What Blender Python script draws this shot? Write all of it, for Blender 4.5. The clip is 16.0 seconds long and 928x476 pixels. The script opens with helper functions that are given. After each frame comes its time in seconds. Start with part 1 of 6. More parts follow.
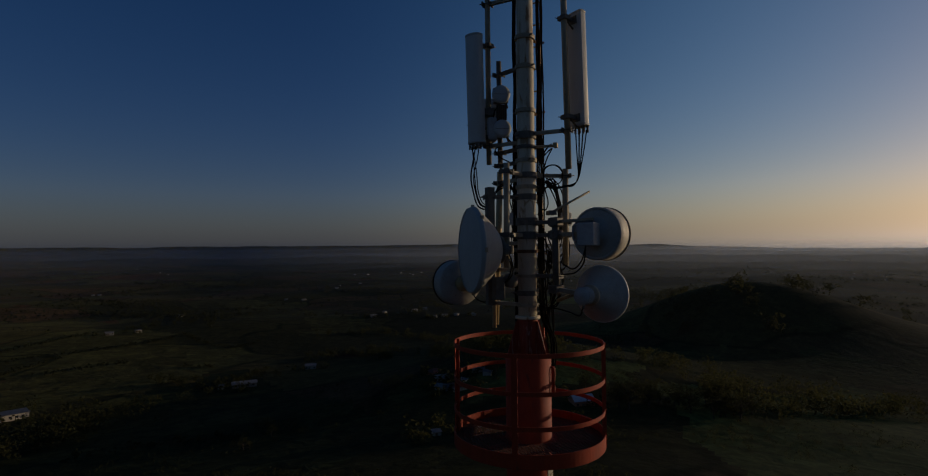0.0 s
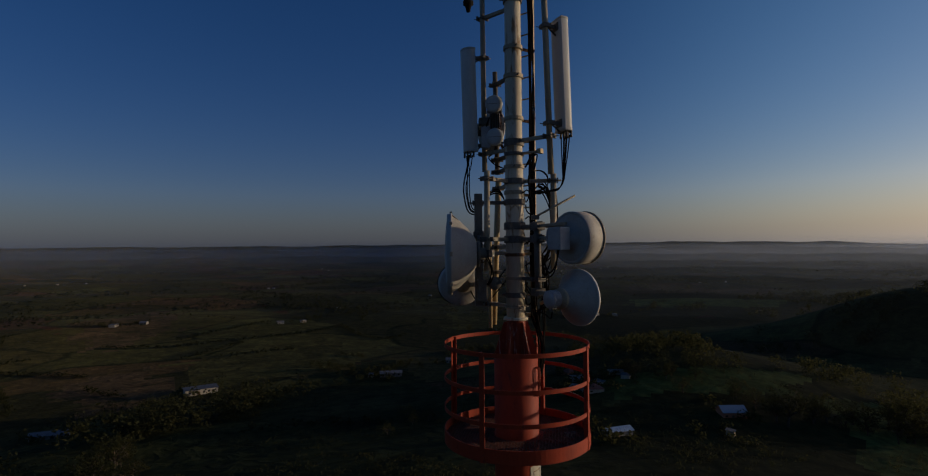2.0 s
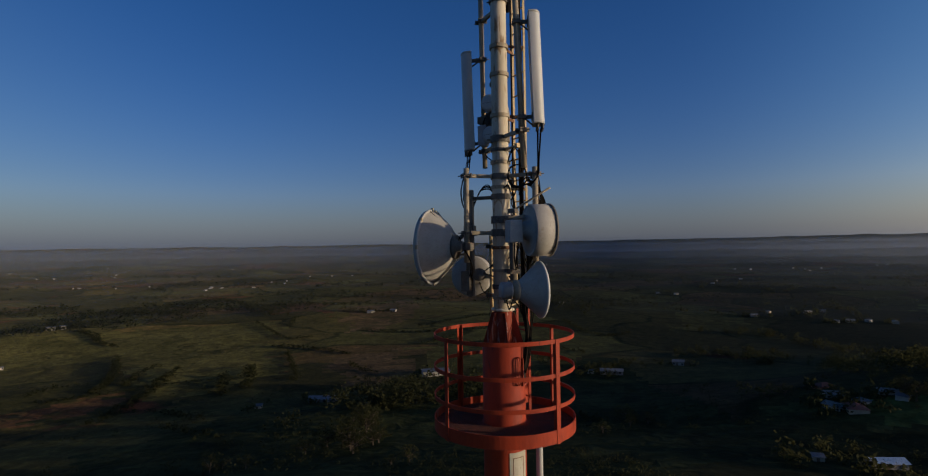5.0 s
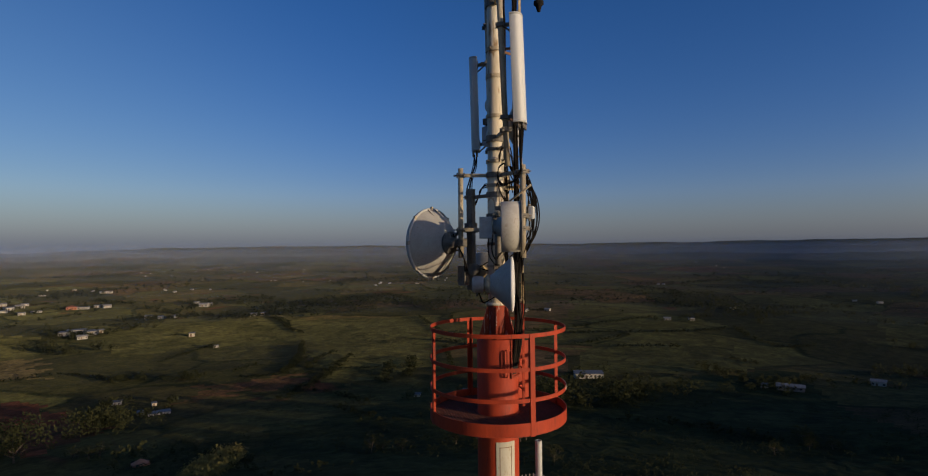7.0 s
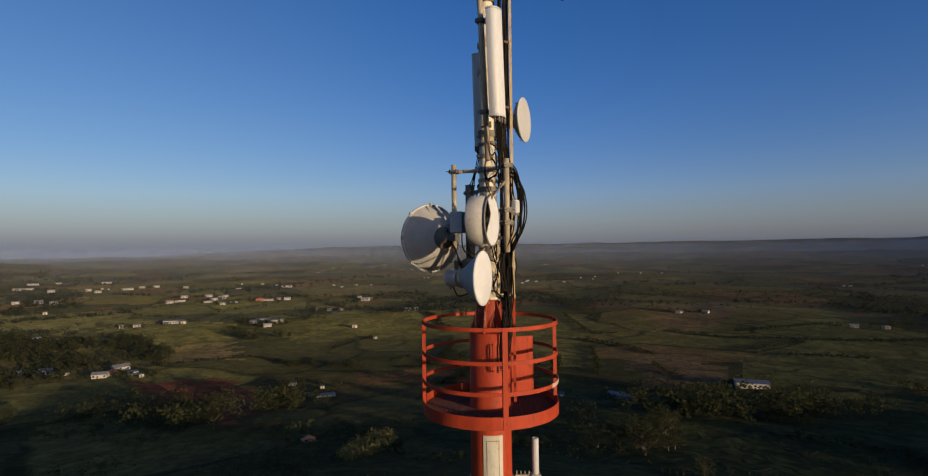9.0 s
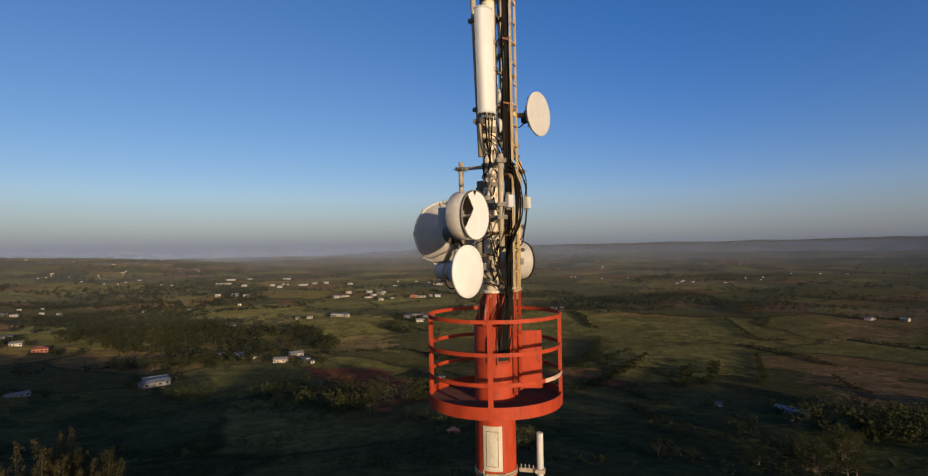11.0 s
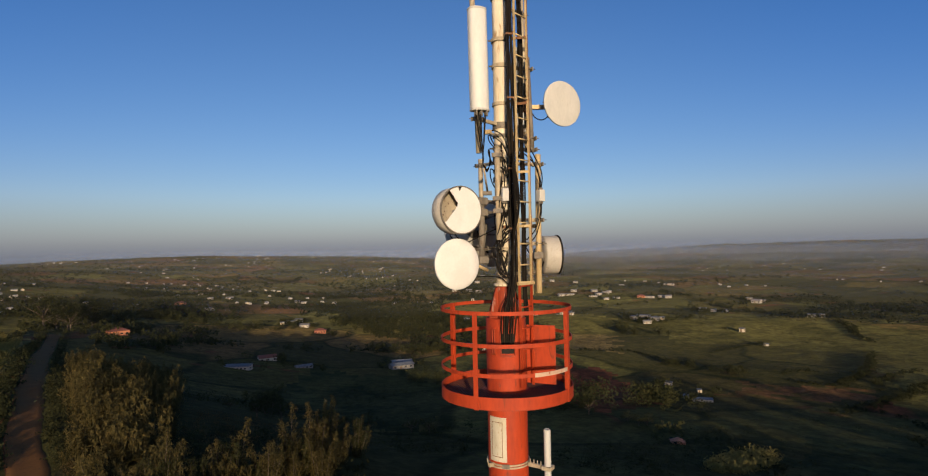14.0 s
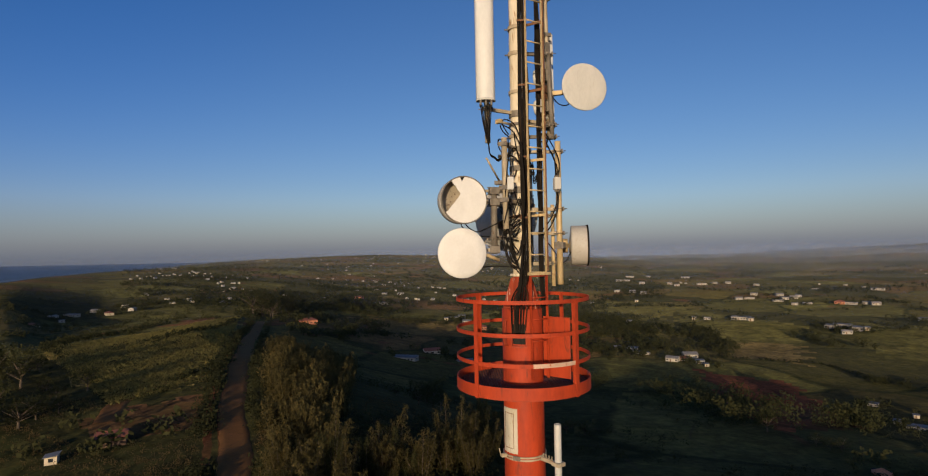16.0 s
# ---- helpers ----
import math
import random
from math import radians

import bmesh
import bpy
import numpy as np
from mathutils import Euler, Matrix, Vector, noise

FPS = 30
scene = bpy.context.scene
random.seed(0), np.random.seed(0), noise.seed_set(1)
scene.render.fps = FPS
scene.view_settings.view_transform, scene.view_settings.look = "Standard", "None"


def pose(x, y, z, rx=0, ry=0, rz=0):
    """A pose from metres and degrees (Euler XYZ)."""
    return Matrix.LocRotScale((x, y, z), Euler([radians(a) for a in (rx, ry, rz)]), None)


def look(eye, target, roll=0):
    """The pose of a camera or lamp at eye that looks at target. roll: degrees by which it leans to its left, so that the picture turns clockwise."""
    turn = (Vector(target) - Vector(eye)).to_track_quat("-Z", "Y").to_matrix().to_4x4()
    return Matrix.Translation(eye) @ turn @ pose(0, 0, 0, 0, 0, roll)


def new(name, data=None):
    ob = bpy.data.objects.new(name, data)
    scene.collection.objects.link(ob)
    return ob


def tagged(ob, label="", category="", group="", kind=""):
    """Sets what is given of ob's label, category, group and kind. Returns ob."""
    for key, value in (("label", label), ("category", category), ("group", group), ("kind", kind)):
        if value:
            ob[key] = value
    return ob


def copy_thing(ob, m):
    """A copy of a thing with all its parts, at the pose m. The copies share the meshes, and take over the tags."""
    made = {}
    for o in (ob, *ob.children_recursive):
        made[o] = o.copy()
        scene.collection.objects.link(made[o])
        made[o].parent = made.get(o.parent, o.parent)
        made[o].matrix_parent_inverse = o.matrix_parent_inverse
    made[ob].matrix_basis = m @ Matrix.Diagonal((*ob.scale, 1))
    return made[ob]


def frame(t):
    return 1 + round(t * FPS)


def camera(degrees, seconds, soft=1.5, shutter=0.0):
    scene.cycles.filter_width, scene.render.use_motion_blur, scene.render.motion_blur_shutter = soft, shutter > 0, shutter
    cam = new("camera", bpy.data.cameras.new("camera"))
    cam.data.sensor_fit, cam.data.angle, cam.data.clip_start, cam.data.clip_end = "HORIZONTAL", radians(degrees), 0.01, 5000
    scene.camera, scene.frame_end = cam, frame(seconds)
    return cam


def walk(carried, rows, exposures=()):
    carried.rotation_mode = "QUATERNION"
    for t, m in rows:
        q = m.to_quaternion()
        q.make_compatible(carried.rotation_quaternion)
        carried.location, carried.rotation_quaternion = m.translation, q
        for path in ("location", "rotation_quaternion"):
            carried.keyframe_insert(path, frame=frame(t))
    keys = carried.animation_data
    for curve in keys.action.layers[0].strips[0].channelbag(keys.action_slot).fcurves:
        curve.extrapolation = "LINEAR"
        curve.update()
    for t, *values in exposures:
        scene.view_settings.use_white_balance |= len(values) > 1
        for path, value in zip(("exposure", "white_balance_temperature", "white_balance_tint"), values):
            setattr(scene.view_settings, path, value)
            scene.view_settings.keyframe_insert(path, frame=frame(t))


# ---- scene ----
cam = camera(80.0, 16.0, soft=1.15)
PATH = [
    (0, (-0.708, -6.644, 29.788), (-0.722, -4.645, 29.836), -0.5),
    (0.5, (-0.285, -6.739, 29.823), (-0.415, -4.744, 29.868), -0.5),
    (1, (0.188, -6.794, 29.823), (-0.07, -4.811, 29.872), -0.4),
    (1.5, (0.671, -6.824, 29.833), (0.285, -4.862, 29.879), -0.4),
    (2, (1.148, -6.799, 29.836), (0.636, -4.866, 29.882), -0.5),
    (2.5, (1.633, -6.76, 29.829), (0.998, -4.864, 29.876), -0.5),
    (3, (2.116, -6.664, 29.826), (1.36, -4.813, 29.872), -0.5),
    (3.5, (2.586, -6.538, 29.816), (1.713, -4.739, 29.864), -0.6),
    (4, (3.052, -6.382, 29.787), (2.064, -4.644, 29.837), -0.7),
    (6.5, (5.265, -4.972, 29.757), (3.729, -3.691, 29.791), -0.7),
    (7, (5.671, -4.667, 29.705), (4.056, -3.489, 29.748), -0.5),
    (7.5, (5.992, -4.289, 29.706), (4.302, -3.22, 29.746), -0.7),
    (8, (6.249, -3.88, 29.68), (4.491, -2.926, 29.72), -0.6),
    (8.5, (6.478, -3.453, 29.666), (4.667, -2.606, 29.706), -0.7),
    (9, (6.763, -2.935, 29.637), (4.895, -2.221, 29.679), -0.7),
    (11.5, (7.524, -0.684, 29.545), (5.526, -0.612, 29.591), -1.0),
    (12, (7.597, -0.198, 29.537), (5.599, -0.261, 29.584), -1.0),
    (12.5, (7.593, 0.282, 29.508), (5.603, 0.086, 29.558), -1.0),
    (13, (7.569, 0.77, 29.491), (5.597, 0.44, 29.542), -1.1),
    (13.5, (7.499, 1.257, 29.451), (5.554, 0.794, 29.504), -1.0),
    (14, (7.408, 1.741, 29.434), (5.5, 1.145, 29.489), -1.1),
    (14.5, (7.268, 2.213, 29.398), (5.406, 1.483, 29.455), -1.1),
    (15, (7.099, 2.663, 29.369), (5.294, 1.805, 29.427), -1.1),
    (15.5, (6.887, 3.106, 29.324), (5.148, 2.12, 29.385), -1.1),
    (16, (6.648, 3.545, 29.27), (4.989, 2.43, 29.333), -1.0),
]
walk(cam, [(t, look(eye, target, roll)) for t, eye, target, roll in PATH],
     [(0, -1.75, 6400, 11), (2, -1.29, 6060, 12), (4, -0.78, 5850, 10), (6.5, -0.37, 6050, 11), (9, -0.03, 6250, 11), (12.5, 0.26, 6450, 11), (14, 0.20, 6420, 11), (16, -0.03, 6310, 11)])

# ---- daylight: a low sun, a clear sky ----
SUN_YAW, SUN_UP = -67.0, 6.7   # degrees turned left from +y (minus: right), degrees above the horizon
world = bpy.data.worlds.new("world")
scene.world = world
world.use_nodes = True
wn = world.node_tree
sky = wn.nodes.new("ShaderNodeTexSky")
sky.sky_type, sky.sun_disc = "NISHITA", False
sky.sun_elevation, sky.sun_rotation = radians(SUN_UP), radians(-SUN_YAW)
sky.altitude, sky.air_density, sky.dust_density, sky.ozone_density = 300, 1.0, 0.7, 2.5


def tone(source, hue, saturation, value, colour):
    """The sky's colour, a little purer or paler."""
    h = wn.nodes.new("ShaderNodeHueSaturation")
    h.inputs[0].default_value, h.inputs[1].default_value, h.inputs[2].default_value = hue, saturation, value
    wn.links.new(source, h.inputs[4])
    x = wn.nodes.new("ShaderNodeMix")
    x.data_type, x.blend_type = "RGBA", "MULTIPLY"
    x.inputs[0].default_value, x.inputs[7].default_value = 1.0, (*colour, 1)
    wn.links.new(h.outputs[0], x.inputs[6])
    return x.outputs[2]


# clear and deep above, paler in the thick air near the horizon
wc = wn.nodes.new("ShaderNodeTexCoord")
wz = wn.nodes.new("ShaderNodeSeparateXYZ")
wn.links.new(wc.outputs["Generated"], wz.inputs[0])
wr = wn.nodes.new("ShaderNodeMapRange")
wr.interpolation_type = "SMOOTHSTEP"
wr.inputs[1].default_value, wr.inputs[2].default_value, wr.inputs[3].default_value, wr.inputs[4].default_value = -0.02, 0.112, 1.0, 0.0
wn.links.new(wz.outputs[2], wr.inputs[0])
# how far a direction lies from the sun
wd = wn.nodes.new("ShaderNodeVectorMath")
wd.operation = "DOT_PRODUCT"
wd.inputs[1].default_value = (-math.sin(radians(SUN_YAW)) * math.cos(radians(SUN_UP)), math.cos(radians(SUN_YAW)) * math.cos(radians(SUN_UP)), math.sin(radians(SUN_UP)))
wn.links.new(wc.outputs["Generated"], wd.inputs[0])
wb = wn.nodes.new("ShaderNodeMapRange")
wb.interpolation_type = "SMOOTHSTEP"
wb.inputs[1].default_value, wb.inputs[2].default_value = -0.55, -0.97
wn.links.new(wd.outputs["Value"], wb.inputs[0])
deep = wn.nodes.new("ShaderNodeMix")
deep.data_type = "RGBA"
wn.links.new(wb.outputs[0], deep.inputs[0])
wn.links.new(tone(sky.outputs[0], 0.5, 1.25, 0.97, (1.04, 0.885, 1.24)), deep.inputs[6])
wn.links.new(tone(sky.outputs[0], 0.5, 1.16, 0.97, (1.07, 0.905, 1.08)), deep.inputs[7])
air = wn.nodes.new("ShaderNodeMix")
air.data_type = "RGBA"
wn.links.new(wr.outputs[0], air.inputs[0])
wn.links.new(deep.outputs[2], air.inputs[6])
low = wn.nodes.new("ShaderNodeMix")
low.data_type = "RGBA"
wn.links.new(wb.outputs[0], low.inputs[0])
wn.links.new(tone(sky.outputs[0], 0.5, 0.30, 0.67, (0.725, 0.875, 1.28)), low.inputs[6])
wn.links.new(tone(sky.outputs[0], 0.5, 0.30, 0.545, (0.70, 0.85, 1.28)), low.inputs[7])
wn.links.new(low.outputs[2], air.inputs[7])
# the glow of the air round the sun
wg = wn.nodes.new("ShaderNodeMapRange")
wg.interpolation_type = "SMOOTHSTEP"
wg.inputs[1].default_value, wg.inputs[2].default_value = 0.1, 0.96
wn.links.new(wd.outputs["Value"], wg.inputs[0])
glow = wn.nodes.new("ShaderNodeMix")
glow.data_type, glow.blend_type = "RGBA", "MULTIPLY"
glow.inputs[7].default_value = (2.75, 2.26, 1.53, 1)
wn.links.new(wg.outputs[0], glow.inputs[0])
wn.links.new(air.outputs[2], glow.inputs[6])
wn.links.new(glow.outputs[2], wn.nodes["Background"].inputs[0])
wn.nodes["Background"].inputs[1].default_value = 0.13

sun = new("sun", bpy.data.lights.new("sun", "SUN"))
sun.data.energy, sun.data.angle, sun.data.color = 4.8, radians(0.5), (1.0, 0.795, 0.52)
sa, se = radians(SUN_YAW), radians(SUN_UP)
sun.matrix_world = look((0, 0, 60), (math.sin(sa) * math.cos(se), -math.cos(sa) * math.cos(se), 60 - math.sin(se)))


# ---- materials ----
def surface(name, lo, hi, rough=0.5, metal=0.0, scale=6.0, stretch=(1, 1, 1), bump=0.15, grime=None, grime_at=0.6, spread=0.05, per_thing=0.0):
    """Two-scale paint or bare stuff: lo to hi by coarse and fine grain, grime in patches with a shape of their own, a little relief."""
    m = bpy.data.materials.new(name)
    m.use_nodes = True
    n, k = m.node_tree.nodes, m.node_tree.links
    b = n["Principled BSDF"]
    co = n.new("ShaderNodeTexCoord")
    mp = n.new("ShaderNodeMapping")
    mp.inputs["Scale"].default_value = stretch
    k.new(co.outputs["Object"], mp.inputs[0])

    def grain(s, d, w=0.0):
        t = n.new("ShaderNodeTexNoise")
        t.inputs["Scale"].default_value, t.inputs["Detail"].default_value = s, d
        t.inputs["Distortion"].default_value = w
        k.new(mp.outputs[0], t.inputs["Vector"])
        return t
    big, fine = grain(scale, 4, 0.6), grain(scale * 9, 3)
    add = n.new("ShaderNodeMath")
    add.operation = "MULTIPLY_ADD"
    k.new(fine.outputs[0], add.inputs[0])
    add.inputs[1].default_value = 0.45
    k.new(big.outputs[0], add.inputs[2])
    cr = n.new("ShaderNodeValToRGB")
    cr.color_ramp.elements[0].position, cr.color_ramp.elements[1].position = 0.5, 0.95
    cr.color_ramp.elements[0].color, cr.color_ramp.elements[1].color = (*lo, 1), (*hi, 1)
    k.new(add.outputs[0], cr.inputs[0])
    out = cr.outputs[0]
    if grime:
        g = grain(scale * 2.3, 6, 1.5)
        gr = n.new("ShaderNodeValToRGB")
        gr.color_ramp.elements[0].position, gr.color_ramp.elements[1].position = grime_at, grime_at + spread * 2
        k.new(g.outputs[0], gr.inputs[0])
        mx = n.new("ShaderNodeMix")
        mx.data_type = "RGBA"
        k.new(gr.outputs[0], mx.inputs[0])
        k.new(out, mx.inputs[6])
        mx.inputs[7].default_value = (*grime, 1)
        out = mx.outputs[2]
    if per_thing:
        oi = n.new("ShaderNodeObjectInfo")
        hv = n.new("ShaderNodeHueSaturation")
        mr = n.new("ShaderNodeMapRange")
        mr.inputs[3].default_value, mr.inputs[4].default_value = 1 - per_thing, 1 + per_thing
        k.new(oi.outputs["Random"], mr.inputs[0])
        k.new(mr.outputs[0], hv.inputs["Value"])
        k.new(out, hv.inputs["Color"])
        out = hv.outputs[0]
    k.new(out, b.inputs["Base Color"])
    rr = n.new("ShaderNodeMapRange")
    rr.inputs[3].default_value, rr.inputs[4].default_value = max(0.05, rough - 0.12), min(1, rough + 0.12)
    k.new(big.outputs[0], rr.inputs[0])
    k.new(rr.outputs[0], b.inputs["Roughness"])
    b.inputs["Metallic"].default_value = metal
    b.inputs["Specular IOR Level"].default_value = 0.3
    if rough > 0.85:
        b.inputs["Specular IOR Level"].default_value = 0.04
    if bump:
        bp = n.new("ShaderNodeBump")
        bp.inputs["Strength"].default_value, bp.inputs["Distance"].default_value = bump, 0.01
        k.new(add.outputs[0], bp.inputs["Height"])
        k.new(bp.outputs[0], b.inputs["Normal"])
    return m


ORANGE = surface("orange_paint", (0.225, 0.0235, 0.004), (0.36, 0.039, 0.0065), 0.7, 0, 3.5, (1, 1, 0.3), 0.14, (0.15, 0.026, 0.010), 0.61)
ORANGE_DIRTY = surface("orange_paint_weathered", (0.19, 0.023, 0.006), (0.31, 0.040, 0.010), 0.7, 0, 7, (1, 1, 0.25), 0.2, (0.16, 0.035, 0.02), 0.58)
MAST_WHITE = surface("mast_paint", (0.47, 0.395, 0.275), (0.64, 0.56, 0.42), 0.6, 0, 4, (1, 1, 0.22), 0.15, (0.27, 0.17, 0.085), 0.57)
FOOT_PAINT = surface("peeling_orange_paint", (0.17, 0.024, 0.008), (0.27, 0.040, 0.012), 0.7, 0, 9, (1, 1, 0.14), 0.3, (0.36, 0.24, 0.19), 0.60, 0.03)
WORN_RAIL = surface("bleached_rail_paint", (0.36, 0.22, 0.15), (0.46, 0.32, 0.23), 0.7, 0, 6, (1, 1, 0.5), 0.2, (0.30, 0.08, 0.03), 0.55)
GALV = surface("galvanised_steel", (0.27, 0.215, 0.14), (0.40, 0.33, 0.225), 0.6, 0.1, 14, (1, 1, 0.5), 0.2, (0.17, 0.11, 0.06), 0.62)
GALV_DARK = surface("dull_steel", (0.10, 0.085, 0.068), (0.19, 0.165, 0.13), 0.65, 0.15, 14, (1, 1, 0.5), 0.25, (0.11, 0.06, 0.032), 0.60)
GALV_WARM = surface("stained_galvanised_steel", (0.38, 0.27, 0.125), (0.53, 0.40, 0.22), 0.6, 0.15, 12, (1, 1, 0.3), 0.2, (0.22, 0.11, 0.04), 0.60)
RUST = surface("rusty_steel", (0.10, 0.05, 0.025), (0.22, 0.10, 0.045), 0.8, 0.1, 16, (1, 1, 1), 0.3)
RADOME = surface("radome_plastic", (0.47, 0.455, 0.42), (0.55, 0.535, 0.495), 0.5, 0, 5, (1, 1, 0.3), 0.04, (0.38, 0.35, 0.31), 0.68, 0.12)
RADOME_GREY = surface("grey_radome_plastic", (0.37, 0.355, 0.32), (0.45, 0.43, 0.385), 0.6, 0, 5, (1, 1, 0.4), 0.05, (0.28, 0.25, 0.2), 0.64, 0.1)
DISH_WHITE = surface("dish_paint", (0.31, 0.285, 0.245), (0.40, 0.37, 0.32), 0.6, 0, 6, (1, 1, 1), 0.06, (0.22, 0.18, 0.135), 0.60, 0.1)
DISH_FACE = surface("dish_cover", (0.53, 0.51, 0.47), (0.60, 0.58, 0.54), 0.6, 0, 4, (1, 1, 1), 0.04, (0.45, 0.42, 0.37), 0.68, 0.14)
UNIT_GREY = surface("unit_casting", (0.30, 0.29, 0.28), (0.40, 0.39, 0.37), 0.5, 0.1, 9, (1, 1, 1), 0.1, (0.28, 0.25, 0.21), 0.66)
CABLE = surface("cable_jacket", (0.007, 0.006, 0.005), (0.018, 0.015, 0.012), 0.9, 0, 20, (1, 1, 0.3), 0.1)
DARK = surface("dark_void", (0.012, 0.011, 0.010), (0.03, 0.027, 0.024), 0.9, 0, 10)
PLATE = surface("cream_plate", (0.38, 0.34, 0.25), (0.47, 0.43, 0.34), 0.6, 0, 9, (1, 1, 0.4), 0.15, (0.30, 0.22, 0.13), 0.60)
INSIDE = surface("stained_reflector", (0.25, 0.21, 0.155), (0.40, 0.345, 0.26), 0.75, 0, 5, (1, 1, 1), 0.2, (0.09, 0.05, 0.03), 0.60)
# black jacket again, with warm sunlight painted in as brown
CABLE_SUNLIT = surface("sunlit_brown_cable", (0.018, 0.012, 0.008), (0.042, 0.028, 0.018), 0.9, 0, 20, (1, 1, 0.3), 0.1)
GRATING = surface("deck_mesh", (0.065, 0.022, 0.015), (0.125, 0.042, 0.025), 0.85, 0.0, 16, (1, 1, 1), 0.2, (0.16, 0.05, 0.025), 0.58)


# ---- building tools ----
def part(name, bm, material, parent, label=""):
    """One mesh object under a thing or a part; its mesh is given in the world's own metres."""
    for e in bm.edges:
        if len(e.link_faces) == 2 and e.calc_face_angle(0.0) > 0.6:
            e.smooth = False
    me = bpy.data.meshes.new(name)
    bm.to_mesh(me)
    bm.free()
    me.materials.append(material)
    ob = new(name, me)
    if parent is not None:
        ob.parent = parent
        ob.matrix_parent_inverse = (parent.matrix_basis if parent.parent is None else Matrix()).inverted()
    if label:
        ob["label"] = label
    return ob


def thing(name, at, label, category, group=""):
    e = new(name)
    e.location = at
    e.empty_display_size = 0.1
    bpy.context.view_layer.update()
    return tagged(e, label, category, group)


def V(*a):
    return Vector(a[0]) if len(a) == 1 else Vector(a)


def rod(bm, a, b, r, r2=None, seg=14, cap=True):
    a, b = V(a), V(b)
    m = Matrix.Translation((a + b) / 2) @ (b - a).to_track_quat("Z", "Y").to_matrix().to_4x4()
    g = bmesh.ops.create_cone(bm, cap_ends=cap, segments=seg, radius1=r, radius2=r if r2 is None else r2, depth=(b - a).length, matrix=m)
    for v in g["verts"]:
        for f in v.link_faces:
            f.smooth = len(f.verts) == 4
    return bm


def slab(bm, at, size, yaw=0.0, tilt=0.0, bevel=0.0):
    """A box by its centre, its size and its turn about z (degrees)."""
    m = Matrix.Translation(at) @ Euler((radians(tilt), 0, radians(yaw))).to_matrix().to_4x4() @ Matrix.Diagonal((*size, 1))
    g = bmesh.ops.create_cube(bm, size=1, matrix=m)
    if bevel:
        es = list({e for v in g["verts"] for e in v.link_edges})
        bmesh.ops.bevel(bm, geom=es, offset=bevel, segments=2, affect="EDGES", profile=0.6)
    return bm


def turned(bm, profile, at, way, seg=48):
    """A lathe: profile of (radius, along) about the axis `way` from `at`."""
    q = V(way).to_track_quat("Z", "Y").to_matrix()
    rings = []
    for r, h in profile:
        if r < 1e-5:
            rings.append([bm.verts.new(V(at) + q @ V(0, 0, h))])
        else:
            rings.append([bm.verts.new(V(at) + q @ V(r * math.cos(2 * math.pi * i / seg), r * math.sin(2 * math.pi * i / seg), h)) for i in range(seg)])
    for p, q2 in zip(rings, rings[1:]):
        for i in range(seg):
            j = (i + 1) % seg
            if len(p) == 1 and len(q2) == 1:
                continue
            if len(p) == 1:
                f = bm.faces.new((p[0], q2[j], q2[i]))
            elif len(q2) == 1:
                f = bm.faces.new((p[i], p[j], q2[0]))
            else:
                f = bm.faces.new((p[i], p[j], q2[j], q2[i]))
            f.smooth = True
    return bm


def glide(points, steps=6):
    """A smooth line through points."""
    pts = [V(p) for p in points]
    pts = [pts[0] * 2 - pts[1]] + pts + [pts[-1] * 2 - pts[-2]]
    out = []
    for a, b, c, d in zip(pts, pts[1:], pts[2:], pts[3:]):
        for i in range(steps):
            t = i / steps
            out.append(0.5 * ((2 * b) + (c - a) * t + (2 * a - 5 * b + 4 * c - d) * t * t + (3 * b - a - 3 * c + d) * t ** 3))
    out.append(pts[-2])
    return out


def hose(bm, points, r, seg=7, steps=6):
    """A cable swept along a smooth line."""
    line = glide(points, steps)
    rings, side = [], None
    for i, p in enumerate(line):
        d = (line[min(i + 1, len(line) - 1)] - line[max(i - 1, 0)]).normalized()
        if side is None:
            side = d.orthogonal().normalized()
        side = (side - d * side.dot(d)).normalized()
        up = d.cross(side)
        rings.append([bm.verts.new(p + r * (side * math.cos(2 * math.pi * k / seg) + up * math.sin(2 * math.pi * k / seg))) for k in range(seg)])
    for p, q in zip(rings, rings[1:]):
        for k in range(seg):
            f = bm.faces.new((p[k], p[(k + 1) % seg], q[(k + 1) % seg], q[k]))
            f.smooth = True
    bm.faces.new(rings[0])
    bm.faces.new(rings[-1][::-1])
    return bm


def hoop(bm, z, r, w, h, a0=0.0, a1=360.0, seg=72):
    """A flat-bar ring about the mast: mean radius r, bar w deep and h high."""
    n = max(3, int(seg * (a1 - a0) / 360))
    whole = a1 - a0 >= 359.9
    cols = []
    for i in range(n + (0 if whole else 1)):
        a = radians(a0 + (a1 - a0) * i / n)
        c, s = math.cos(a), math.sin(a)
        cols.append([bm.verts.new(((r + dr) * c, (r + dr) * s, z + dz)) for dr, dz in ((w / 2, -h / 2), (w / 2, h / 2), (-w / 2, h / 2), (-w / 2, -h / 2))])
    m = len(cols)
    for i in range(m if whole else m - 1):
        p, q = cols[i], cols[(i + 1) % m]
        for k in range(4):
            bm.faces.new((p[k], q[k], q[(k + 1) % 4], p[(k + 1) % 4]))
    if not whole:
        bm.faces.new(cols[0][::-1])
        bm.faces.new(cols[-1])
    return bm


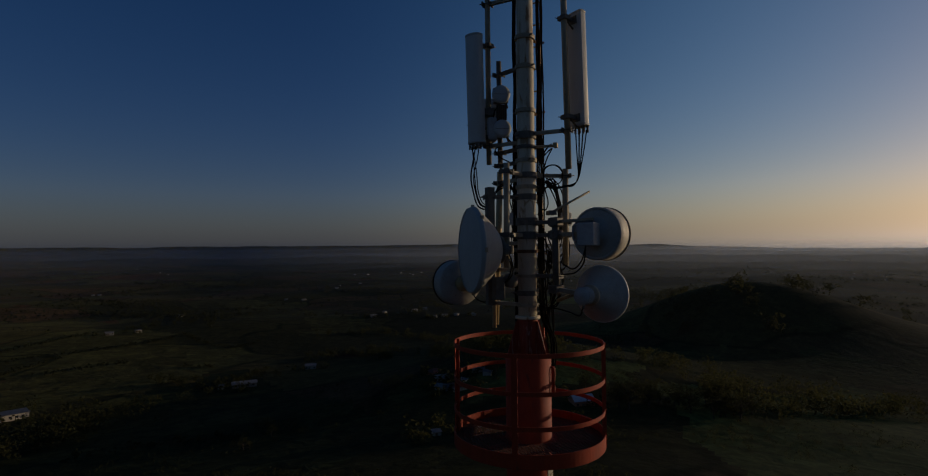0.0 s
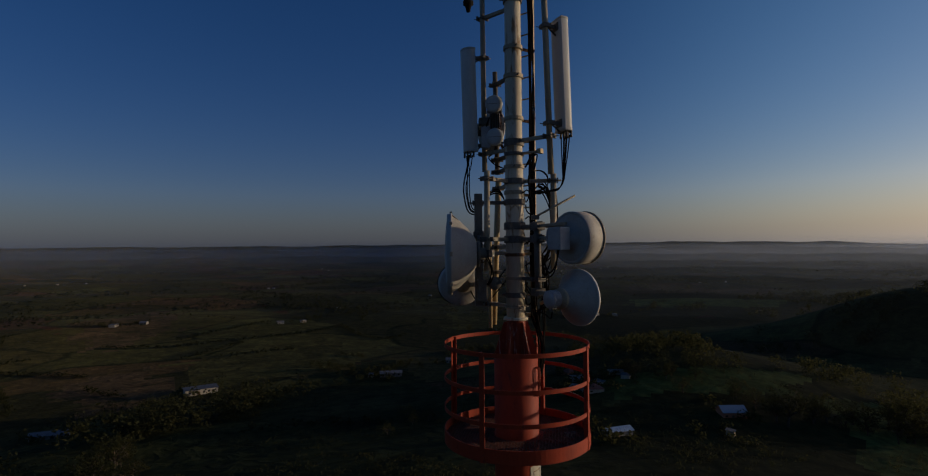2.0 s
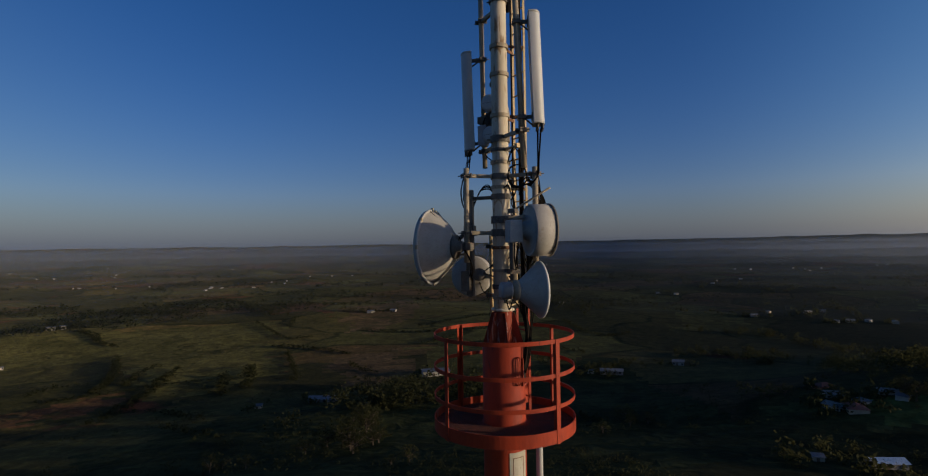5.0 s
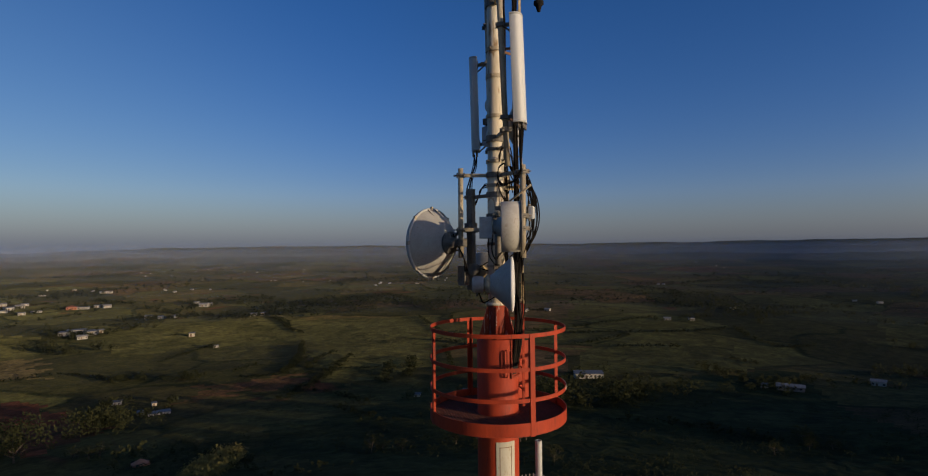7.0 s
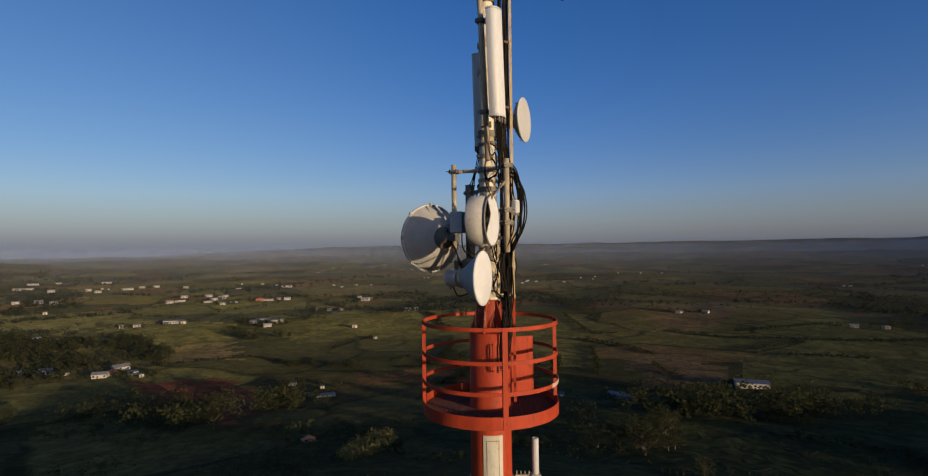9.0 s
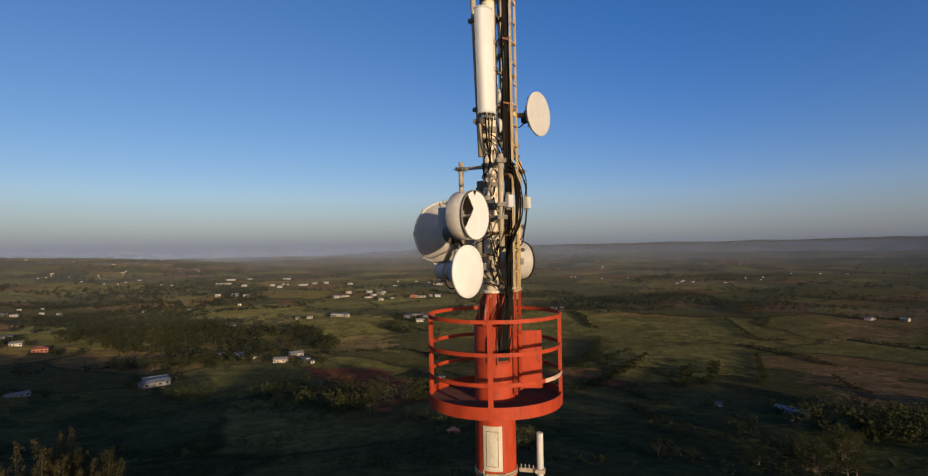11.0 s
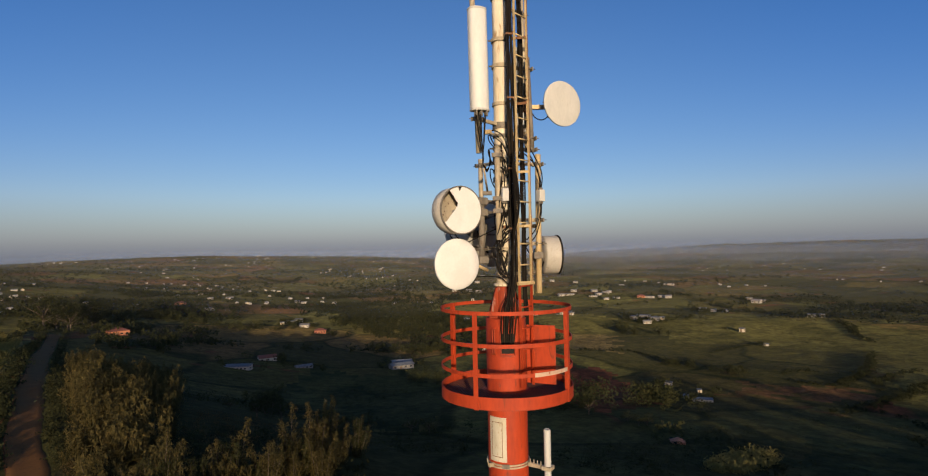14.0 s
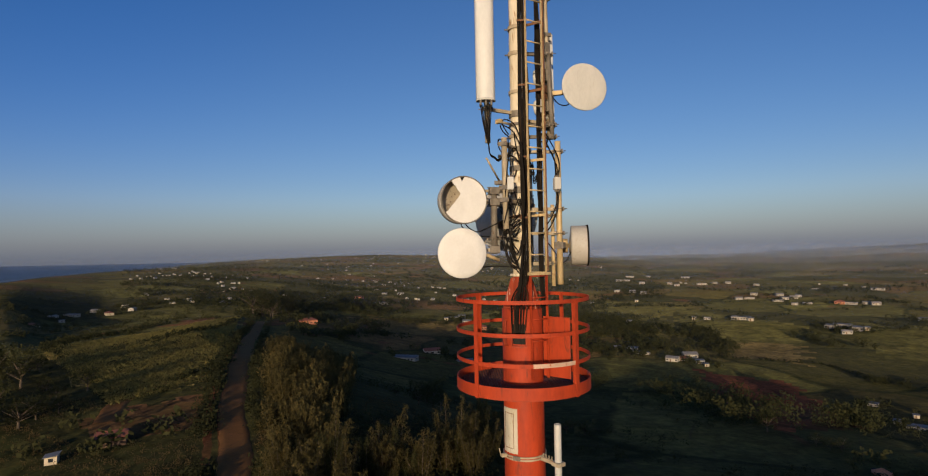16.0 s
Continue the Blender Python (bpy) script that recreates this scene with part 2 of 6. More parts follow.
def flat(bm, corners, thick):
    """A plate from its corners, with a thickness along its normal."""
    vs = [V(c) for c in corners]
    nrm = (vs[1] - vs[0]).cross(vs[2] - vs[0]).normalized() * thick / 2
    a = [bm.verts.new(v + nrm) for v in vs]
    b = [bm.verts.new(v - nrm) for v in vs]
    bm.faces.new(a)
    bm.faces.new(b[::-1])
    for i in range(len(vs)):
        j = (i + 1) % len(vs)
        bm.faces.new((a[j], a[i], b[i], b[j]))
    return bm


def polar(r, deg, z):
    return V(r * math.cos(radians(deg)), r * math.sin(radians(deg)), z)


B = bmesh.new


def land_material():
    """Farmland: patchwork of pasture, cane and bare red soil with scrub and paths."""
    m = bpy.data.materials.new("farmland")
    m.use_nodes = True
    n, k = m.node_tree.nodes, m.node_tree.links
    b = n["Principled BSDF"]
    co = n.new("ShaderNodeTexCoord")

    def noise(s, d, w=0.0):
        t = n.new("ShaderNodeTexNoise")
        t.inputs["Scale"].default_value, t.inputs["Detail"].default_value, t.inputs["Distortion"].default_value = s, d, w
        k.new(co.outputs["Object"], t.inputs["Vector"])
        return t.outputs["Fac"]

    def ramp_of(src, stops):
        r = n.new("ShaderNodeValToRGB")
        e = r.color_ramp.elements
        while len(e) < len(stops):
            e.new(0.5)
        for el, (p, c) in zip(e, stops):
            el.position, el.color = p, (*c, 1)
        k.new(src, r.inputs[0])
        return r.outputs[0]

    def mix(f, a, c, mode="MIX"):
        x = n.new("ShaderNodeMix")
        x.data_type, x.blend_type = "RGBA", mode
        for s, i in ((f, 0), (a, 6), (c, 7)):
            if isinstance(s, (int, float)):
                x.inputs[i].default_value = s
            elif isinstance(s, tuple):
                x.inputs[i].default_value = (*s, 1)
            else:
                k.new(s, x.inputs[i])
        return x.outputs[2]
    # bent coordinates for the field borders
    wob = n.new("ShaderNodeTexNoise")
    wob.inputs["Scale"].default_value, wob.inputs["Detail"].default_value = 0.012, 2
    k.new(co.outputs["Object"], wob.inputs["Vector"])
    bent = n.new("ShaderNodeVectorMath")
    bent.operation = "MULTIPLY_ADD"
    k.new(wob.outputs["Color"], bent.inputs[0])
    bent.inputs[1].default_value = (70, 70, 0)
    k.new(co.outputs["Object"], bent.inputs[2])

    def cells(scale, feature):
        v = n.new("ShaderNodeTexVoronoi")
        v.voronoi_dimensions, v.feature = "2D", feature
        v.inputs["Scale"].default_value = scale
        k.new(bent.outputs[0], v.inputs["Vector"])
        return v
    c1 = cells(0.011, "F1")
    sep = n.new("ShaderNodeSeparateColor")
    k.new(c1.outputs["Color"], sep.inputs[0])
    field = ramp_of(sep.outputs[0], [(0.0, (0.025, 0.024, 0.010)), (0.18, (0.045, 0.042, 0.015)), (0.36, (0.080, 0.076, 0.025)), (0.5, (0.028, 0.028, 0.011)), (0.62, (0.061, 0.055, 0.018)), (0.75, (0.094, 0.071, 0.026)), (0.88, (0.078, 0.042, 0.022)), (1.0, (0.049, 0.046, 0.016))])
    edge = cells(0.011, "DISTANCE_TO_EDGE")
    hedge = ramp_of(edge.outputs["Distance"], [(0.0, (0.85, 0.85, 0.85)), (0.012, (0.8, 0.8, 0.8)), (0.034, (0, 0, 0))])
    col = mix(hedge, field, (0.011, 0.015, 0.006))
    c2 = cells(0.028, "DISTANCE_TO_EDGE")
    track = ramp_of(c2.outputs["Distance"], [(0.0, (1, 1, 1)), (0.012, (0, 0, 0))])
    col = mix(mix(0.5, track, (0.0, 0.0, 0.0)), col, (0.055, 0.040, 0.027))
    big = noise(0.006, 5, 0.8)
    col = mix(ramp_of(big, [(0.48, (0, 0, 0)), (0.62, (0.55, 0.55, 0.55))]), col, (0.030, 0.029, 0.013))
    mid = noise(0.06, 6, 1.0)
    col = mix(ramp_of(mid, [(0.40, (0.0, 0.0, 0.0)), (0.66, (0.6, 0.6, 0.6))]), col, (0.030, 0.028, 0.012))
    soil = noise(0.011, 3, 2.0)
    col = mix(ramp_of(soil, [(0.655, (0, 0, 0)), (0.70, (0.75, 0.75, 0.75))]), col, (0.076, 0.030, 0.018))
    clump = noise(0.16, 5, 1.2)
    col = mix(0.8, col, ramp_of(clump, [(0.34, (0.62, 0.63, 0.62)), (0.52, (0.97, 0.97, 0.97)), (0.68, (1.42, 1.36, 1.22))]), "MULTIPLY")
    fine = noise(0.7, 6, 0.5)
    col = mix(0.65, col, ramp_of(fine, [(0.3, (0.55, 0.55, 0.55)), (0.7, (1.3, 1.27, 1.2))]), "MULTIPLY")
    k.new(col, b.inputs["Base Color"])
    b.inputs["Roughness"].default_value = 0.95
    b.inputs["Diffuse Roughness"].default_value = 1.0
    b.inputs["Specular IOR Level"].default_value = 0.02
    h = n.new("ShaderNodeMath")
    h.operation = "MULTIPLY_ADD"
    k.new(fine, h.inputs[0])
    h.inputs[1].default_value = 0.22
    k.new(mid, h.inputs[2])
    bp = n.new("ShaderNodeBump")
    bp.inputs["Strength"].default_value, bp.inputs["Distance"].default_value = 0.6, 1.2
    k.new(h.outputs[0], bp.inputs["Height"])
    k.new(bp.outputs[0], b.inputs["Normal"])
    return m


def leaf_material(name, lo, hi):
    """Foliage: each leaf clump its own shade, a little light through."""
    m = bpy.data.materials.new(name)
    m.use_nodes = True
    n, k = m.node_tree.nodes, m.node_tree.links
    b = n["Principled BSDF"]
    g = n.new("ShaderNodeNewGeometry")
    oi = n.new("ShaderNodeObjectInfo")
    ad = n.new("ShaderNodeMath")
    ad.operation = "MULTIPLY_ADD"
    k.new(oi.outputs["Random"], ad.inputs[0])
    ad.inputs[1].default_value = 0.4
    ms = n.new("ShaderNodeMath")
    ms.operation = "MULTIPLY"
    ms.inputs[1].default_value = 0.6
    k.new(g.outputs["Random Per Island"], ms.inputs[0])
    k.new(ms.outputs[0], ad.inputs[2])
    r = n.new("ShaderNodeValToRGB")
    r.color_ramp.elements[0].color, r.color_ramp.elements[1].color = (*lo, 1), (*hi, 1)
    k.new(ad.outputs[0], r.inputs[0])
    k.new(r.outputs[0], b.inputs["Base Color"])
    b.inputs["Roughness"].default_value = 0.8
    b.inputs["Specular IOR Level"].default_value = 0.06
    tr = n.new("ShaderNodeBsdfTranslucent")
    k.new(r.outputs[0], tr.inputs[0])
    mx = n.new("ShaderNodeMixShader")
    mx.inputs[0].default_value = 0.48
    k.new(b.outputs[0], mx.inputs[1])
    k.new(tr.outputs[0], mx.inputs[2])
    k.new(mx.outputs[0], n["Material Output"].inputs[0])
    return m


def haze_material(name, amount, z0, z1, r):
    """Distance haze painted on a shell: mostly clear, thickest near the ground, gone at the top."""
    m = bpy.data.materials.new(name)
    m.use_nodes = True
    n, k = m.node_tree.nodes, m.node_tree.links
    n.remove(n["Principled BSDF"])
    co = n.new("ShaderNodeTexCoord")
    sp = n.new("ShaderNodeSeparateXYZ")
    k.new(co.outputs["Object"], sp.inputs[0])
    mr = n.new("ShaderNodeMapRange")
    mr.interpolation_type = "SMOOTHERSTEP"
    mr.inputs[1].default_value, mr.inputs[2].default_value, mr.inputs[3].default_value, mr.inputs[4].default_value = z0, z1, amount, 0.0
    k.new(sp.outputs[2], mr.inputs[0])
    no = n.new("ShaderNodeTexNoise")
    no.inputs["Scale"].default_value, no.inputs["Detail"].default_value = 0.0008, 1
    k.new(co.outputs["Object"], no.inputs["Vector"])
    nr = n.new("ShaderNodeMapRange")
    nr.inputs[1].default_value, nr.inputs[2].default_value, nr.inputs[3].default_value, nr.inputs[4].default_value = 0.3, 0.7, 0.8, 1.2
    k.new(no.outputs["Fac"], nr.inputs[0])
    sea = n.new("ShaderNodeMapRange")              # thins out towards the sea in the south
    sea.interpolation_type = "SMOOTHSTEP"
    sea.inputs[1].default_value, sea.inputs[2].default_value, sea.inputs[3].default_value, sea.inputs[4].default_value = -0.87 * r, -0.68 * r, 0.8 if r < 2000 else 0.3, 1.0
    k.new(sp.outputs[1], sea.inputs[0])
    f = mr.outputs[0]
    for more in (nr, sea):
        x = n.new("ShaderNodeMath")
        x.operation = "MULTIPLY"
        k.new(f, x.inputs[0])
        k.new(more.outputs[0], x.inputs[1])
        f = x.outputs[0]
    d, t, c = n.new("ShaderNodeBsdfDiffuse"), n.new("ShaderNodeBsdfTranslucent"), n.new("ShaderNodeBsdfTransparent")
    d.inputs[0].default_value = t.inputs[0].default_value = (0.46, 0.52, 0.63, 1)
    a = n.new("ShaderNodeMixShader")
    k.new(d.outputs[0], a.inputs[1])
    k.new(t.outputs[0], a.inputs[2])
    a.inputs[0].default_value = 0.7
    mx = n.new("ShaderNodeMixShader")
    k.new(f, mx.inputs[0])
    k.new(c.outputs[0], mx.inputs[1])
    k.new(a.outputs[0], mx.inputs[2])
    k.new(mx.outputs[0], n["Material Output"].inputs[0])
    return m


def field_material(name, lo, hi, weed, rows=0.0):
    """Rough field ground: clumps and tufts from lo to hi, weeds in patches, faint rows where it is worked."""
    m = bpy.data.materials.new(name)
    m.use_nodes = True
    n, k = m.node_tree.nodes, m.node_tree.links
    b = n["Principled BSDF"]
    co = n.new("ShaderNodeTexCoord")

    def noise(s, d, w):
        t = n.new("ShaderNodeTexNoise")
        t.inputs["Scale"].default_value, t.inputs["Detail"].default_value, t.inputs["Distortion"].default_value = s, d, w
        k.new(co.outputs["Object"], t.inputs["Vector"])
        return t.outputs["Fac"]

    def stops(src, p0, c0, p1, c1):
        r = n.new("ShaderNodeValToRGB")
        e = r.color_ramp.elements
        e[0].position, e[0].color, e[1].position, e[1].color = p0, (*c0, 1), p1, (*c1, 1)
        k.new(src, r.inputs[0])
        return r.outputs[0]

    def mix(f, a, c, mode="MIX"):
        x = n.new("ShaderNodeMix")
        x.data_type, x.blend_type = "RGBA", mode
        for q, i in ((f, 0), (a, 6), (c, 7)):
            if isinstance(q, float):
                x.inputs[i].default_value = q
            elif isinstance(q, tuple):
                x.inputs[i].default_value = (*q, 1)
            else:
                k.new(q, x.inputs[i])
        return x.outputs[2]
    big, clump, fine = noise(0.022, 5, 1.0), noise(0.17, 6, 1.2), noise(0.8, 6, 0.5)
    col = stops(big, 0.36, lo, 0.64, hi)
    col = mix(stops(noise(0.045, 6, 1.6), 0.50, (0.0, 0.0, 0.0), 0.62, (0.8, 0.8, 0.8)), col, weed)
    col = mix(0.85, col, stops(clump, 0.34, (0.62, 0.63, 0.62), 0.68, (1.42, 1.36, 1.25)), "MULTIPLY")
    col = mix(0.6, col, stops(fine, 0.3, (0.55, 0.55, 0.55), 0.7, (1.35, 1.3, 1.25)), "MULTIPLY")
    if rows:
        w = n.new("ShaderNodeTexWave")
        w.inputs["Scale"].default_value, w.inputs["Distortion"].default_value, w.inputs["Detail Scale"].default_value = rows, 6.0, 0.05
        k.new(co.outputs["Object"], w.inputs["Vector"])
        col = mix(0.45, col, stops(w.outputs["Fac"], 0.2, (0.6, 0.6, 0.6), 0.8, (1.25, 1.25, 1.2)), "MULTIPLY")
    k.new(col, b.inputs["Base Color"])
    b.inputs["Roughness"].default_value, b.inputs["Diffuse Roughness"].default_value, b.inputs["Specular IOR Level"].default_value = 0.95, 1.0, 0.02
    bp = n.new("ShaderNodeBump")
    bp.inputs["Strength"].default_value, bp.inputs["Distance"].default_value = 0.7, 0.8
    k.new(clump, bp.inputs["Height"])
    k.new(bp.outputs[0], b.inputs["Normal"])
    return m


LAND = land_material()
LEAF_DARK = leaf_material("dark_leaves", (0.021, 0.023, 0.010), (0.042, 0.042, 0.016))
LEAF_MID = leaf_material("mid_green_leaves", (0.026, 0.028, 0.011), (0.058, 0.055, 0.020))
LEAF_OLIVE = leaf_material("olive_leaves", (0.029, 0.031, 0.012), (0.064, 0.061, 0.022))
LEAF_DRY = leaf_material("dry_olive_leaves", (0.060, 0.050, 0.018), (0.104, 0.080, 0.028))
LEAF_STRAW = leaf_material("straw_brush", (0.052, 0.037, 0.016), (0.090, 0.062, 0.026))
LEAF_FIELD = leaf_material("cane_leaves", (0.125, 0.108, 0.032), (0.20, 0.158, 0.050))
BARK = surface("bark", (0.05, 0.037, 0.026), (0.11, 0.085, 0.06), 0.9, 0, 6, (1, 1, 0.3), 0.5)
DIRT = surface("dirt_road", (0.118, 0.054, 0.018), (0.172, 0.080, 0.028), 0.95, 0, 0.35, (1, 1, 1), 0.6, (0.06, 0.036, 0.024), 0.60, 0.08)
RED_SOIL = field_material("red_soil", (0.080, 0.031, 0.017), (0.120, 0.045, 0.024), (0.046, 0.030, 0.014))
RED_THIN = field_material("thin_red_soil", (0.058, 0.036, 0.018), (0.086, 0.046, 0.023), (0.040, 0.038, 0.013))
BROWN_SOIL = field_material("brown_stubble", (0.055, 0.040, 0.022), (0.089, 0.062, 0.032), (0.033, 0.032, 0.014))
PASTURE = field_material("pasture_grass", (0.047, 0.046, 0.016), (0.075, 0.069, 0.024), (0.032, 0.031, 0.012))
STUBBLE = field_material("golden_stubble", (0.083, 0.064, 0.027), (0.121, 0.091, 0.038), (0.047, 0.040, 0.017), 0.16)
CANE = field_material("cane_ground", (0.110, 0.086, 0.028), (0.165, 0.124, 0.044), (0.062, 0.052, 0.020), 0.3)
# green grass, its colour brightened to stand for low sun on it
GRASS_SUNLIT = field_material("sun_brightened_green_grass", (0.073, 0.085, 0.024), (0.105, 0.118, 0.034), (0.052, 0.056, 0.019))
# meadow grass with the slope's shade put into its dark colour
MEADOW_SHADED = field_material("shade_darkened_meadow", (0.021, 0.026, 0.011), (0.037, 0.041, 0.016), (0.016, 0.019, 0.009))
WALL_WHITE = surface("white_wall", (0.29, 0.25, 0.195), (0.38, 0.335, 0.27), 0.8, 0, 0.8, (1, 1, 0.4), 0.1, (0.28, 0.24, 0.19), 0.60, per_thing=0.15)
WALL_CREAM = surface("cream_wall", (0.36, 0.29, 0.19), (0.46, 0.38, 0.27), 0.8, 0, 0.8, (1, 1, 0.4), 0.1, (0.34, 0.26, 0.18), 0.64, per_thing=0.15)
WALL_BRICK = surface("orange_wall", (0.34, 0.12, 0.06), (0.46, 0.18, 0.09), 0.85, 0, 1.5, (1, 1, 0.4), 0.2, (0.22, 0.09, 0.05), 0.62, per_thing=0.15)
ROOF_TIN = surface("tin_roof", (0.09, 0.095, 0.105), (0.15, 0.155, 0.165), 0.9, 0.0, 0.9, (1, 1, 1), 0.1, (0.20, 0.13, 0.09), 0.64, per_thing=0.2)
ROOF_RED = surface("red_roof", (0.13, 0.046, 0.030), (0.20, 0.068, 0.042), 0.8, 0, 1.2, (1, 1, 1), 0.2, (0.12, 0.04, 0.025), 0.62, per_thing=0.2)
ROOF_GREY = surface("grey_roof", (0.13, 0.12, 0.11), (0.22, 0.20, 0.18), 0.8, 0, 1.2, (1, 1, 1), 0.2, (0.09, 0.07, 0.055), 0.62, per_thing=0.2)
ROOF_SKY = surface("blue_grey_tin_roof", (0.26, 0.28, 0.31), (0.36, 0.38, 0.41), 0.45, 0.3, 0.9, (6, 1, 1), 0.3, (0.20, 0.15, 0.11), 0.66)
ROOF_BRIGHT = surface("bare_metal_roof", (0.55, 0.55, 0.54), (0.75, 0.74, 0.72), 0.35, 0.6, 2.0, (1, 1, 1), 0.6, (0.25, 0.2, 0.16), 0.56)
GLASS_DARK = surface("window_glass", (0.012, 0.014, 0.016), (0.03, 0.033, 0.037), 0.12, 0, 2, (1, 1, 1), 0.0)
DOOR_WOOD = surface("door_wood", (0.10, 0.06, 0.035), (0.18, 0.11, 0.06), 0.7, 0, 3, (1, 1, 0.2), 0.2)
WALL_SHED = surface("dark_boards", (0.05, 0.03, 0.02), (0.09, 0.055, 0.035), 0.8, 0, 3, (1, 1, 0.2), 0.2)
SURF = surface("surf_foam", (0.40, 0.42, 0.44), (0.55, 0.56, 0.57), 0.9, 0, 0.05, (1, 1, 1), 0.2, (0.06, 0.08, 0.10), 0.5)
WATER = surface("sea_water", (0.030, 0.040, 0.050), (0.042, 0.054, 0.066), 0.5, 0, 0.004, (1, 3, 1), 0.3)

# ---- the lie of the land ----
def ramp(v, pts):
    for (a, p), (b, q) in zip(pts, pts[1:]):
        if v <= b:
            f = max(0.0, (v - a) / (b - a))
            f = f * f * (3 - 2 * f) * 0.5 + f * 0.5
            return p + (q - p) * f
    return pts[-1][1]


VALLEY = [(0, 0), (14, -0.2), (60, -5), (146, -20), (230, -27), (400, -30), (800, -31), (1500, -30), (2500, -20)]
RIDGE = [(0, 0), (60, 0.5), (120, 2.5), (200, 3.5), (300, -2), (420, -6), (640, -2), (900, 5), (1500, 9), (2500, 13)]
COAST = [(147.3, 4800), (148.4, 3500), (149.4, 2690), (152, 1790), (156, 1360), (160.4, 1035), (164.3, 760), (185, 790)]
HEADLAND = [(106, -0.9), (112, -0.42), (118, -0.12), (127, 0.07), (133, 0.21), (137, 0.16), (140, 0.05), (143.5, -0.02), (146, -0.16), (147.5, -0.24), (148.6, -0.45), (150, -1.0)]
SKYLINE = [(-180, 0.1), (-60, 0.0), (-34, 0.0), (-26, 0.2), (-18, 0.52), (-5, 0.7), (15, 0.66), (30, 0.6), (55, 0.5), (76, 0.46), (84, 0.34), (92, 0.0), (100, -0.3), (108, -0.34), (150, -0.34), (180, 0.0)]

# first (out of view) and third are added to throw shade westward
HILLS = [(106, 5, 42, 50, 0.37, 22), (190, 375, 88, 65, -0.35, 38), (25, 215, 64, 85, -0.25, 18)]


def ground_z(x, y):
    r = math.hypot(x, y)
    yaw = math.degrees(math.atan2(-x, y))
    w = 1 - ramp(abs(yaw - 163 + 10 * (1 - ramp(r, [(90, 0), (190, 1)]))), [(12, 0), (42, 1)])
    top = 29.6 + 4700 * math.tan(math.radians(ramp(yaw, SKYLINE)))
    v = ramp(r, VALLEY + [(3600, 0.2 * top), (4700, top), (5200, top - 10)])
    d = ramp(r, RIDGE + [(3600, 12), (4700, min(top, 24)), (5200, 10)])
    z = v * (1 - w) + d * w
    k = ramp(r, [(40, 0), (200, 1), (1000, 1.7), (2500, 1.8), (4300, 2.4), (4900, 2)])
    z += k * (1.0 * math.sin(x * 0.031 + 1.3 * math.sin(y * 0.017)) * math.cos(y * 0.027 + 0.7)
              + 1.5 * math.sin(x * 0.0093 - y * 0.0121 + 2.0 + math.sin(y * 0.006))
              + 1.2 * math.cos(x * 0.0049 + y * 0.0072 + 1.1 * math.sin(x * 0.0031)))
    for hx, hy, sx, sy, turn, up in HILLS:
        c, s = math.cos(turn), math.sin(turn)
        u, v = ((x - hx) * c + (y - hy) * s) / sx, ((y - hy) * c - (x - hx) * s) / sy
        if u * u + v * v < 9:
            z += up * math.exp(-(u * u + v * v))
    if 106 < yaw < 150:
        up = 29.6 + 2300 * math.tan(math.radians(ramp(yaw, HEADLAND)))
        z += max(0.0, up - z) * ramp(r, [(1000, 0), (2300, 1), (2500, 0.95), (3300, 0)])
    if yaw > 147.3:
        rc = ramp(yaw, COAST)
        f = ramp(r, [(rc - 30, 0), (rc + 40, 1)])
        s = ramp(r, [(rc - 620, 0), (rc - 60, 1)])
        z = max(z, z * (1 - s) + 9.8 * s)
        z = z * (1 - f) - 12 * f
    return z


# ---- the tower: pole, mast, platform ----
tower = thing("monopole_tower", (0, 0, 0), "orange and white steel monopole carrying antennas above a platform", "tower")
bm = turned(B(), [(0.0, 28.55), (0.262, 28.55), (0.27, 28.545), (0.27, 27.0), (0.275, 25.0), (0.36, 12.0), (0.45, ground_z(0, 0) - 0.6), (0.0, ground_z(0, 0) - 0.6)][::-1], (0, 0, 0), (0, 0, 1), 64)
lower_pole = part("lower_pole", bm, ORANGE, tower, "orange painted steel pole, weathered")
part("upper_mast", turned(B(), [(0, 28.5), (0.112, 28.5), (0.112, 30.84), (0.105, 30.86), (0.105, 32.30), (0.1, 32.33), (0.1, 34.2), (0, 34.25)], (0, 0, 0), (0, 0, 1), 40), MAST_WHITE, tower, "off-white painted mast with drip stains")
part("mast_foot", turned(B(), [(0.112, 28.55), (0.135, 28.56), (0.121, 28.70), (0.1185, 28.97), (0.112, 28.975)], (0, 0, 0), (0, 0, 1), 40), FOOT_PAINT, tower, "orange painted mast foot with peeling paint")
part("flange", turned(B(), [(0.112, 28.975), (0.15, 28.978), (0.15, 29.0), (0.145, 29.012), (0.112, 29.014)], (0, 0, 0), (0, 0, 1), 40), MAST_WHITE, tower)
for a in range(18, 378, 60):
    part("gusset", flat(B(), [polar(0.115, a, 28.96), polar(0.15, a, 28.95), polar(0.262, a, 28.58), polar(0.262, a, 28.552), polar(0.115, a, 28.552)], 0.014), FOOT_PAINT, tower)
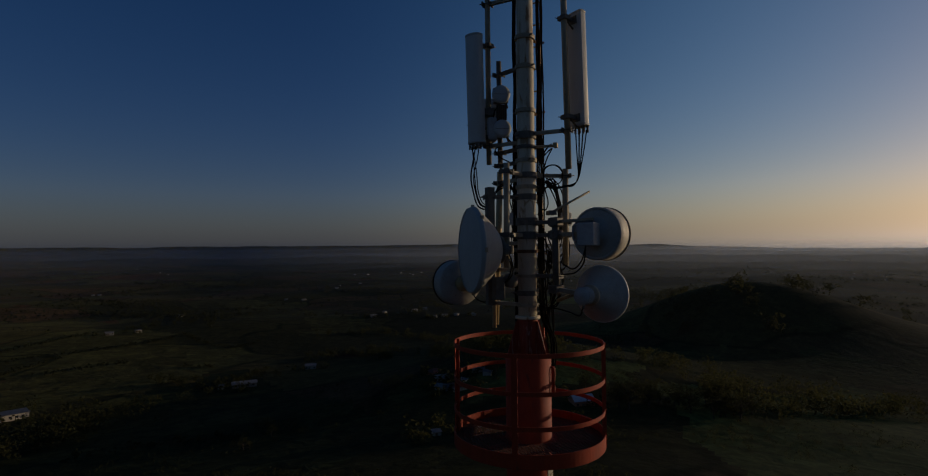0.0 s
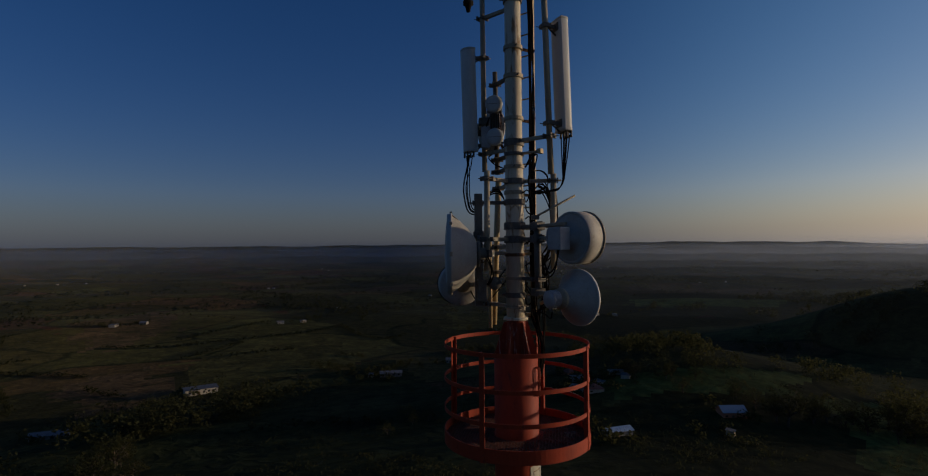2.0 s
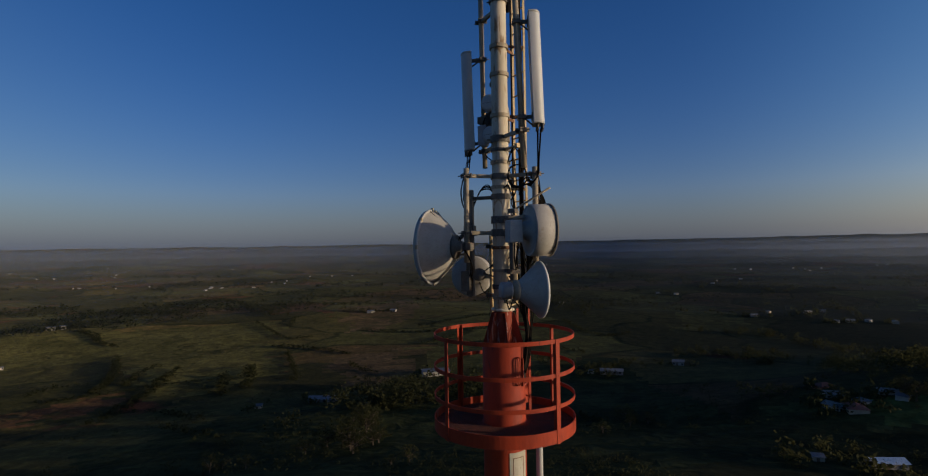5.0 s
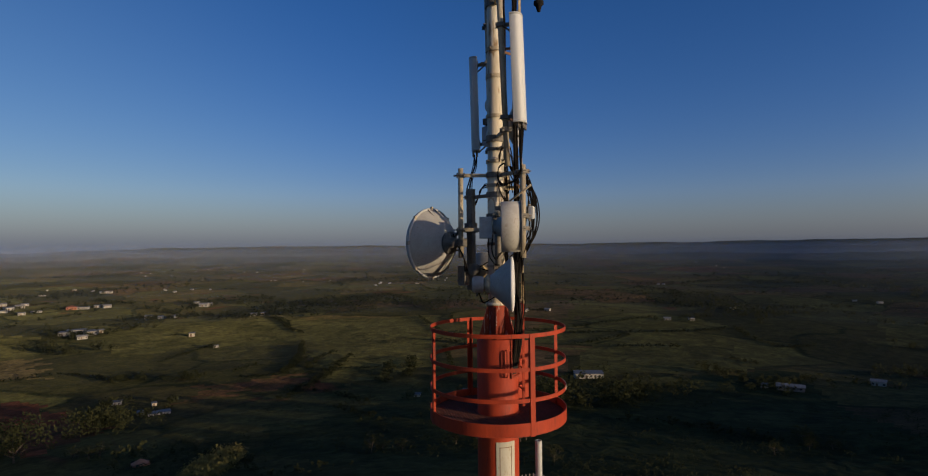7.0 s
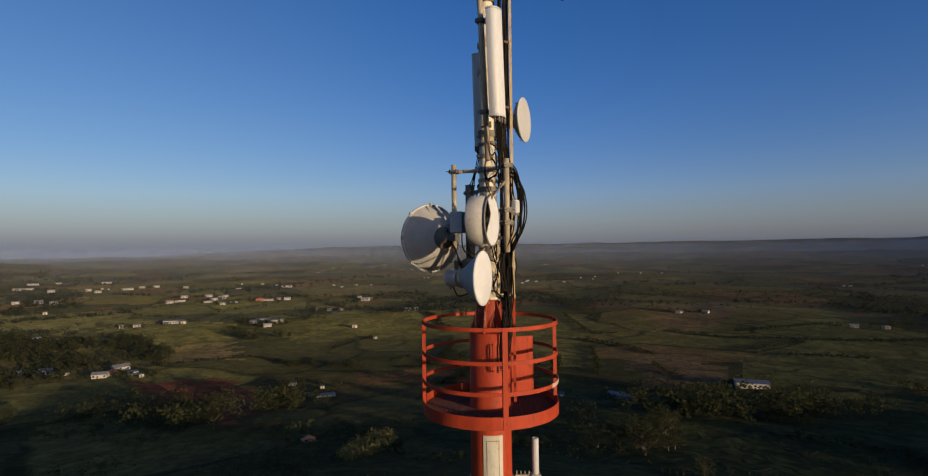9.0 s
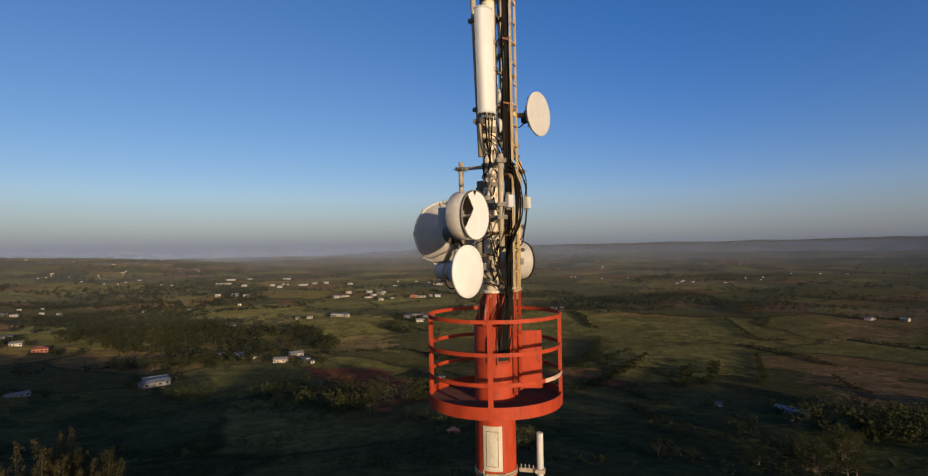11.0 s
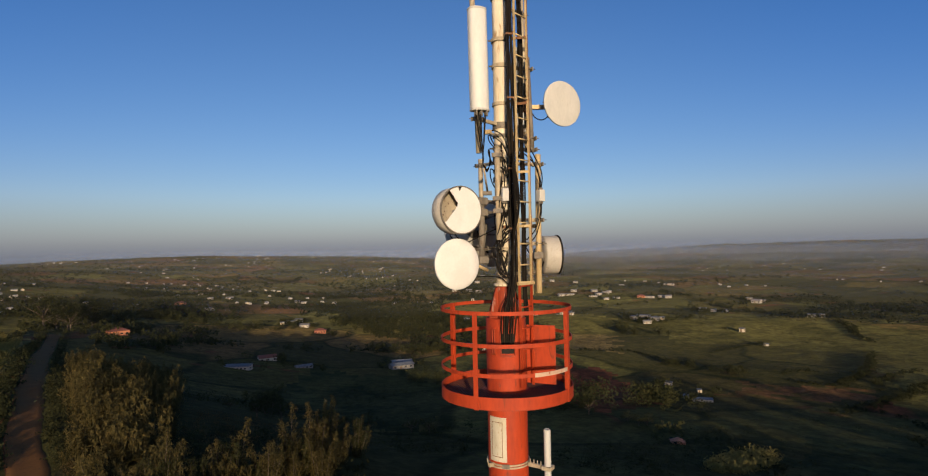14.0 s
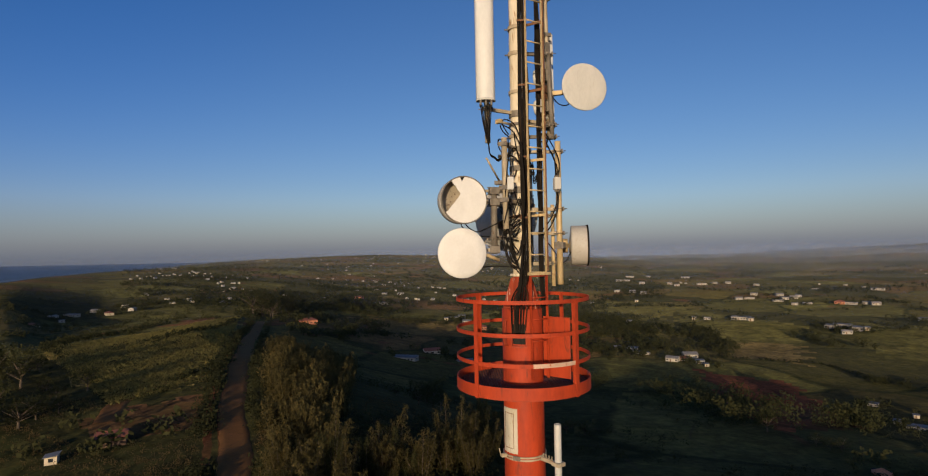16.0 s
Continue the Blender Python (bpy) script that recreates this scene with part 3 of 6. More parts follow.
for z, h, r, mat in ((32.985, 0.10, 0.112, GALV_DARK), (32.36, 0.05, 0.114, GALV), (32.0, 0.05, 0.116, GALV), (31.47, 0.045, 0.116, GALV), (31.17, 0.085, 0.118, GALV_DARK),
                     (31.03, 0.04, 0.118, GALV_DARK), (30.87, 0.045, 0.122, GALV), (30.69, 0.07, 0.124, GALV_DARK), (30.55, 0.045, 0.122, GALV), (30.43, 0.07, 0.124, GALV_DARK),
                     (30.135, 0.09, 0.126, GALV_DARK), (29.97, 0.09, 0.126, GALV_DARK), (29.78, 0.04, 0.120, RUST), (29.49, 0.035, 0.126, GALV), (29.285, 0.06, 0.122, GALV_DARK), (29.14, 0.04, 0.12, GALV)):
    band = part("mast_band", hoop(B(), z, r, 0.014, h, seg=40), mat, tower)
    part("band_bolt", rod(B(), polar(r - 0.01, (z * 977) % 360, z), polar(r + 0.05, (z * 977) % 360, z), 0.011, seg=6), GALV_DARK, band)

# curved inspection plate with its rim
def skin(r0, r1, a0, a1, z0, z1, n=12):
    bm = B()
    cols = [[bm.verts.new(polar(r, a0 + (a1 - a0) * i / n, z)) for r, z in ((r0, z0), (r1, z0), (r1, z1), (r0, z1))] for i in range(n + 1)]
    for p, q in zip(cols, cols[1:]):
        for k in range(4):
            bm.faces.new((p[k], q[k], q[(k + 1) % 4], p[(k + 1) % 4]))
    bm.faces.new(cols[0][::-1])
    bm.faces.new(cols[-1])
    return bm


plate = part("inspection_plate", skin(0.268, 0.276, -45, 9, 26.68, 27.26), PLATE, tower, "cream painted inspection plate")
for z0, z1, a0, a1 in ((26.74, 26.747, -36, -2), (27.19, 27.197, -36, -2), (26.74, 27.197, -36, -34.6), (26.74, 27.197, -3.4, -2)):
    part("plate_groove", skin(0.275, 0.2785, a0, a1, z0, z1, 8), RUST, plate)
# cable mouth in the pole
mouth = part("cable_mouth", skin(0.268, 0.274, 0, 36, 28.10, 28.36), DARK, tower, "dark cable opening")
part("mouth_rim", skin(0.268, 0.296, -2.5, 0.5, 28.08, 28.40, 3), ORANGE_DIRTY, mouth)
part("mouth_rim", skin(0.268, 0.296, 35.5, 38.5, 28.08, 28.40, 3), ORANGE_DIRTY, mouth)
part("mouth_rim", skin(0.268, 0.296, -2.5, 38.5, 28.055, 28.085), ORANGE_DIRTY, mouth)
for a in (-22, -16):
    part("pole_handle", hose(B(), [polar(0.265, a, 28.42), polar(0.31, a, 28.40), polar(0.31, a, 28.24), polar(0.31, a, 28.10), polar(0.265, a, 28.08)], 0.009), ORANGE_DIRTY, tower)
# hinged door, standing open
door = part("hatch_door", flat(B(), [(-0.105, 0.262, 27.655), (-0.06, 0.655, 27.655), (-0.065, 0.655, 28.44), (-0.11, 0.262, 28.44)], 0.022), ORANGE, tower, "orange steel hatch door standing open")
for z in (27.80, 28.25):
    part("hinge", rod(B(), (-0.1, 0.275, z - 0.05), (-0.1, 0.275, z + 0.05), 0.016, seg=8), ORANGE_DIRTY, door)
part("door_edge", flat(B(), [(-0.072, 0.655, 27.655), (-0.045, 0.660, 27.655), (-0.052, 0.660, 28.44), (-0.079, 0.655, 28.44)], 0.012), ORANGE_DIRTY, door)

platform = thing("service_platform", (0, 0, 27.53), "round orange steel service platform with guard rails, worn paint", "platform")
part("toe_board", hoop(B(), 27.605, 0.885, 0.010, 0.145, seg=96), ORANGE, platform)
part("bottom_lip", hoop(B(), 27.528, 0.862, 0.058, 0.010, seg=96), ORANGE_DIRTY, platform)
for z, a0 in ((28.69, 0), (28.295, 0), (27.935, 0)):
    part("guard_ring", hoop(B(), z, 0.882, 0.010, 0.048, seg=96), ORANGE, platform)
part("worn_rail", hoop(B(), 27.936, 0.8885, 0.005, 0.050, 36, 74, seg=96), WORN_RAIL, platform, "bleached stretch of guard rail")
part("deck_ring", hoop(B(), 27.565, 0.30, 0.07, 0.03, seg=48), ORANGE_DIRTY, platform)
for a in range(-12, 348, 45):
    part("deck_beam", slab(B(), polar(0.58, a, 27.552), (0.57, 0.045, 0.03), a), ORANGE_DIRTY, platform)
bm = B()
for i in range(-24, 25):
    for turn in (35, 95):
        o = i * 0.036
        half = math.sqrt(max(0.0, 0.872 ** 2 - o * o))
        if half < 0.05:
            continue
        q = Euler((0, 0, radians(turn))).to_matrix()
        spans = [(-half, half)]
        if abs(o) < 0.29:
            k = math.sqrt(0.29 ** 2 - o * o)
            spans = [(-half, -k), (k, half)]
        for s0, s1 in spans:
            slab(bm, q @ V((s0 + s1) / 2, o, 27.578 + 0.004 * (turn == 35)), (s1 - s0, 0.011, 0.006), turn)
part("deck_mesh", bm, GRATING, platform, "dark expanded-metal deck mesh")
for a in (76, -12, 254.5, 168):
    post = part("rail_post", slab(B(), polar(0.892, a, 28.115), (0.008, 0.062, 1.20), a), ORANGE, platform)
    part("post_flange", slab(B(), polar(0.872, a - 1.9, 28.115), (0.046, 0.008, 1.19), a), ORANGE, post)
    for z in (28.69, 28.295, 27.935, 27.60):
        part("bolt", rod(B(), polar(0.893, a + 0.8, z), polar(0.903, a + 0.8, z), 0.010, seg=6), ORANGE_DIRTY, post)
for a in (31, 122, 211, 301):
    part("toe_bracket", slab(B(), polar(0.872, a, 27.635), (0.016, 0.13, 0.075), a), ORANGE_DIRTY, platform)

# ladder
lad = thing("ladder", (0.1, 0.3, 27.6), "narrow galvanised ladder fixed to the mast, rusty stains, orange foot", "ladder")
LL, LR = V(0.225, 0.253, 0), V(-0.018, 0.364, 0)
lu = (LR - LL).normalized()
lyaw = math.degrees(math.atan2(lu.y, lu.x))
for p in (LL, LR):
    part("ladder_rail", slab(B(), (p.x, p.y, 31.6), (0.011, 0.030, 5.14), lyaw), GALV_WARM, lad)
part("cable_tray", slab(B(), (LR.x - 0.028, LR.y + 0.004, 31.55), (0.035, 0.012, 5.0), lyaw), RUST, lad, "rusty brown strip beside the ladder")
for p in (LL, LR):
    part("ladder_foot", slab(B(), (p.x, p.y, 28.34), (0.0145, 0.034, 1.38), lyaw), ORANGE, lad, "orange painted ladder foot")
z = 27.86
while z < 34:
    part("rung", rod(B(), V(LL.x, LL.y, z), V(LR.x, LR.y, z), 0.0095, seg=8), ORANGE if z < 29.0 else GALV_WARM, lad)
    z += 0.281
for z in (32.38, 31.47, 30.53, 29.79, 29.02):
    for p in (LL, LR):
        part("ladder_stay", slab(B(), (p.x * 0.7, p.y * 0.7, z), (0.012, (p.length) * 0.62, 0.035), math.degrees(math.atan2(-p.x, p.y))), RUST if z > 31 else GALV_WARM, lad)
part("ladder_clamp", slab(B(), ((LL.x + LR.x) / 2, (LL.y + LR.y) / 2 + 0.01, 29.015), (0.36, 0.03, 0.035), lyaw), GALV_WARM, lad)


# ---- poles that carry the antennas ----
def mount_pole(lo, hi, r, arms, label, mat=GALV, square=False, name="mount_pole"):
    """A clamp-on pole. arms: (z, mast radius side) heights at which an arm runs to the mast."""
    lo, hi = V(lo), V(hi)
    t = thing(name, lo, label, "pole", "antenna mounting poles")
    if square:
        bm = slab(B(), (lo + hi) / 2, (2 * r, 2 * r, (hi - lo).length), 20, 0, 0.006)
    else:
        bm = turned(B(), [(r * 0.8, -0.002), (r, 0), (r, (hi - lo).length), (r * 0.8, (hi - lo).length), (r * 0.78, (hi - lo).length - 0.02), (0, (hi - lo).length - 0.02)], lo, hi - lo, 20)
    part("tube", bm, mat, t)
    for z in arms:
        p = lo.lerp(hi, (z - lo.z) / (hi.z - lo.z))
        w = V(p.x, p.y, 0)
        d = w.normalized()
        yaw = math.degrees(math.atan2(d.y, d.x))
        arm = part("clamp_arm", slab(B(), (d.x * (w.length / 2 + 0.055), d.y * (w.length / 2 + 0.055), z), (w.length - 0.11, 0.04, 0.045), yaw, 0, 0.004), GALV if mat != GALV_DARK else GALV_DARK, t)
        part("clamp_jaw", slab(B(), p + d * (r + 0.012), (0.018, 0.13, 0.055), yaw, 0, 0.003), GALV_DARK, arm)
        part("clamp_jaw", slab(B(), p - d * (r + 0.012), (0.018, 0.13, 0.055), yaw, 0, 0.003), GALV_DARK, arm)
        s = V(-d.y, d.x, 0)
        for k in (-0.05, 0.05):
            part("clamp_bolt", rod(B(), p + s * k - d * (r + 0.05), p + s * k + d * (r + 0.06), 0.006, seg=6), GALV_DARK, arm)
    return t


mount_pole((-0.433, 0.265, 30.87), (-0.44, 0.21, 33.9), 0.033, (31.10, 32.88), "tall grey galvanised pole behind a panel antenna")
mount_pole((0.476, -0.199, 30.74), (0.40, -0.30, 33.9), 0.036, (31.19, 32.95), "tall grey galvanised pole behind the sunlit panel antenna")
mount_pole((-0.285, 0.37, 30.84), (-0.298, 0.324, 32.19), 0.032, (32.02, 31.03, 30.87), "short galvanised pole carrying two small radio units", GALV_DARK)
mount_pole((-0.272, -0.385, 29.60), (-0.262, -0.385, 30.785), 0.034, (30.69, 29.97), "galvanised pole carrying the big dish")
mount_pole((-0.44, -0.09, 29.15), (-0.447, -0.077, 30.545), 0.046, (30.43, 29.97), "dark square steel post clamped beside the mast", GALV_DARK, True)
mount_pole((-0.382, 0.302, 28.83), (-0.382, 0.302, 29.95), 0.025, (29.14, 29.80), "slim cream-coloured pipe clamped low on the mast", GALV_WARM)
mount_pole((0.47, 0.05, 29.60), (0.48, 0.047, 30.775), 0.037, (30.69, 30.13, 29.97), "galvanised pole with cables strapped to it", GALV)
mount_pole((-0.362, 0.41, 28.855), (-0.285, 0.445, 30.80), 0.04, (30.66, 29.88, 29.55), "stained galvanised pole carrying a drum dish", GALV_WARM)
mount_pole((0.315, -0.225, 29.30), (0.305, -0.225, 30.17), 0.042, (30.12, 29.97, 29.49), "thick dull steel pole carrying two dishes", GALV_DARK)

stay = thing("stay_rod", (0.27, -0.14, 30.24), "thin grey steel stay rod slanting up from a dish mount", "rod")
part("bar", rod(B(), (0.235, -0.15, 30.215), (0.745, -0.063, 30.487), 0.013, seg=10), GALV, stay)
part("clamp", slab(B(), (0.275, -0.15, 30.23), (0.09, 0.12, 0.05), 12), GALV_DARK, stay)
stub = thing("stub_arm", (0.2, -0.07, 31.03), "short galvanised arm with an empty clamp", "bracket")
part("bar", rod(B(), (0.11, -0.04, 31.03), (0.35, -0.11, 31.03), 0.018, seg=10), GALV, stub)
part("clamp", slab(B(), (0.34, -0.107, 31.035), (0.05, 0.09, 0.055), -17, 0, 0.004), GALV_WARM, stub)


# ---- panel antennas ----
def panel_antenna(lo, hi, face, width, depth, pole, label):
    lo, hi = V(lo), V(hi)
    t = thing("panel_antenna", lo, label, "antenna", "panel antennas")
    q = (hi - lo).to_track_quat("Z", "Y").to_matrix()
    f = V(math.cos(radians(face)), math.sin(radians(face)), 0)
    s = V(-f.y, f.x, 0)
    out = []
    for i in range(20):                       # a flat back and a rounded front
        a = math.pi * i / 19
        out.append(s * (width / 2 * math.cos(a)) + f * (depth * 0.72 * math.sin(a) ** 0.7 - depth * 0.28))
    out += [s * (-width / 2) - f * depth * 0.45, s * (-width / 2 + 0.02) - f * depth * 0.5, s * (width / 2 - 0.02) - f * depth * 0.5, s * (width / 2) - f * depth * 0.45]

    def tube(z0, z1, g):
        bm = B()
        rings = [[bm.verts.new(lo + (hi - lo).normalized() * z + p * k) for p in out] for z, k in ((z0, g * 0.97), (z0 + 0.008, g), (z1 - 0.008, g), (z1, g * 0.97))]
        n = len(out)
        for p, r in zip(rings, rings[1:]):
            for i in range(n):
                fc = bm.faces.new((p[i], p[(i + 1) % n], r[(i + 1) % n], r[i]))
                fc.smooth = i < 19
        bm.faces.new(rings[0][::-1])
        bm.faces.new(rings[-1])
        return bm
    L = (hi - lo).length
    part("radome", tube(0.02, L - 0.02, 1.0), RADOME, t)
    part("end_cap", tube(0.0, 0.028, 1.03), RADOME_GREY, t, "grey end cap")
    part("end_cap", tube(L - 0.028, L, 1.03), RADOME_GREY, t, "grey end cap")
    for k in range(6):
        p = lo + s * (width * (k % 3 - 1) * 0.28) + f * (depth * (0.25 if k < 3 else -0.15))
        part("connector", rod(B(), p, p - V(0, 0, 0.07), 0.014, seg=8), GALV_DARK, t)
    for z in (0.10, L - 0.10):
        p = lo.lerp(hi, z / L) - f * depth * 0.5
        e = V(*pole(p.z))
        br = part("bracket", slab(B(), (p + e) / 2, ((p - e).length, 0.035, 0.04), math.degrees(math.atan2((p - e).y, (p - e).x))), GALV_DARK, t)
        part("bracket_plate", slab(B(), p, (0.02, 0.12, 0.09), face), GALV_DARK, br)
        part("bracket_arm", rod(B(), p + V(0, 0, -0.1), e + V(0, 0, 0.02), 0.011, seg=6), GALV_DARK, br)
        part("pole_clamp", slab(B(), e, (0.10, 0.12, 0.05), face, 0, 0.004), GALV_DARK, br)
        part("bolt", rod(B(), e - f * 0.09 + s * 0.05, e + f * 0.10 + s * 0.05, 0.006, seg=6), GALV_DARK, br)
    return t


panel_antenna((0.644, -0.116, 31.244), (0.61, -0.139, 32.594), 35, 0.245, 0.15, lambda z: (0.476 - (z - 30.74) * 0.024, -0.199 - (z - 30.74) * 0.032, z), "white panel antenna with rounded front, cables from its foot")
panel_antenna((-0.603, 0.128, 31.111), (-0.63, 0.11, 32.457), -128, 0.225, 0.125, lambda z: (-0.433 - (z - 30.87) * 0.0023, 0.265 - (z - 30.87) * 0.018, z), "pale grey panel antenna with rounded front, mostly in shade")


# ---- microwave dishes ----
def way(az, up=0.0):
    return V(math.cos(radians(az)) * math.cos(radians(up)), math.sin(radians(az)) * math.cos(radians(up)), math.sin(radians(up)))


def radio_unit(parent, at, n, r, depth, fins=9, mat=None):
    """A finned radio box on a dish's back, drawn along -n from at."""
    u = part("radio_unit", turned(B(), [(0, 0), (r * 0.9, 0), (r, -0.012), (r, -depth + 0.015), (r * 0.86, -depth), (0, -depth)], at, n, 28), mat or UNIT_GREY, parent, "grey cast radio unit")
    for i in range(fins):
        z = -0.02 - (depth - 0.04) * i / (fins - 1)
        part("fin", turned(B(), [(r, z - 0.003), (r + 0.010, z - 0.003), (r + 0.010, z + 0.003), (r, z + 0.003)], at, n, 28), mat or UNIT_GREY, u)
    part("plug", rod(B(), at - n * depth * 0.6 - V(0, 0, r), at - n * depth * 0.6 - V(0, 0, r + 0.05), 0.014, seg=8), GALV_DARK, u)
    return u


def arm_to(parent, a, b, w=0.05, mat=GALV):
    a, b = V(a), V(b)
    bm = slab(B(), (0, 0, 0), (w, w, (b - a).length), 0, 0, 0.004)
    bmesh.ops.transform(bm, verts=bm.verts, matrix=Matrix.Translation((a + b) / 2) @ (b - a).to_track_quat("Z", "Y").to_matrix().to_4x4())
    arm = part("mount_arm", bm, mat, parent)
    part("arm_clamp", slab(B(), b, (0.13, 0.13, 0.09), math.degrees(math.atan2((b - a).y, (b - a).x)), 0, 0.006), GALV_DARK, arm)
    for k in (-0.05, 0.05):
        part("arm_bolt", rod(B(), b + V(0, 0, k) - (b - a).normalized() * 0.09, b + V(0, 0, k) + (b - a).normalized() * 0.08, 0.007, seg=6), GALV_DARK, arm)
    return arm


# drum dish with a torn cover
n, c, r = way(50), V(0.864, -0.328, 29.971), 0.295
d = thing("drum_dish", c, "white drum microwave dish with a torn-open cover", "dish", "microwave dishes")
part("shroud", turned(B(), [(r - 0.008, 0.0), (r, 0.0), (r, -0.232), (r - 0.004, -0.238), (r - 0.03, -0.238), (r - 0.03, -0.225), (r - 0.012, -0.20), (r - 0.008, 0.0)], c, n), DISH_WHITE, d)
part("rim", turned(B(), [(r, -0.018), (r + 0.009, -0.018), (r + 0.009, 0.006), (r - 0.006, 0.006), (r - 0.006, 0.0)], c, n), GALV_DARK, d, "dark metal rim band")
part("reflector", turned(B(), [(r - 0.01, -0.12), (0.20, -0.175), (0.10, -0.205), (0.03, -0.214), (0.0, -0.215)], c, n), INSIDE, d, "brown stained reflector")
part("back_shell", turned(B(), [(r - 0.012, -0.234), (0.20, -0.241), (0.115, -0.243), (0.11, -0.285), (0.08, -0.29), (0.08, -0.33), (0, -0.33)], c, n), DISH_WHITE, d)
part("feed", rod(B(), c - n * 0.215, c - n * 0.06, 0.018, seg=12), UNIT_GREY, d)
part("feed_cap", turned(B(), [(0, 0), (0.04, 0.004), (0.045, 0.02), (0, 0.03)], c - n * 0.06, n, 20), UNIT_GREY, d)
# what is left of the cover: a disc with a jagged bite on one side
q = n.to_track_quat("Z", "Y").to_matrix()
right = V(-n.y, n.x, 0)                      # sideways on the face
rng = random.Random(5)
bm = B()
N = 64
loop = []
a0, a1 = 126, 213
for i in range(N + 1):                       # the sound arc, clockwise from the upper tear to the lower one
    a = a0 - (360 - (a1 - a0)) * i / N
    k = 0.242 if abs(a - 96) < 2.2 else 0.268 if abs(a - 92) < 2.2 else 0.292      # a small notch at the top
    loop.append((k * math.cos(radians(a)), k * math.sin(radians(a))))
for u, v in ((-0.232, -0.15), (-0.212, -0.14), (-0.190, -0.111), (-0.155, -0.070), (-0.133, -0.037), (-0.090, 0.020), (-0.055, 0.066), (-0.050, 0.085), (-0.080, 0.130), (-0.108, 0.172), (-0.130, 0.190), (-0.150, 0.222)):
    loop.append((u + rng.uniform(-0.006, 0.006), v + rng.uniform(-0.006, 0.006)))
front = [bm.verts.new(c + right * u + V(0, 0, v) + n * 0.004) for u, v in loop]
back = [bm.verts.new(c + right * u + V(0, 0, v) - n * 0.002) for u, v in loop]
bm.faces.new(front)
bm.faces.new(back[::-1])
for i in range(len(loop)):
    j = (i + 1) % len(loop)
    bm.faces.new((front[j], front[i], back[i], back[j]))
bmesh.ops.recalc_face_normals(bm, faces=bm.faces)
bmesh.ops.triangulate(bm, faces=bm.faces)
part("torn_cover", bm, DISH_FACE, d, "torn pale cover with a jagged edge")
part("cover_shred", flat(B(), [c + right * 0.0 + V(0, 0, 0.288) + n * 0.012, c + right * -0.02 + V(0, 0, 0.255) + n * 0.014, c + right * -0.03 + V(0, 0, 0.235) + n * 0.012, c + right * -0.045 + V(0, 0, 0.282) + n * 0.012], 0.004), DARK, d, "dark torn shred")
part("back_box", slab(B(), c - n * 0.415 + V(0.0, 0, -0.01), (0.15, 0.20, 0.25), 50, 0, 0.012), UNIT_GREY, d, "square grey radio box")
part("box_handle", hose(B(), [c - n * 0.40 + right * 0.14 + V(0, 0, 0.10), c - n * 0.40 + right * 0.19 + V(0, 0, 0.08), c - n * 0.40 + right * 0.19 - V(0, 0, 0.06), c - n * 0.40 + right * 0.14 - V(0, 0, 0.08)], 0.012), UNIT_GREY, d)
arm_to(d, c - n * 0.33, (0.31, -0.225, 29.97))
arm_to(d, c - n * 0.30 + V(0, 0, 0.16), (0.31, -0.225, 30.12), 0.035)

# cone-backed dish with a sound white cover
n, c, r = way(48.5), V(0.802, -0.408, 29.299), 0.315
d = thing("cone_dish", c, "white microwave dish with smooth round cover and conical back", "dish", "microwave dishes")
part("cover", turned(B(), [(0, 0.018), (0.12, 0.016), (0.24, 0.009), (r - 0.012, 0.0), (r, -0.008)], c, n), DISH_FACE, d, "smooth cream-white cover")
part("rim", turned(B(), [(r, -0.008), (r + 0.006, -0.010), (r + 0.006, -0.032), (r - 0.004, -0.036)], c, n), RADOME, d)
part("back_cone", turned(B(), [(r - 0.004, -0.034), (0.25, -0.10), (0.17, -0.19), (0.11, -0.262), (0.095, -0.285), (0.0, -0.285)], c, n), DISH_WHITE, d, "pale conical back")
part("collar", turned(B(), [(0.10, -0.27), (0.115, -0.275), (0.115, -0.315), (0.075, -0.325), (0.075, -0.36), (0, -0.36)], c, n, 28), GALV, d)
radio_unit(d, c - n * 0.345, n, 0.088, 0.135)
arm_to(d, c - n * 0.30, (0.31, -0.225, 29.34))
part("side_strut", rod(B(), c - n * 0.10 + V(-0.2, 0.2, 0.0), V(0.33, -0.15, 29.20), 0.022, seg=10), GALV_WARM, d)

# high shallow dish
n, c, r = way(46), V(-0.434, 0.797, 31.523), 0.318
d = thing("shallow_dish", c, "pale round microwave dish standing out high beside the mast", "dish", "microwave dishes")
part("cover", turned(B(), [(0, 0.012), (0.16, 0.010), (0.28, 0.003), (r, -0.006)], c, n), RADOME_GREY, d, "pale grey-cream cover")
part("rim", turned(B(), [(r, -0.006), (r + 0.005, -0.010), (r + 0.003, -0.030), (r - 0.01, -0.034)], c, n), RADOME, d)
part("back_shell", turned(B(), [(r - 0.01, -0.032), (0.26, -0.085), (0.17, -0.135), (0.08, -0.158), (0, -0.16)], c, n), DISH_WHITE, d)
for a in range(0, 360, 45):
    p = c + (n.to_track_quat("Z", "Y").to_matrix() @ V(0.29 * math.cos(radians(a)), 0.29 * math.sin(radians(a)), -0.065))
    part("rim_bolt", rod(B(), p, p - n * 0.02, 0.008, seg=6), GALV_DARK, d)
part("hub", turned(B(), [(0.09, -0.15), (0.10, -0.155), (0.10, -0.21), (0.06, -0.22), (0, -0.22)], c, n, 24), GALV_DARK, d)
arm_to(d, c - n * 0.20, (-0.437, 0.245, 31.52), 0.06, GALV_WARM)
part("tail_box", slab(B(), c - n * 0.25 - V(0, 0, 0.02), (0.09, 0.10, 0.15), 46, 0, 0.008), GALV_DARK, d)

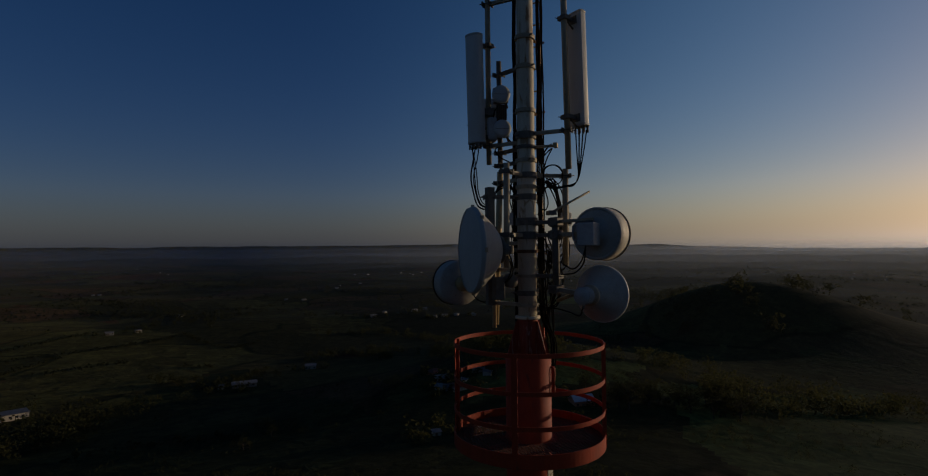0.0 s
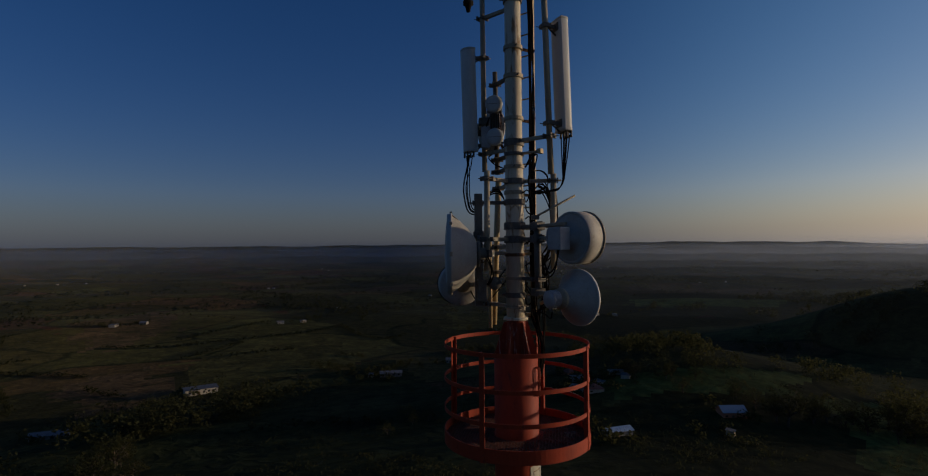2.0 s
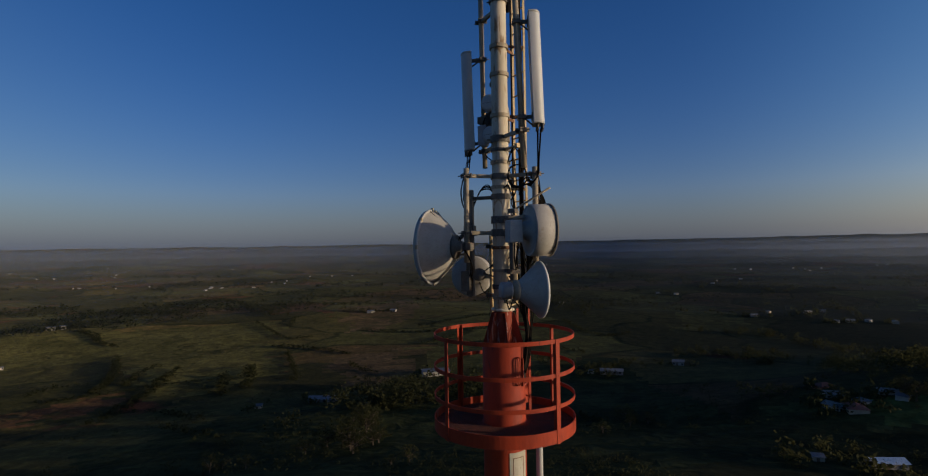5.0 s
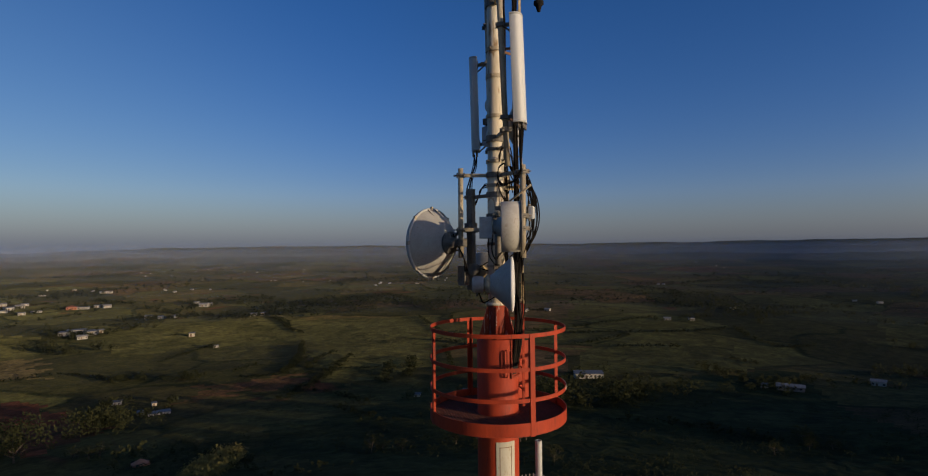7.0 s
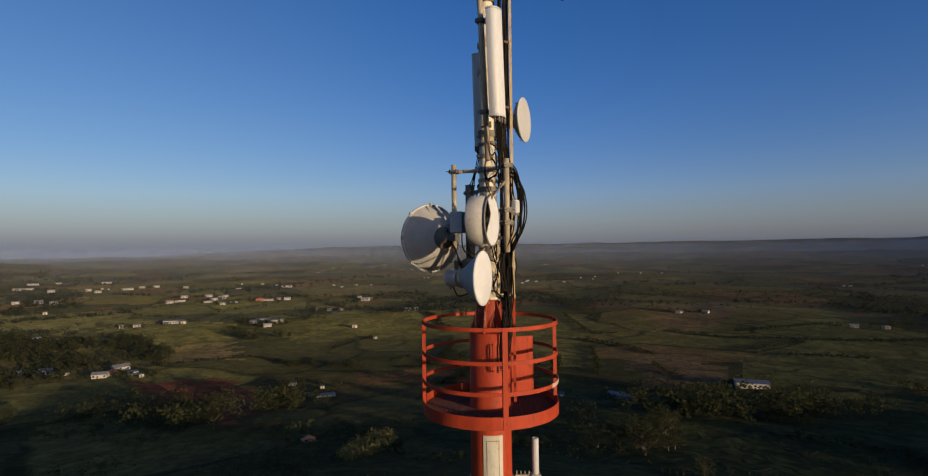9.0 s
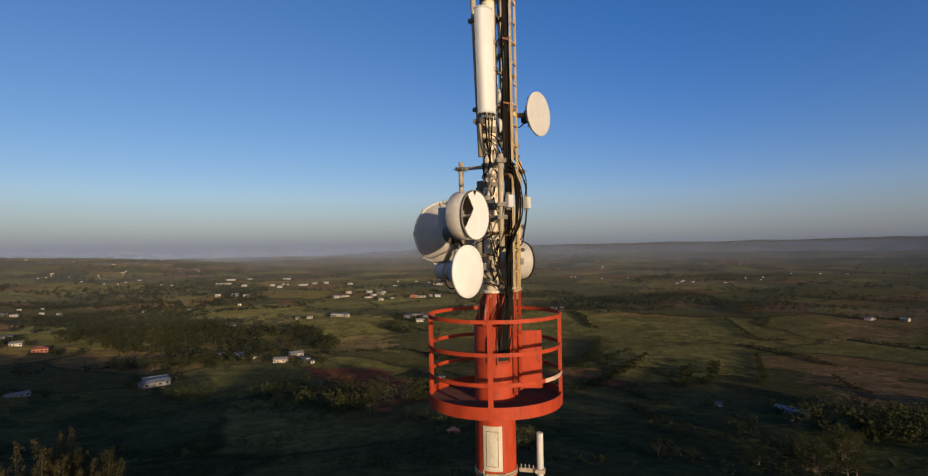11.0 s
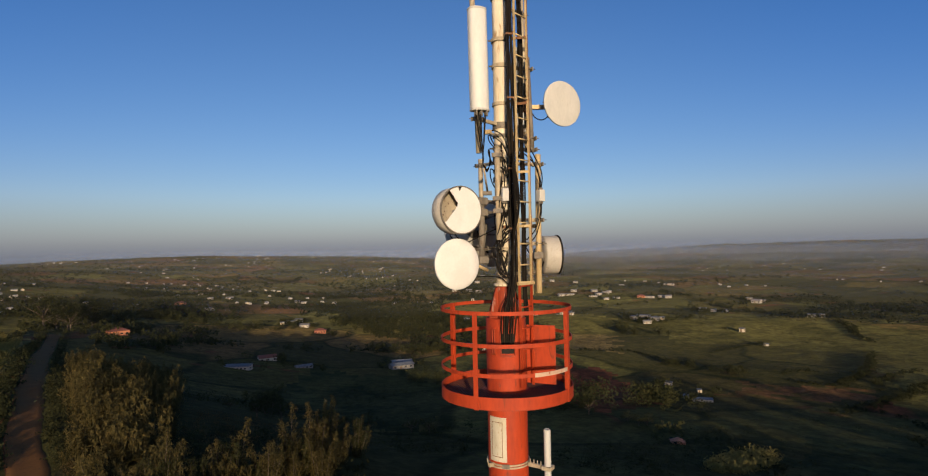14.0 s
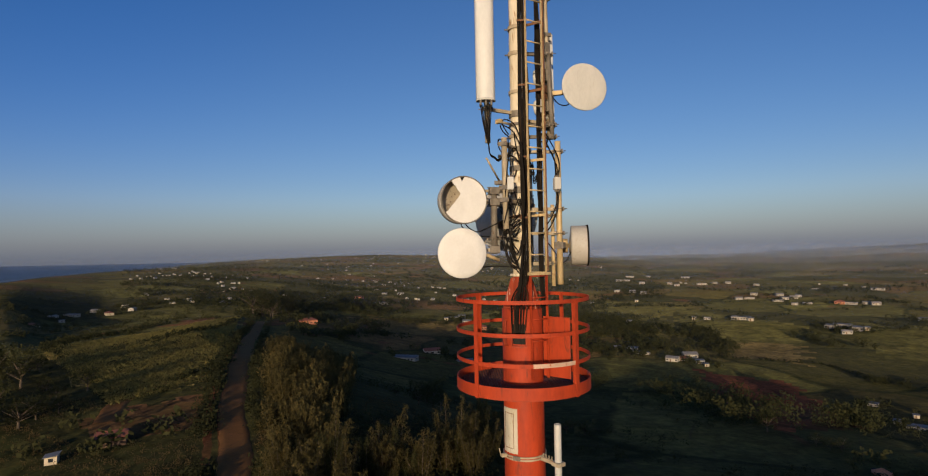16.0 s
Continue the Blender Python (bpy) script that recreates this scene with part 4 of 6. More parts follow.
# drum dish low on its own pole
n, c, r = way(115), V(-0.90, 0.60, 29.385), 0.284
d = thing("drum_dish", c, "white drum microwave dish with a black rim, seen from the side", "dish", "microwave dishes")
part("shroud", turned(B(), [(r, 0), (r, -0.222), (r - 0.006, -0.234), (0.16, -0.245), (0.08, -0.262), (0, -0.262)], c, n), DISH_WHITE, d)
part("rim", turned(B(), [(r, -0.016), (r + 0.009, -0.016), (r + 0.009, 0.008), (r - 0.01, 0.008)], c, n), CABLE, d, "black rim band")
part("cover", turned(B(), [(0, 0.004), (r - 0.008, 0.004), (r - 0.008, -0.01)], c, n), DISH_FACE, d)
arm_to(d, c - n * 0.28, (-0.345, 0.418, 29.385), 0.06, GALV_WARM)
part("hub", turned(B(), [(0, -0.28), (0.10, -0.28), (0.10, -0.35), (0, -0.35)], c, n, 24), GALV_WARM, d)

# big dish
n, c, r = way(-164), V(-0.652, -0.593, 29.80), 0.458
d = thing("large_dish", c, "large white microwave dish with a grey cover and a deep bowl", "dish", "microwave dishes")
part("bowl", turned(B(), [(r, 0.0), (0.392, -0.095), (0.295, -0.195), (0.20, -0.268), (0.12, -0.305), (0, -0.315)], c, n, 64), DISH_WHITE, d, "white bowl, stained")
part("rim", turned(B(), [(r - 0.004, -0.012), (r + 0.018, -0.012), (r + 0.018, 0.012), (r + 0.006, 0.018), (r + 0.006, 0.045), (r - 0.012, 0.045)], c, n, 64), RADOME_GREY, d)
part("cover", turned(B(), [(0, 0.075), (0.16, 0.071), (0.32, 0.058), (r - 0.03, 0.044), (r - 0.008, 0.038)], c, n, 64), RADOME_GREY, d, "grey bulging cover")
qd = n.to_track_quat("Z", "Y").to_matrix()
for a in (0, 45, 90, 135, 180, 225, 270, 315):
    p = c + qd @ V((r + 0.012) * math.cos(radians(a)), (r + 0.012) * math.sin(radians(a)), 0)
    part("rim_clip", slab(B(), p, (0.03, 0.03, 0.05), -164), GALV, d)
part("hub_ring", turned(B(), [(0.13, -0.29), (0.15, -0.295), (0.15, -0.33), (0.07, -0.345), (0.07, -0.40), (0, -0.40)], c, n, 28), GALV_DARK, d)
top = c + V(0, 0, r)
for k in (-0.06, 0.09):
    part("strap", hose(B(), [top + qd @ V(0, 0, -0.01) + V(k * -n.y, k * n.x, -0.01), c - n * 0.13 + V(k * -n.y, k * n.x, 0.33), c - n * 0.27 + V(k * 0.6 * -n.y, k * 0.6 * n.x, 0.16), c - n * 0.37 + V(0, 0, 0.02)], 0.011), GALV_DARK, d, "thin dark stay")
arm_to(d, c - n * 0.36, (-0.268, -0.385, 29.80), 0.07, GALV_DARK)
arm_to(d, c - n * 0.34 + V(0, 0, 0.08), (-0.44, -0.09, 30.03), 0.04, GALV_DARK)
part("rim_stay", rod(B(), c - n * 0.02 + V(-n.y, n.x, 0) * -0.44 + V(0, 0, -0.10), V(-0.27, -0.385, 29.70), 0.012, seg=8), GALV_DARK, d)
part("lower_box", slab(B(), (-0.36, -0.28, 29.36), (0.12, 0.11, 0.26), 20, 0, 0.012), GALV_DARK, d, "dark box hung under the mount")
part("round_box", turned(B(), [(0, 0), (0.075, 0), (0.08, -0.01), (0.08, -0.10), (0.07, -0.115), (0, -0.115)], (-0.20, -0.26, 29.44), way(-70), 28), GALV_DARK, d, "round dull metal unit")

# two small round radio units on the short pole
for z, x, y in ((31.724, -0.28, 0.143), (31.297, -0.27, 0.147)):
    n, c, r = way(-86), V(x, y, z), 0.112
    d = thing("small_radio_dish", c, "small round white radio unit with dark finned back", "dish", "small radio units")
    part("cover", turned(B(), [(0, 0.012), (0.07, 0.010), (r, 0.0), (r, -0.035), (r - 0.012, -0.04), (0, -0.04)], c, n, 32), RADOME, d)
    part("seam", slab(B(), c + n * 0.010, (0.004, 0.17, 0.005), -86), GALV_DARK, d)
    part("body", slab(B(), c - n * 0.085, (0.09, 0.19, 0.19), -86, 0, 0.012), UNIT_GREY, d)
    for k in range(6):
        part("fin", slab(B(), c - n * 0.15 + V(0, 0, -0.075 + 0.03 * k), (0.05, 0.17, 0.008), -86), GALV_DARK, d)
    part("bracket", slab(B(), c - n * 0.17, (0.05, 0.08, 0.14), -86), GALV_DARK, d)
    part("plug", rod(B(), c - n * 0.10 + V(0.07, 0, -0.09), c - n * 0.10 + V(0.09, 0, -0.15), 0.012, seg=8), RUST, d)
u = thing("radio_box", (-0.27, 0.2, 31.5), "dark finned radio box between two round units", "radio unit")
part("body", slab(B(), (-0.275, 0.24, 31.51), (0.13, 0.10, 0.20), 0, 0, 0.01), RUST, u)
for k in range(6):
    part("fin", slab(B(), (-0.335 + 0.024 * k, 0.18, 31.51), (0.006, 0.03, 0.19), 0), GALV_DARK, u)
for k in range(4):
    part("plug", rod(B(), (-0.35, 0.22 + 0.0 * k, 31.45 + 0.04 * k), (-0.39, 0.21, 31.45 + 0.04 * k), 0.010, seg=8), GALV, u)
u = thing("radio_box", (-0.36, 0.16, 31.35), "rounded grey radio box behind a panel antenna", "radio unit")
part("body", slab(B(), (-0.395, 0.205, 31.30), (0.10, 0.12, 0.30), 20, 0, 0.03), UNIT_GREY, u)
part("lid", slab(B(), (-0.405, 0.14, 31.30), (0.085, 0.012, 0.26), 20, 0, 0.004), UNIT_GREY, u)

# junction boxes with their cable tails
for name, x, y, z, yaw, lab in (("junction_box", -0.115, 0.50, 30.20, 40, "white junction box on a cable, sunlit"), ("junction_box", 0.50, 0.14, 30.17, 30, "pale junction box strapped to a pole")):
    d = thing(name, (x, y, z), lab, "junction box", "junction boxes")
    part("body", slab(B(), (x, y, z), (0.10, 0.085, 0.16), yaw, 0, 0.008), RADOME, d)
    part("lid", slab(B(), V(x, y, z) + way(yaw) * 0.052, (0.008, 0.078, 0.145), yaw, 0, 0.003), RADOME_GREY, d)
    for k in (-0.025, 0.0, 0.025):
        part("gland", rod(B(), V(x, y, z - 0.08) + way(yaw + 90) * k, V(x, y, z - 0.11) + way(yaw + 90) * k, 0.011, seg=8), GALV_DARK, d)
        part("gland", rod(B(), V(x, y, z + 0.08) + way(yaw + 90) * k, V(x, y, z + 0.11) + way(yaw + 90) * k, 0.011, seg=8), GALV_DARK, d)

# whip antenna below the platform
d = thing("whip_antenna", (0.17, 0.56, 25.6), "grey tube antenna clamped off the pole under the platform", "antenna")
part("tube", turned(B(), [(0.0, 25.55), (0.045, 25.55), (0.045, 27.115), (0.04, 27.125), (0.034, 27.125), (0.034, 27.08), (0, 27.08)], (0.171, 0.561, 0), (0, 0, 1), 24), RADOME_GREY, d)
for z in (26.63,):
    part("pole_band", hoop(B(), z + 0.012, 0.283, 0.012, 0.02, seg=64), GALV, d)
    part("pole_band", hoop(B(), z - 0.022, 0.283, 0.012, 0.02, seg=64), GALV, d)
    arm = part("arm", slab(B(), (0.13, 0.42, z - 0.005), (0.035, 0.26, 0.05), -17, 0, 0.004), GALV, d)
    part("jaw", slab(B(), (0.171, 0.561, z), (0.13, 0.13, 0.05), -17, 0, 0.01), GALV, d)
    for k in range(4):
        part("stud", rod(B(), (0.10 + 0.02 * k, 0.32 + 0.05 * k, z), (0.10 + 0.02 * k, 0.32 + 0.05 * k, z + 0.07), 0.007, seg=6), GALV, arm)
    part("lug", slab(B(), (0.245, -0.165, z), (0.10, 0.03, 0.05), -35, 0, 0.004), GALV, d)
    part("lug_bolt", rod(B(), (0.29, -0.20, z - 0.01), (0.31, -0.215, z + 0.10), 0.007, seg=6), GALV, d)
    part("buckle", slab(B(), V(0.284, 0.03, z), (0.014, 0.10, 0.055), 6), GALV_DARK, d)

# warning lamp on a bracket near the mast head
d = thing("warning_lamp", (-1.0, 1.75, 33.8), "small dark hanging lamp on a thin bracket", "lamp")
part("bracket", rod(B(), (-0.08, 0.14, 33.95), (-1.03, 1.82, 33.95), 0.018, seg=8), GALV_DARK, d)
part("body", turned(B(), [(0, -0.16), (0.03, -0.15), (0.05, -0.06), (0.085, -0.03), (0.085, 0.02), (0.03, 0.05), (0.02, 0.10), (0, 0.10)], (-1.03, 1.82, 33.86), (0, 0, 1), 20), DARK, d)


# ---- cables ----
rng = random.Random(11)


def cable(points, r, label="black feeder cable", group="feeder cables", mat=CABLE, steps=6):
    me = bpy.data.meshes.new("cable")
    bm = hose(B(), points, r, 7, steps)
    bm.to_mesh(me)
    bm.free()
    me.materials.append(mat)
    return tagged(new("cable", me), label, "cable", group)


def bundle(cx, cy, top, foot, count, spread, r, group):
    for i in range(count):
        a, k = 2.4 * i, math.sqrt((i + 0.5) / count)
        u, w = spread[0] * k * math.cos(a), spread[1] * k * math.sin(a)
        x, y = cx + 0.88 * u - 0.47 * w, cy + 0.47 * u + 0.88 * w
        pts, z = [], top
        while z > 29.15:
            pts.append((x + rng.uniform(-0.012, 0.012), y + rng.uniform(-0.012, 0.012), z))
            z -= 0.42
        pts += foot(i, x, y)
        cable(pts, r * rng.uniform(0.75, 1.2), "black feeder cable running down beside the ladder", group, CABLE_SUNLIT if i % 6 == 1 else CABLE)


def into_mouth(i, x, y):
    a = 2 + (i % 8) * 4.6 + rng.uniform(-2, 2)
    return [(x * 1.05 + rng.uniform(-0.03, 0.03), y * 0.9 + rng.uniform(-0.02, 0.02), 29.0), polar(0.315 + 0.012 * (i % 3), a + 6, 28.72), polar(0.305 + 0.014 * (i % 3), a + 2, 28.48), polar(0.285, a, 28.26), polar(0.24, a, 28.15)]


def down_back(i, x, y):
    return [(x, y, 28.9), (x * 1.1, y * 1.05, 28.6), (x * 1.15, y * 1.02, 28.3), (x * 1.0, y * 0.9, 28.15)]


bundle(0.195, 0.186, 34.0, into_mouth, 12, (0.022, 0.064), 0.0088, "feeder cables of the front run")
bundle(-0.105, 0.255, 34.0, down_back, 6, (0.022, 0.034), 0.011, "feeder cables of the back run")
# cable ties
for z in (33.2, 32.36, 31.5, 30.55, 29.75):
    t = thing("cable_tie", (0.245, 0.165, z), "rusty steel tie round the feeder cables", "cable tie", "cable ties")
    part("strap", slab(B(), (0.222, 0.195, z), (0.012, 0.13, 0.024), 28), RUST, t)

# jumpers from the sunlit panel, gathered and looped to the mast
for k in range(6):
    s = (k % 3 - 1) * 0.06
    x0, y0 = 0.644 - s * 0.57 + (0.02 if k < 3 else -0.02), -0.116 + s * 0.82
    e = rng.uniform(-0.012, 0.012)
    cable([(x0, y0, 31.20), (0.25 * 0.61 + 0.75 * x0, -0.03 + 0.75 * y0, 31.02), (0.62 * 0.61 + 0.38 * x0, -0.068 + 0.38 * y0, 30.82), (0.605 + e, -0.11 + e, 30.66), (0.55 + e, -0.12, 30.56 + 2 * e), (0.44, -0.13 + e, 30.54 + e), (0.30 + e, -0.14, 30.52 + 2 * e), (0.20, -0.13 + e, 30.62 + e), (0.215, -0.12, 30.76 + e), (0.33 + e, -0.10, 30.80), (0.42, -0.08, 30.72 + e), (0.40, -0.03, 30.60), (0.25, 0.06, 30.55 + e), (0.19, 0.13, 30.45)],
          0.0072, "black jumper cable looping from a panel antenna", "antenna jumpers")
# jumpers from the shaded panel
for k in range(5):
    s = (k % 3 - 1) * 0.055
    x0, y0 = -0.603 + s * 0.79, 0.128 - s * 0.62 + (0.02 if k < 3 else -0.02)
    e = rng.uniform(-0.035, 0.035)
    cable([(x0, y0, 31.07), (0.6 * x0 - 0.24 + e, 0.6 * y0 + 0.04, 30.9), (-0.615 + 1.5 * e, 0.06, 30.70), (-0.60 + 1.3 * e, 0.02 + e, 30.52), (-0.55 + e, -0.03, 30.36 + e), (-0.46, -0.02, 30.33 + e), (-0.40, 0.02, 30.44), (-0.32, 0.02 + e, 30.56 + e), (-0.2, 0.02, 30.58 + e), (-0.13, 0.06, 30.45), (-0.12, 0.13, 30.3)],
          0.0068, "black jumper cable hanging from a panel antenna", "antenna jumpers")
# thin leads round the dishes and poles
LEADS_A = [
    [(0.60, -0.55, 29.88), (0.55, -0.52, 29.68), (0.48, -0.40, 29.58), (0.40, -0.30, 29.62), (0.30, -0.10, 29.72), (0.22, 0.05, 29.78)],
    [(0.58, -0.60, 29.88), (0.56, -0.58, 29.66), (0.50, -0.46, 29.55), (0.43, -0.35, 29.52), (0.28, -0.12, 29.50), (0.2, 0.08, 29.45)],
    [(0.52, -0.70, 29.20), (0.50, -0.62, 29.08), (0.42, -0.45, 29.10), (0.30, -0.25, 29.12), (0.2, -0.02, 29.10), (0.2, 0.1, 29.0)],
    [(-0.31, -0.48, 29.92), (-0.30, -0.44, 29.80), (-0.22, -0.38, 29.62), (-0.26, -0.33, 29.46), (-0.34, -0.25, 29.40), (-0.25, -0.10, 29.45), (-0.14, 0.05, 29.4)],
    [(-0.32, -0.47, 29.86), (-0.24, -0.44, 29.74), (-0.20, -0.36, 29.54), (-0.28, -0.26, 29.42), (-0.2, -0.12, 29.48), (-0.14, 0.1, 29.6)],
]
LEADS_B = [
    [(-0.115, 0.50, 30.31), (-0.13, 0.50, 30.42), (-0.11, 0.47, 30.52), (-0.08, 0.42, 30.66), (-0.10, 0.30, 30.9)],
    [(-0.13, 0.51, 30.31), (-0.16, 0.52, 30.45), (-0.15, 0.50, 30.58), (-0.13, 0.44, 30.72), (-0.11, 0.30, 31.0)],
    [(-0.10, 0.49, 30.31), (-0.09, 0.49, 30.44), (-0.12, 0.46, 30.56), (-0.11, 0.38, 30.70), (-0.11, 0.28, 30.8)],
    [(-0.115, 0.50, 30.09), (-0.12, 0.49, 29.96), (-0.10, 0.46, 29.84), (-0.05, 0.42, 29.72), (-0.08, 0.30, 29.6)],
    [(-0.13, 0.51, 30.09), (-0.14, 0.50, 29.95), (-0.13, 0.47, 29.80), (-0.07, 0.42, 29.64), (-0.09, 0.28, 29.5)],
    [(0.50, 0.14, 30.28), (0.47, 0.13, 30.42), (0.42, 0.10, 30.56), (0.33, 0.10, 30.66), (0.24, 0.12, 30.60), (0.2, 0.15, 30.45)],
]
LEADS_C = [
    [(0.52, 0.12, 30.06), (0.51, 0.10, 29.92), (0.46, 0.06, 29.78), (0.36, 0.04, 29.70), (0.30, 0.08, 29.86), (0.25, 0.12, 30.0)],
    [(0.49, 0.15, 30.06), (0.53, 0.10, 29.84), (0.48, 0.02, 29.62), (0.38, 0.00, 29.54), (0.28, 0.06, 29.62), (0.21, 0.13, 29.7)],
    [(0.47, 0.10, 30.76), (0.50, 0.12, 30.55), (0.52, 0.10, 30.30), (0.50, 0.06, 30.0), (0.44, 0.04, 29.72), (0.34, 0.04, 29.46), (0.24, 0.1, 29.3)],
    [(-0.70, 0.45, 29.33), (-0.60, 0.40, 29.18), (-0.45, 0.38, 29.15), (-0.30, 0.36, 29.30), (-0.12, 0.28, 29.5)],
    [(-0.55, 0.62, 31.44), (-0.52, 0.50, 31.34), (-0.46, 0.40, 31.36), (-0.38, 0.33, 31.46), (-0.2, 0.28, 31.5)],
]
LEADS_D = [
    [(-0.30, 0.22, 31.62), (-0.36, 0.17, 31.52), (-0.38, 0.16, 31.40), (-0.32, 0.20, 31.30), (-0.24, 0.26, 31.25), (-0.12, 0.25, 31.1)],
    [(-0.27, 0.24, 31.23), (-0.30, 0.20, 31.10), (-0.36, 0.18, 31.04), (-0.30, 0.24, 30.96), (-0.18, 0.26, 30.9)],
    [(0.16, -0.06, 30.88), (0.24, -0.10, 31.0), (0.30, -0.05, 31.06), (0.24, 0.06, 31.0), (0.2, 0.14, 30.8)],
    [(0.15, -0.06, 30.85), (0.22, -0.12, 30.93), (0.30, -0.10, 31.0), (0.26, 0.05, 30.9), (0.2, 0.14, 30.7)],
    [(0.13, -0.04, 29.42), (0.20, -0.06, 29.34), (0.21, -0.03, 29.22), (0.15, 0.0, 29.16), (0.12, 0.06, 29.28), (0.14, 0.08, 29.44)],
]
LEADS_E = [
    [(0.44, 0.10, 30.0), (0.42, 0.12, 29.84), (0.34, 0.14, 29.76), (0.26, 0.14, 29.86), (0.24, 0.13, 30.02)],
]
for pts in LEADS_A + LEADS_B + LEADS_C + LEADS_D + LEADS_E:
    cable(pts, 0.008, "thin black lead sagging between mast and antennas", "thin leads", steps=5)
# loose tails hanging into the pole's mouth
for k in range(2):
    e = 0.02 * k
    cable([(0.29 + e, 0.19, 29.4), (0.32 + e, 0.17 + e, 29.0), (0.33, 0.12 + e, 28.7), (0.315 + 0.4 * e, 0.08 + e, 28.4), (0.26, 0.09 + 0.5 * e, 28.2)], 0.009, "black feeder cable entering the pole", "feeder cables of the front run")
# slack loops on the sunny side of the bundle
for k in range(9):
    e, g, dz = rng.uniform(-0.025, 0.025), rng.uniform(0.0, 0.09), rng.uniform(-0.12, 0.12)
    cable([(0.27, 0.19 + e, 30.62 + dz), (0.36 + e, 0.23, 30.56 + dz), (0.41 + 0.6 * g, 0.24 + 0.7 * g, 30.34 + dz), (0.42 + 0.7 * g, 0.25 + 0.9 * g, 30.05 + dz), (0.38 + 0.4 * g, 0.24 + 0.5 * g, 29.80 + dz), (0.30 + e, 0.20, 29.62 + dz), (0.27, 0.18 + e, 29.40)], 0.0085, "black cable sagging in a slack loop", "slack loops")
for k in range(6):
    e, g, dz = rng.uniform(-0.02, 0.02), rng.uniform(0.0, 0.10), rng.uniform(-0.1, 0.1)
    cable([(0.27, 0.14 + e, 29.70 + dz), (0.33 + 0.5 * g, 0.08 - 0.5 * g, 29.60 + dz), (0.36 + 0.6 * g, 0.05 - g, 29.42 + dz), (0.34 + 0.4 * g, 0.07 - 0.5 * g, 29.22 + dz), (0.28 + e, 0.13, 29.08), (0.27, 0.15, 28.9)], 0.0085, "black cable sagging in a slack loop", "slack loops")

# short loops hanging before the mast
for k in range(5):
    z, a, drop, out = 29.6 + 0.32 * k + rng.uniform(-0.05, 0.05), rng.uniform(-25, 25), rng.uniform(0.22, 0.5), rng.uniform(0.19, 0.27)
    cable([polar(0.13, a - 12, z), polar(0.6 * out + 0.07, a - 10, z + 0.03), polar(out, a - 4, z - 0.3 * drop), polar(out + 0.01, a + 6, z - 0.7 * drop), polar(out - 0.03, a + 16, z - drop), polar(0.15, a + 28, z - 0.8 * drop), polar(0.14, a + 36, z - 0.5 * drop)], 0.0075, "thin black cable looped before the mast", "mast loops", steps=5)


# ---- ground, water, haze shells ----
def at_ground(x, y, up=0.0):
    return V(x, y, ground_z(x, y) + up)


# fields of the one ground: soil and four corners
FIELDS_WEST = [
    (MEADOW_SHADED, (-160, 40), (-120, 275), (-15, 125), (-42, 36)),
    (RED_SOIL, (-288, -56), (-274, -14), (-203, 8), (-163, -10)),
    (RED_THIN, (-221, 26), (-256, 46), (-252, 88), (-236, 80)),
    (PASTURE, (-600, -128), (-512, -20), (-425, -16), (-425, -104)),
    (STUBBLE, (-421, -61), (-421, -15), (-332, -12), (-340, -49)),
    (PASTURE, (-500, 92), (-500, 160), (-345, 165), (-385, 76)),
    (PASTURE, (-485, 165), (-408, 268), (-322, 212), (-340, 124)),
    (PASTURE, (-326, 118), (-316, 205), (-227, 153), (-223, 92)),
    (BROWN_SOIL, (-240, 187), (-234, 234), (-164, 178), (-175, 142)),
]
FIELDS_NORTH = [
    (GRASS_SUNLIT, (46, 84), (56, 166), (160, 225), (150, 110)),
    (PASTURE, (-226, 245), (-192, 351), (-124, 264), (-161, 182)),
    (BROWN_SOIL, (-423, 344), (-466, 494), (-312, 335), (-297, 252)),
    (PASTURE, (-268, 352), (-249, 415), (-211, 386), (-241, 316)),
    (PASTURE, (-24, 154), (-1, 162), (23, 163), (0, 141)),
    (PASTURE, (-179, 601), (-101, 523), (-88, 434), (-118, 397)),
    (GRASS_SUNLIT, (0, 163), (60, 192), (50, 161), (2, 148)),
    (GRASS_SUNLIT, (22, 600), (155, 588), (195, 690), (30, 700)),
    (BROWN_SOIL, (18, 790), (215, 830), (270, 980), (20, 900)),
    (PASTURE, (90, 310), (219, 264), (194, 233), (57, 189)),
    (MEADOW_SHADED, (-127, 113), (-112, 259), (-52, 125), (-65, 65)),
]
FIELDS_SOUTH = [
    (PASTURE, (-700, -270), (-636, -124), (-545, -132), (-460, -176)),
    (PASTURE, (-385, 20), (-420, 100), (-560, 130), (-545, 10)),
    (CANE, (-41, -106), (-62, -110), (-214, -322), (-58, -190)),
    (RED_THIN, (-30, -88), (-46, -84), (-52, -98), (-37, -104)),
    (MEADOW_SHADED, (-130, 30), (-50, 60), (-70, 120), (-170, 95)),
    (MEADOW_SHADED, (-230, -150), (-225, -70), (-130, -55), (-120, -110)),
]


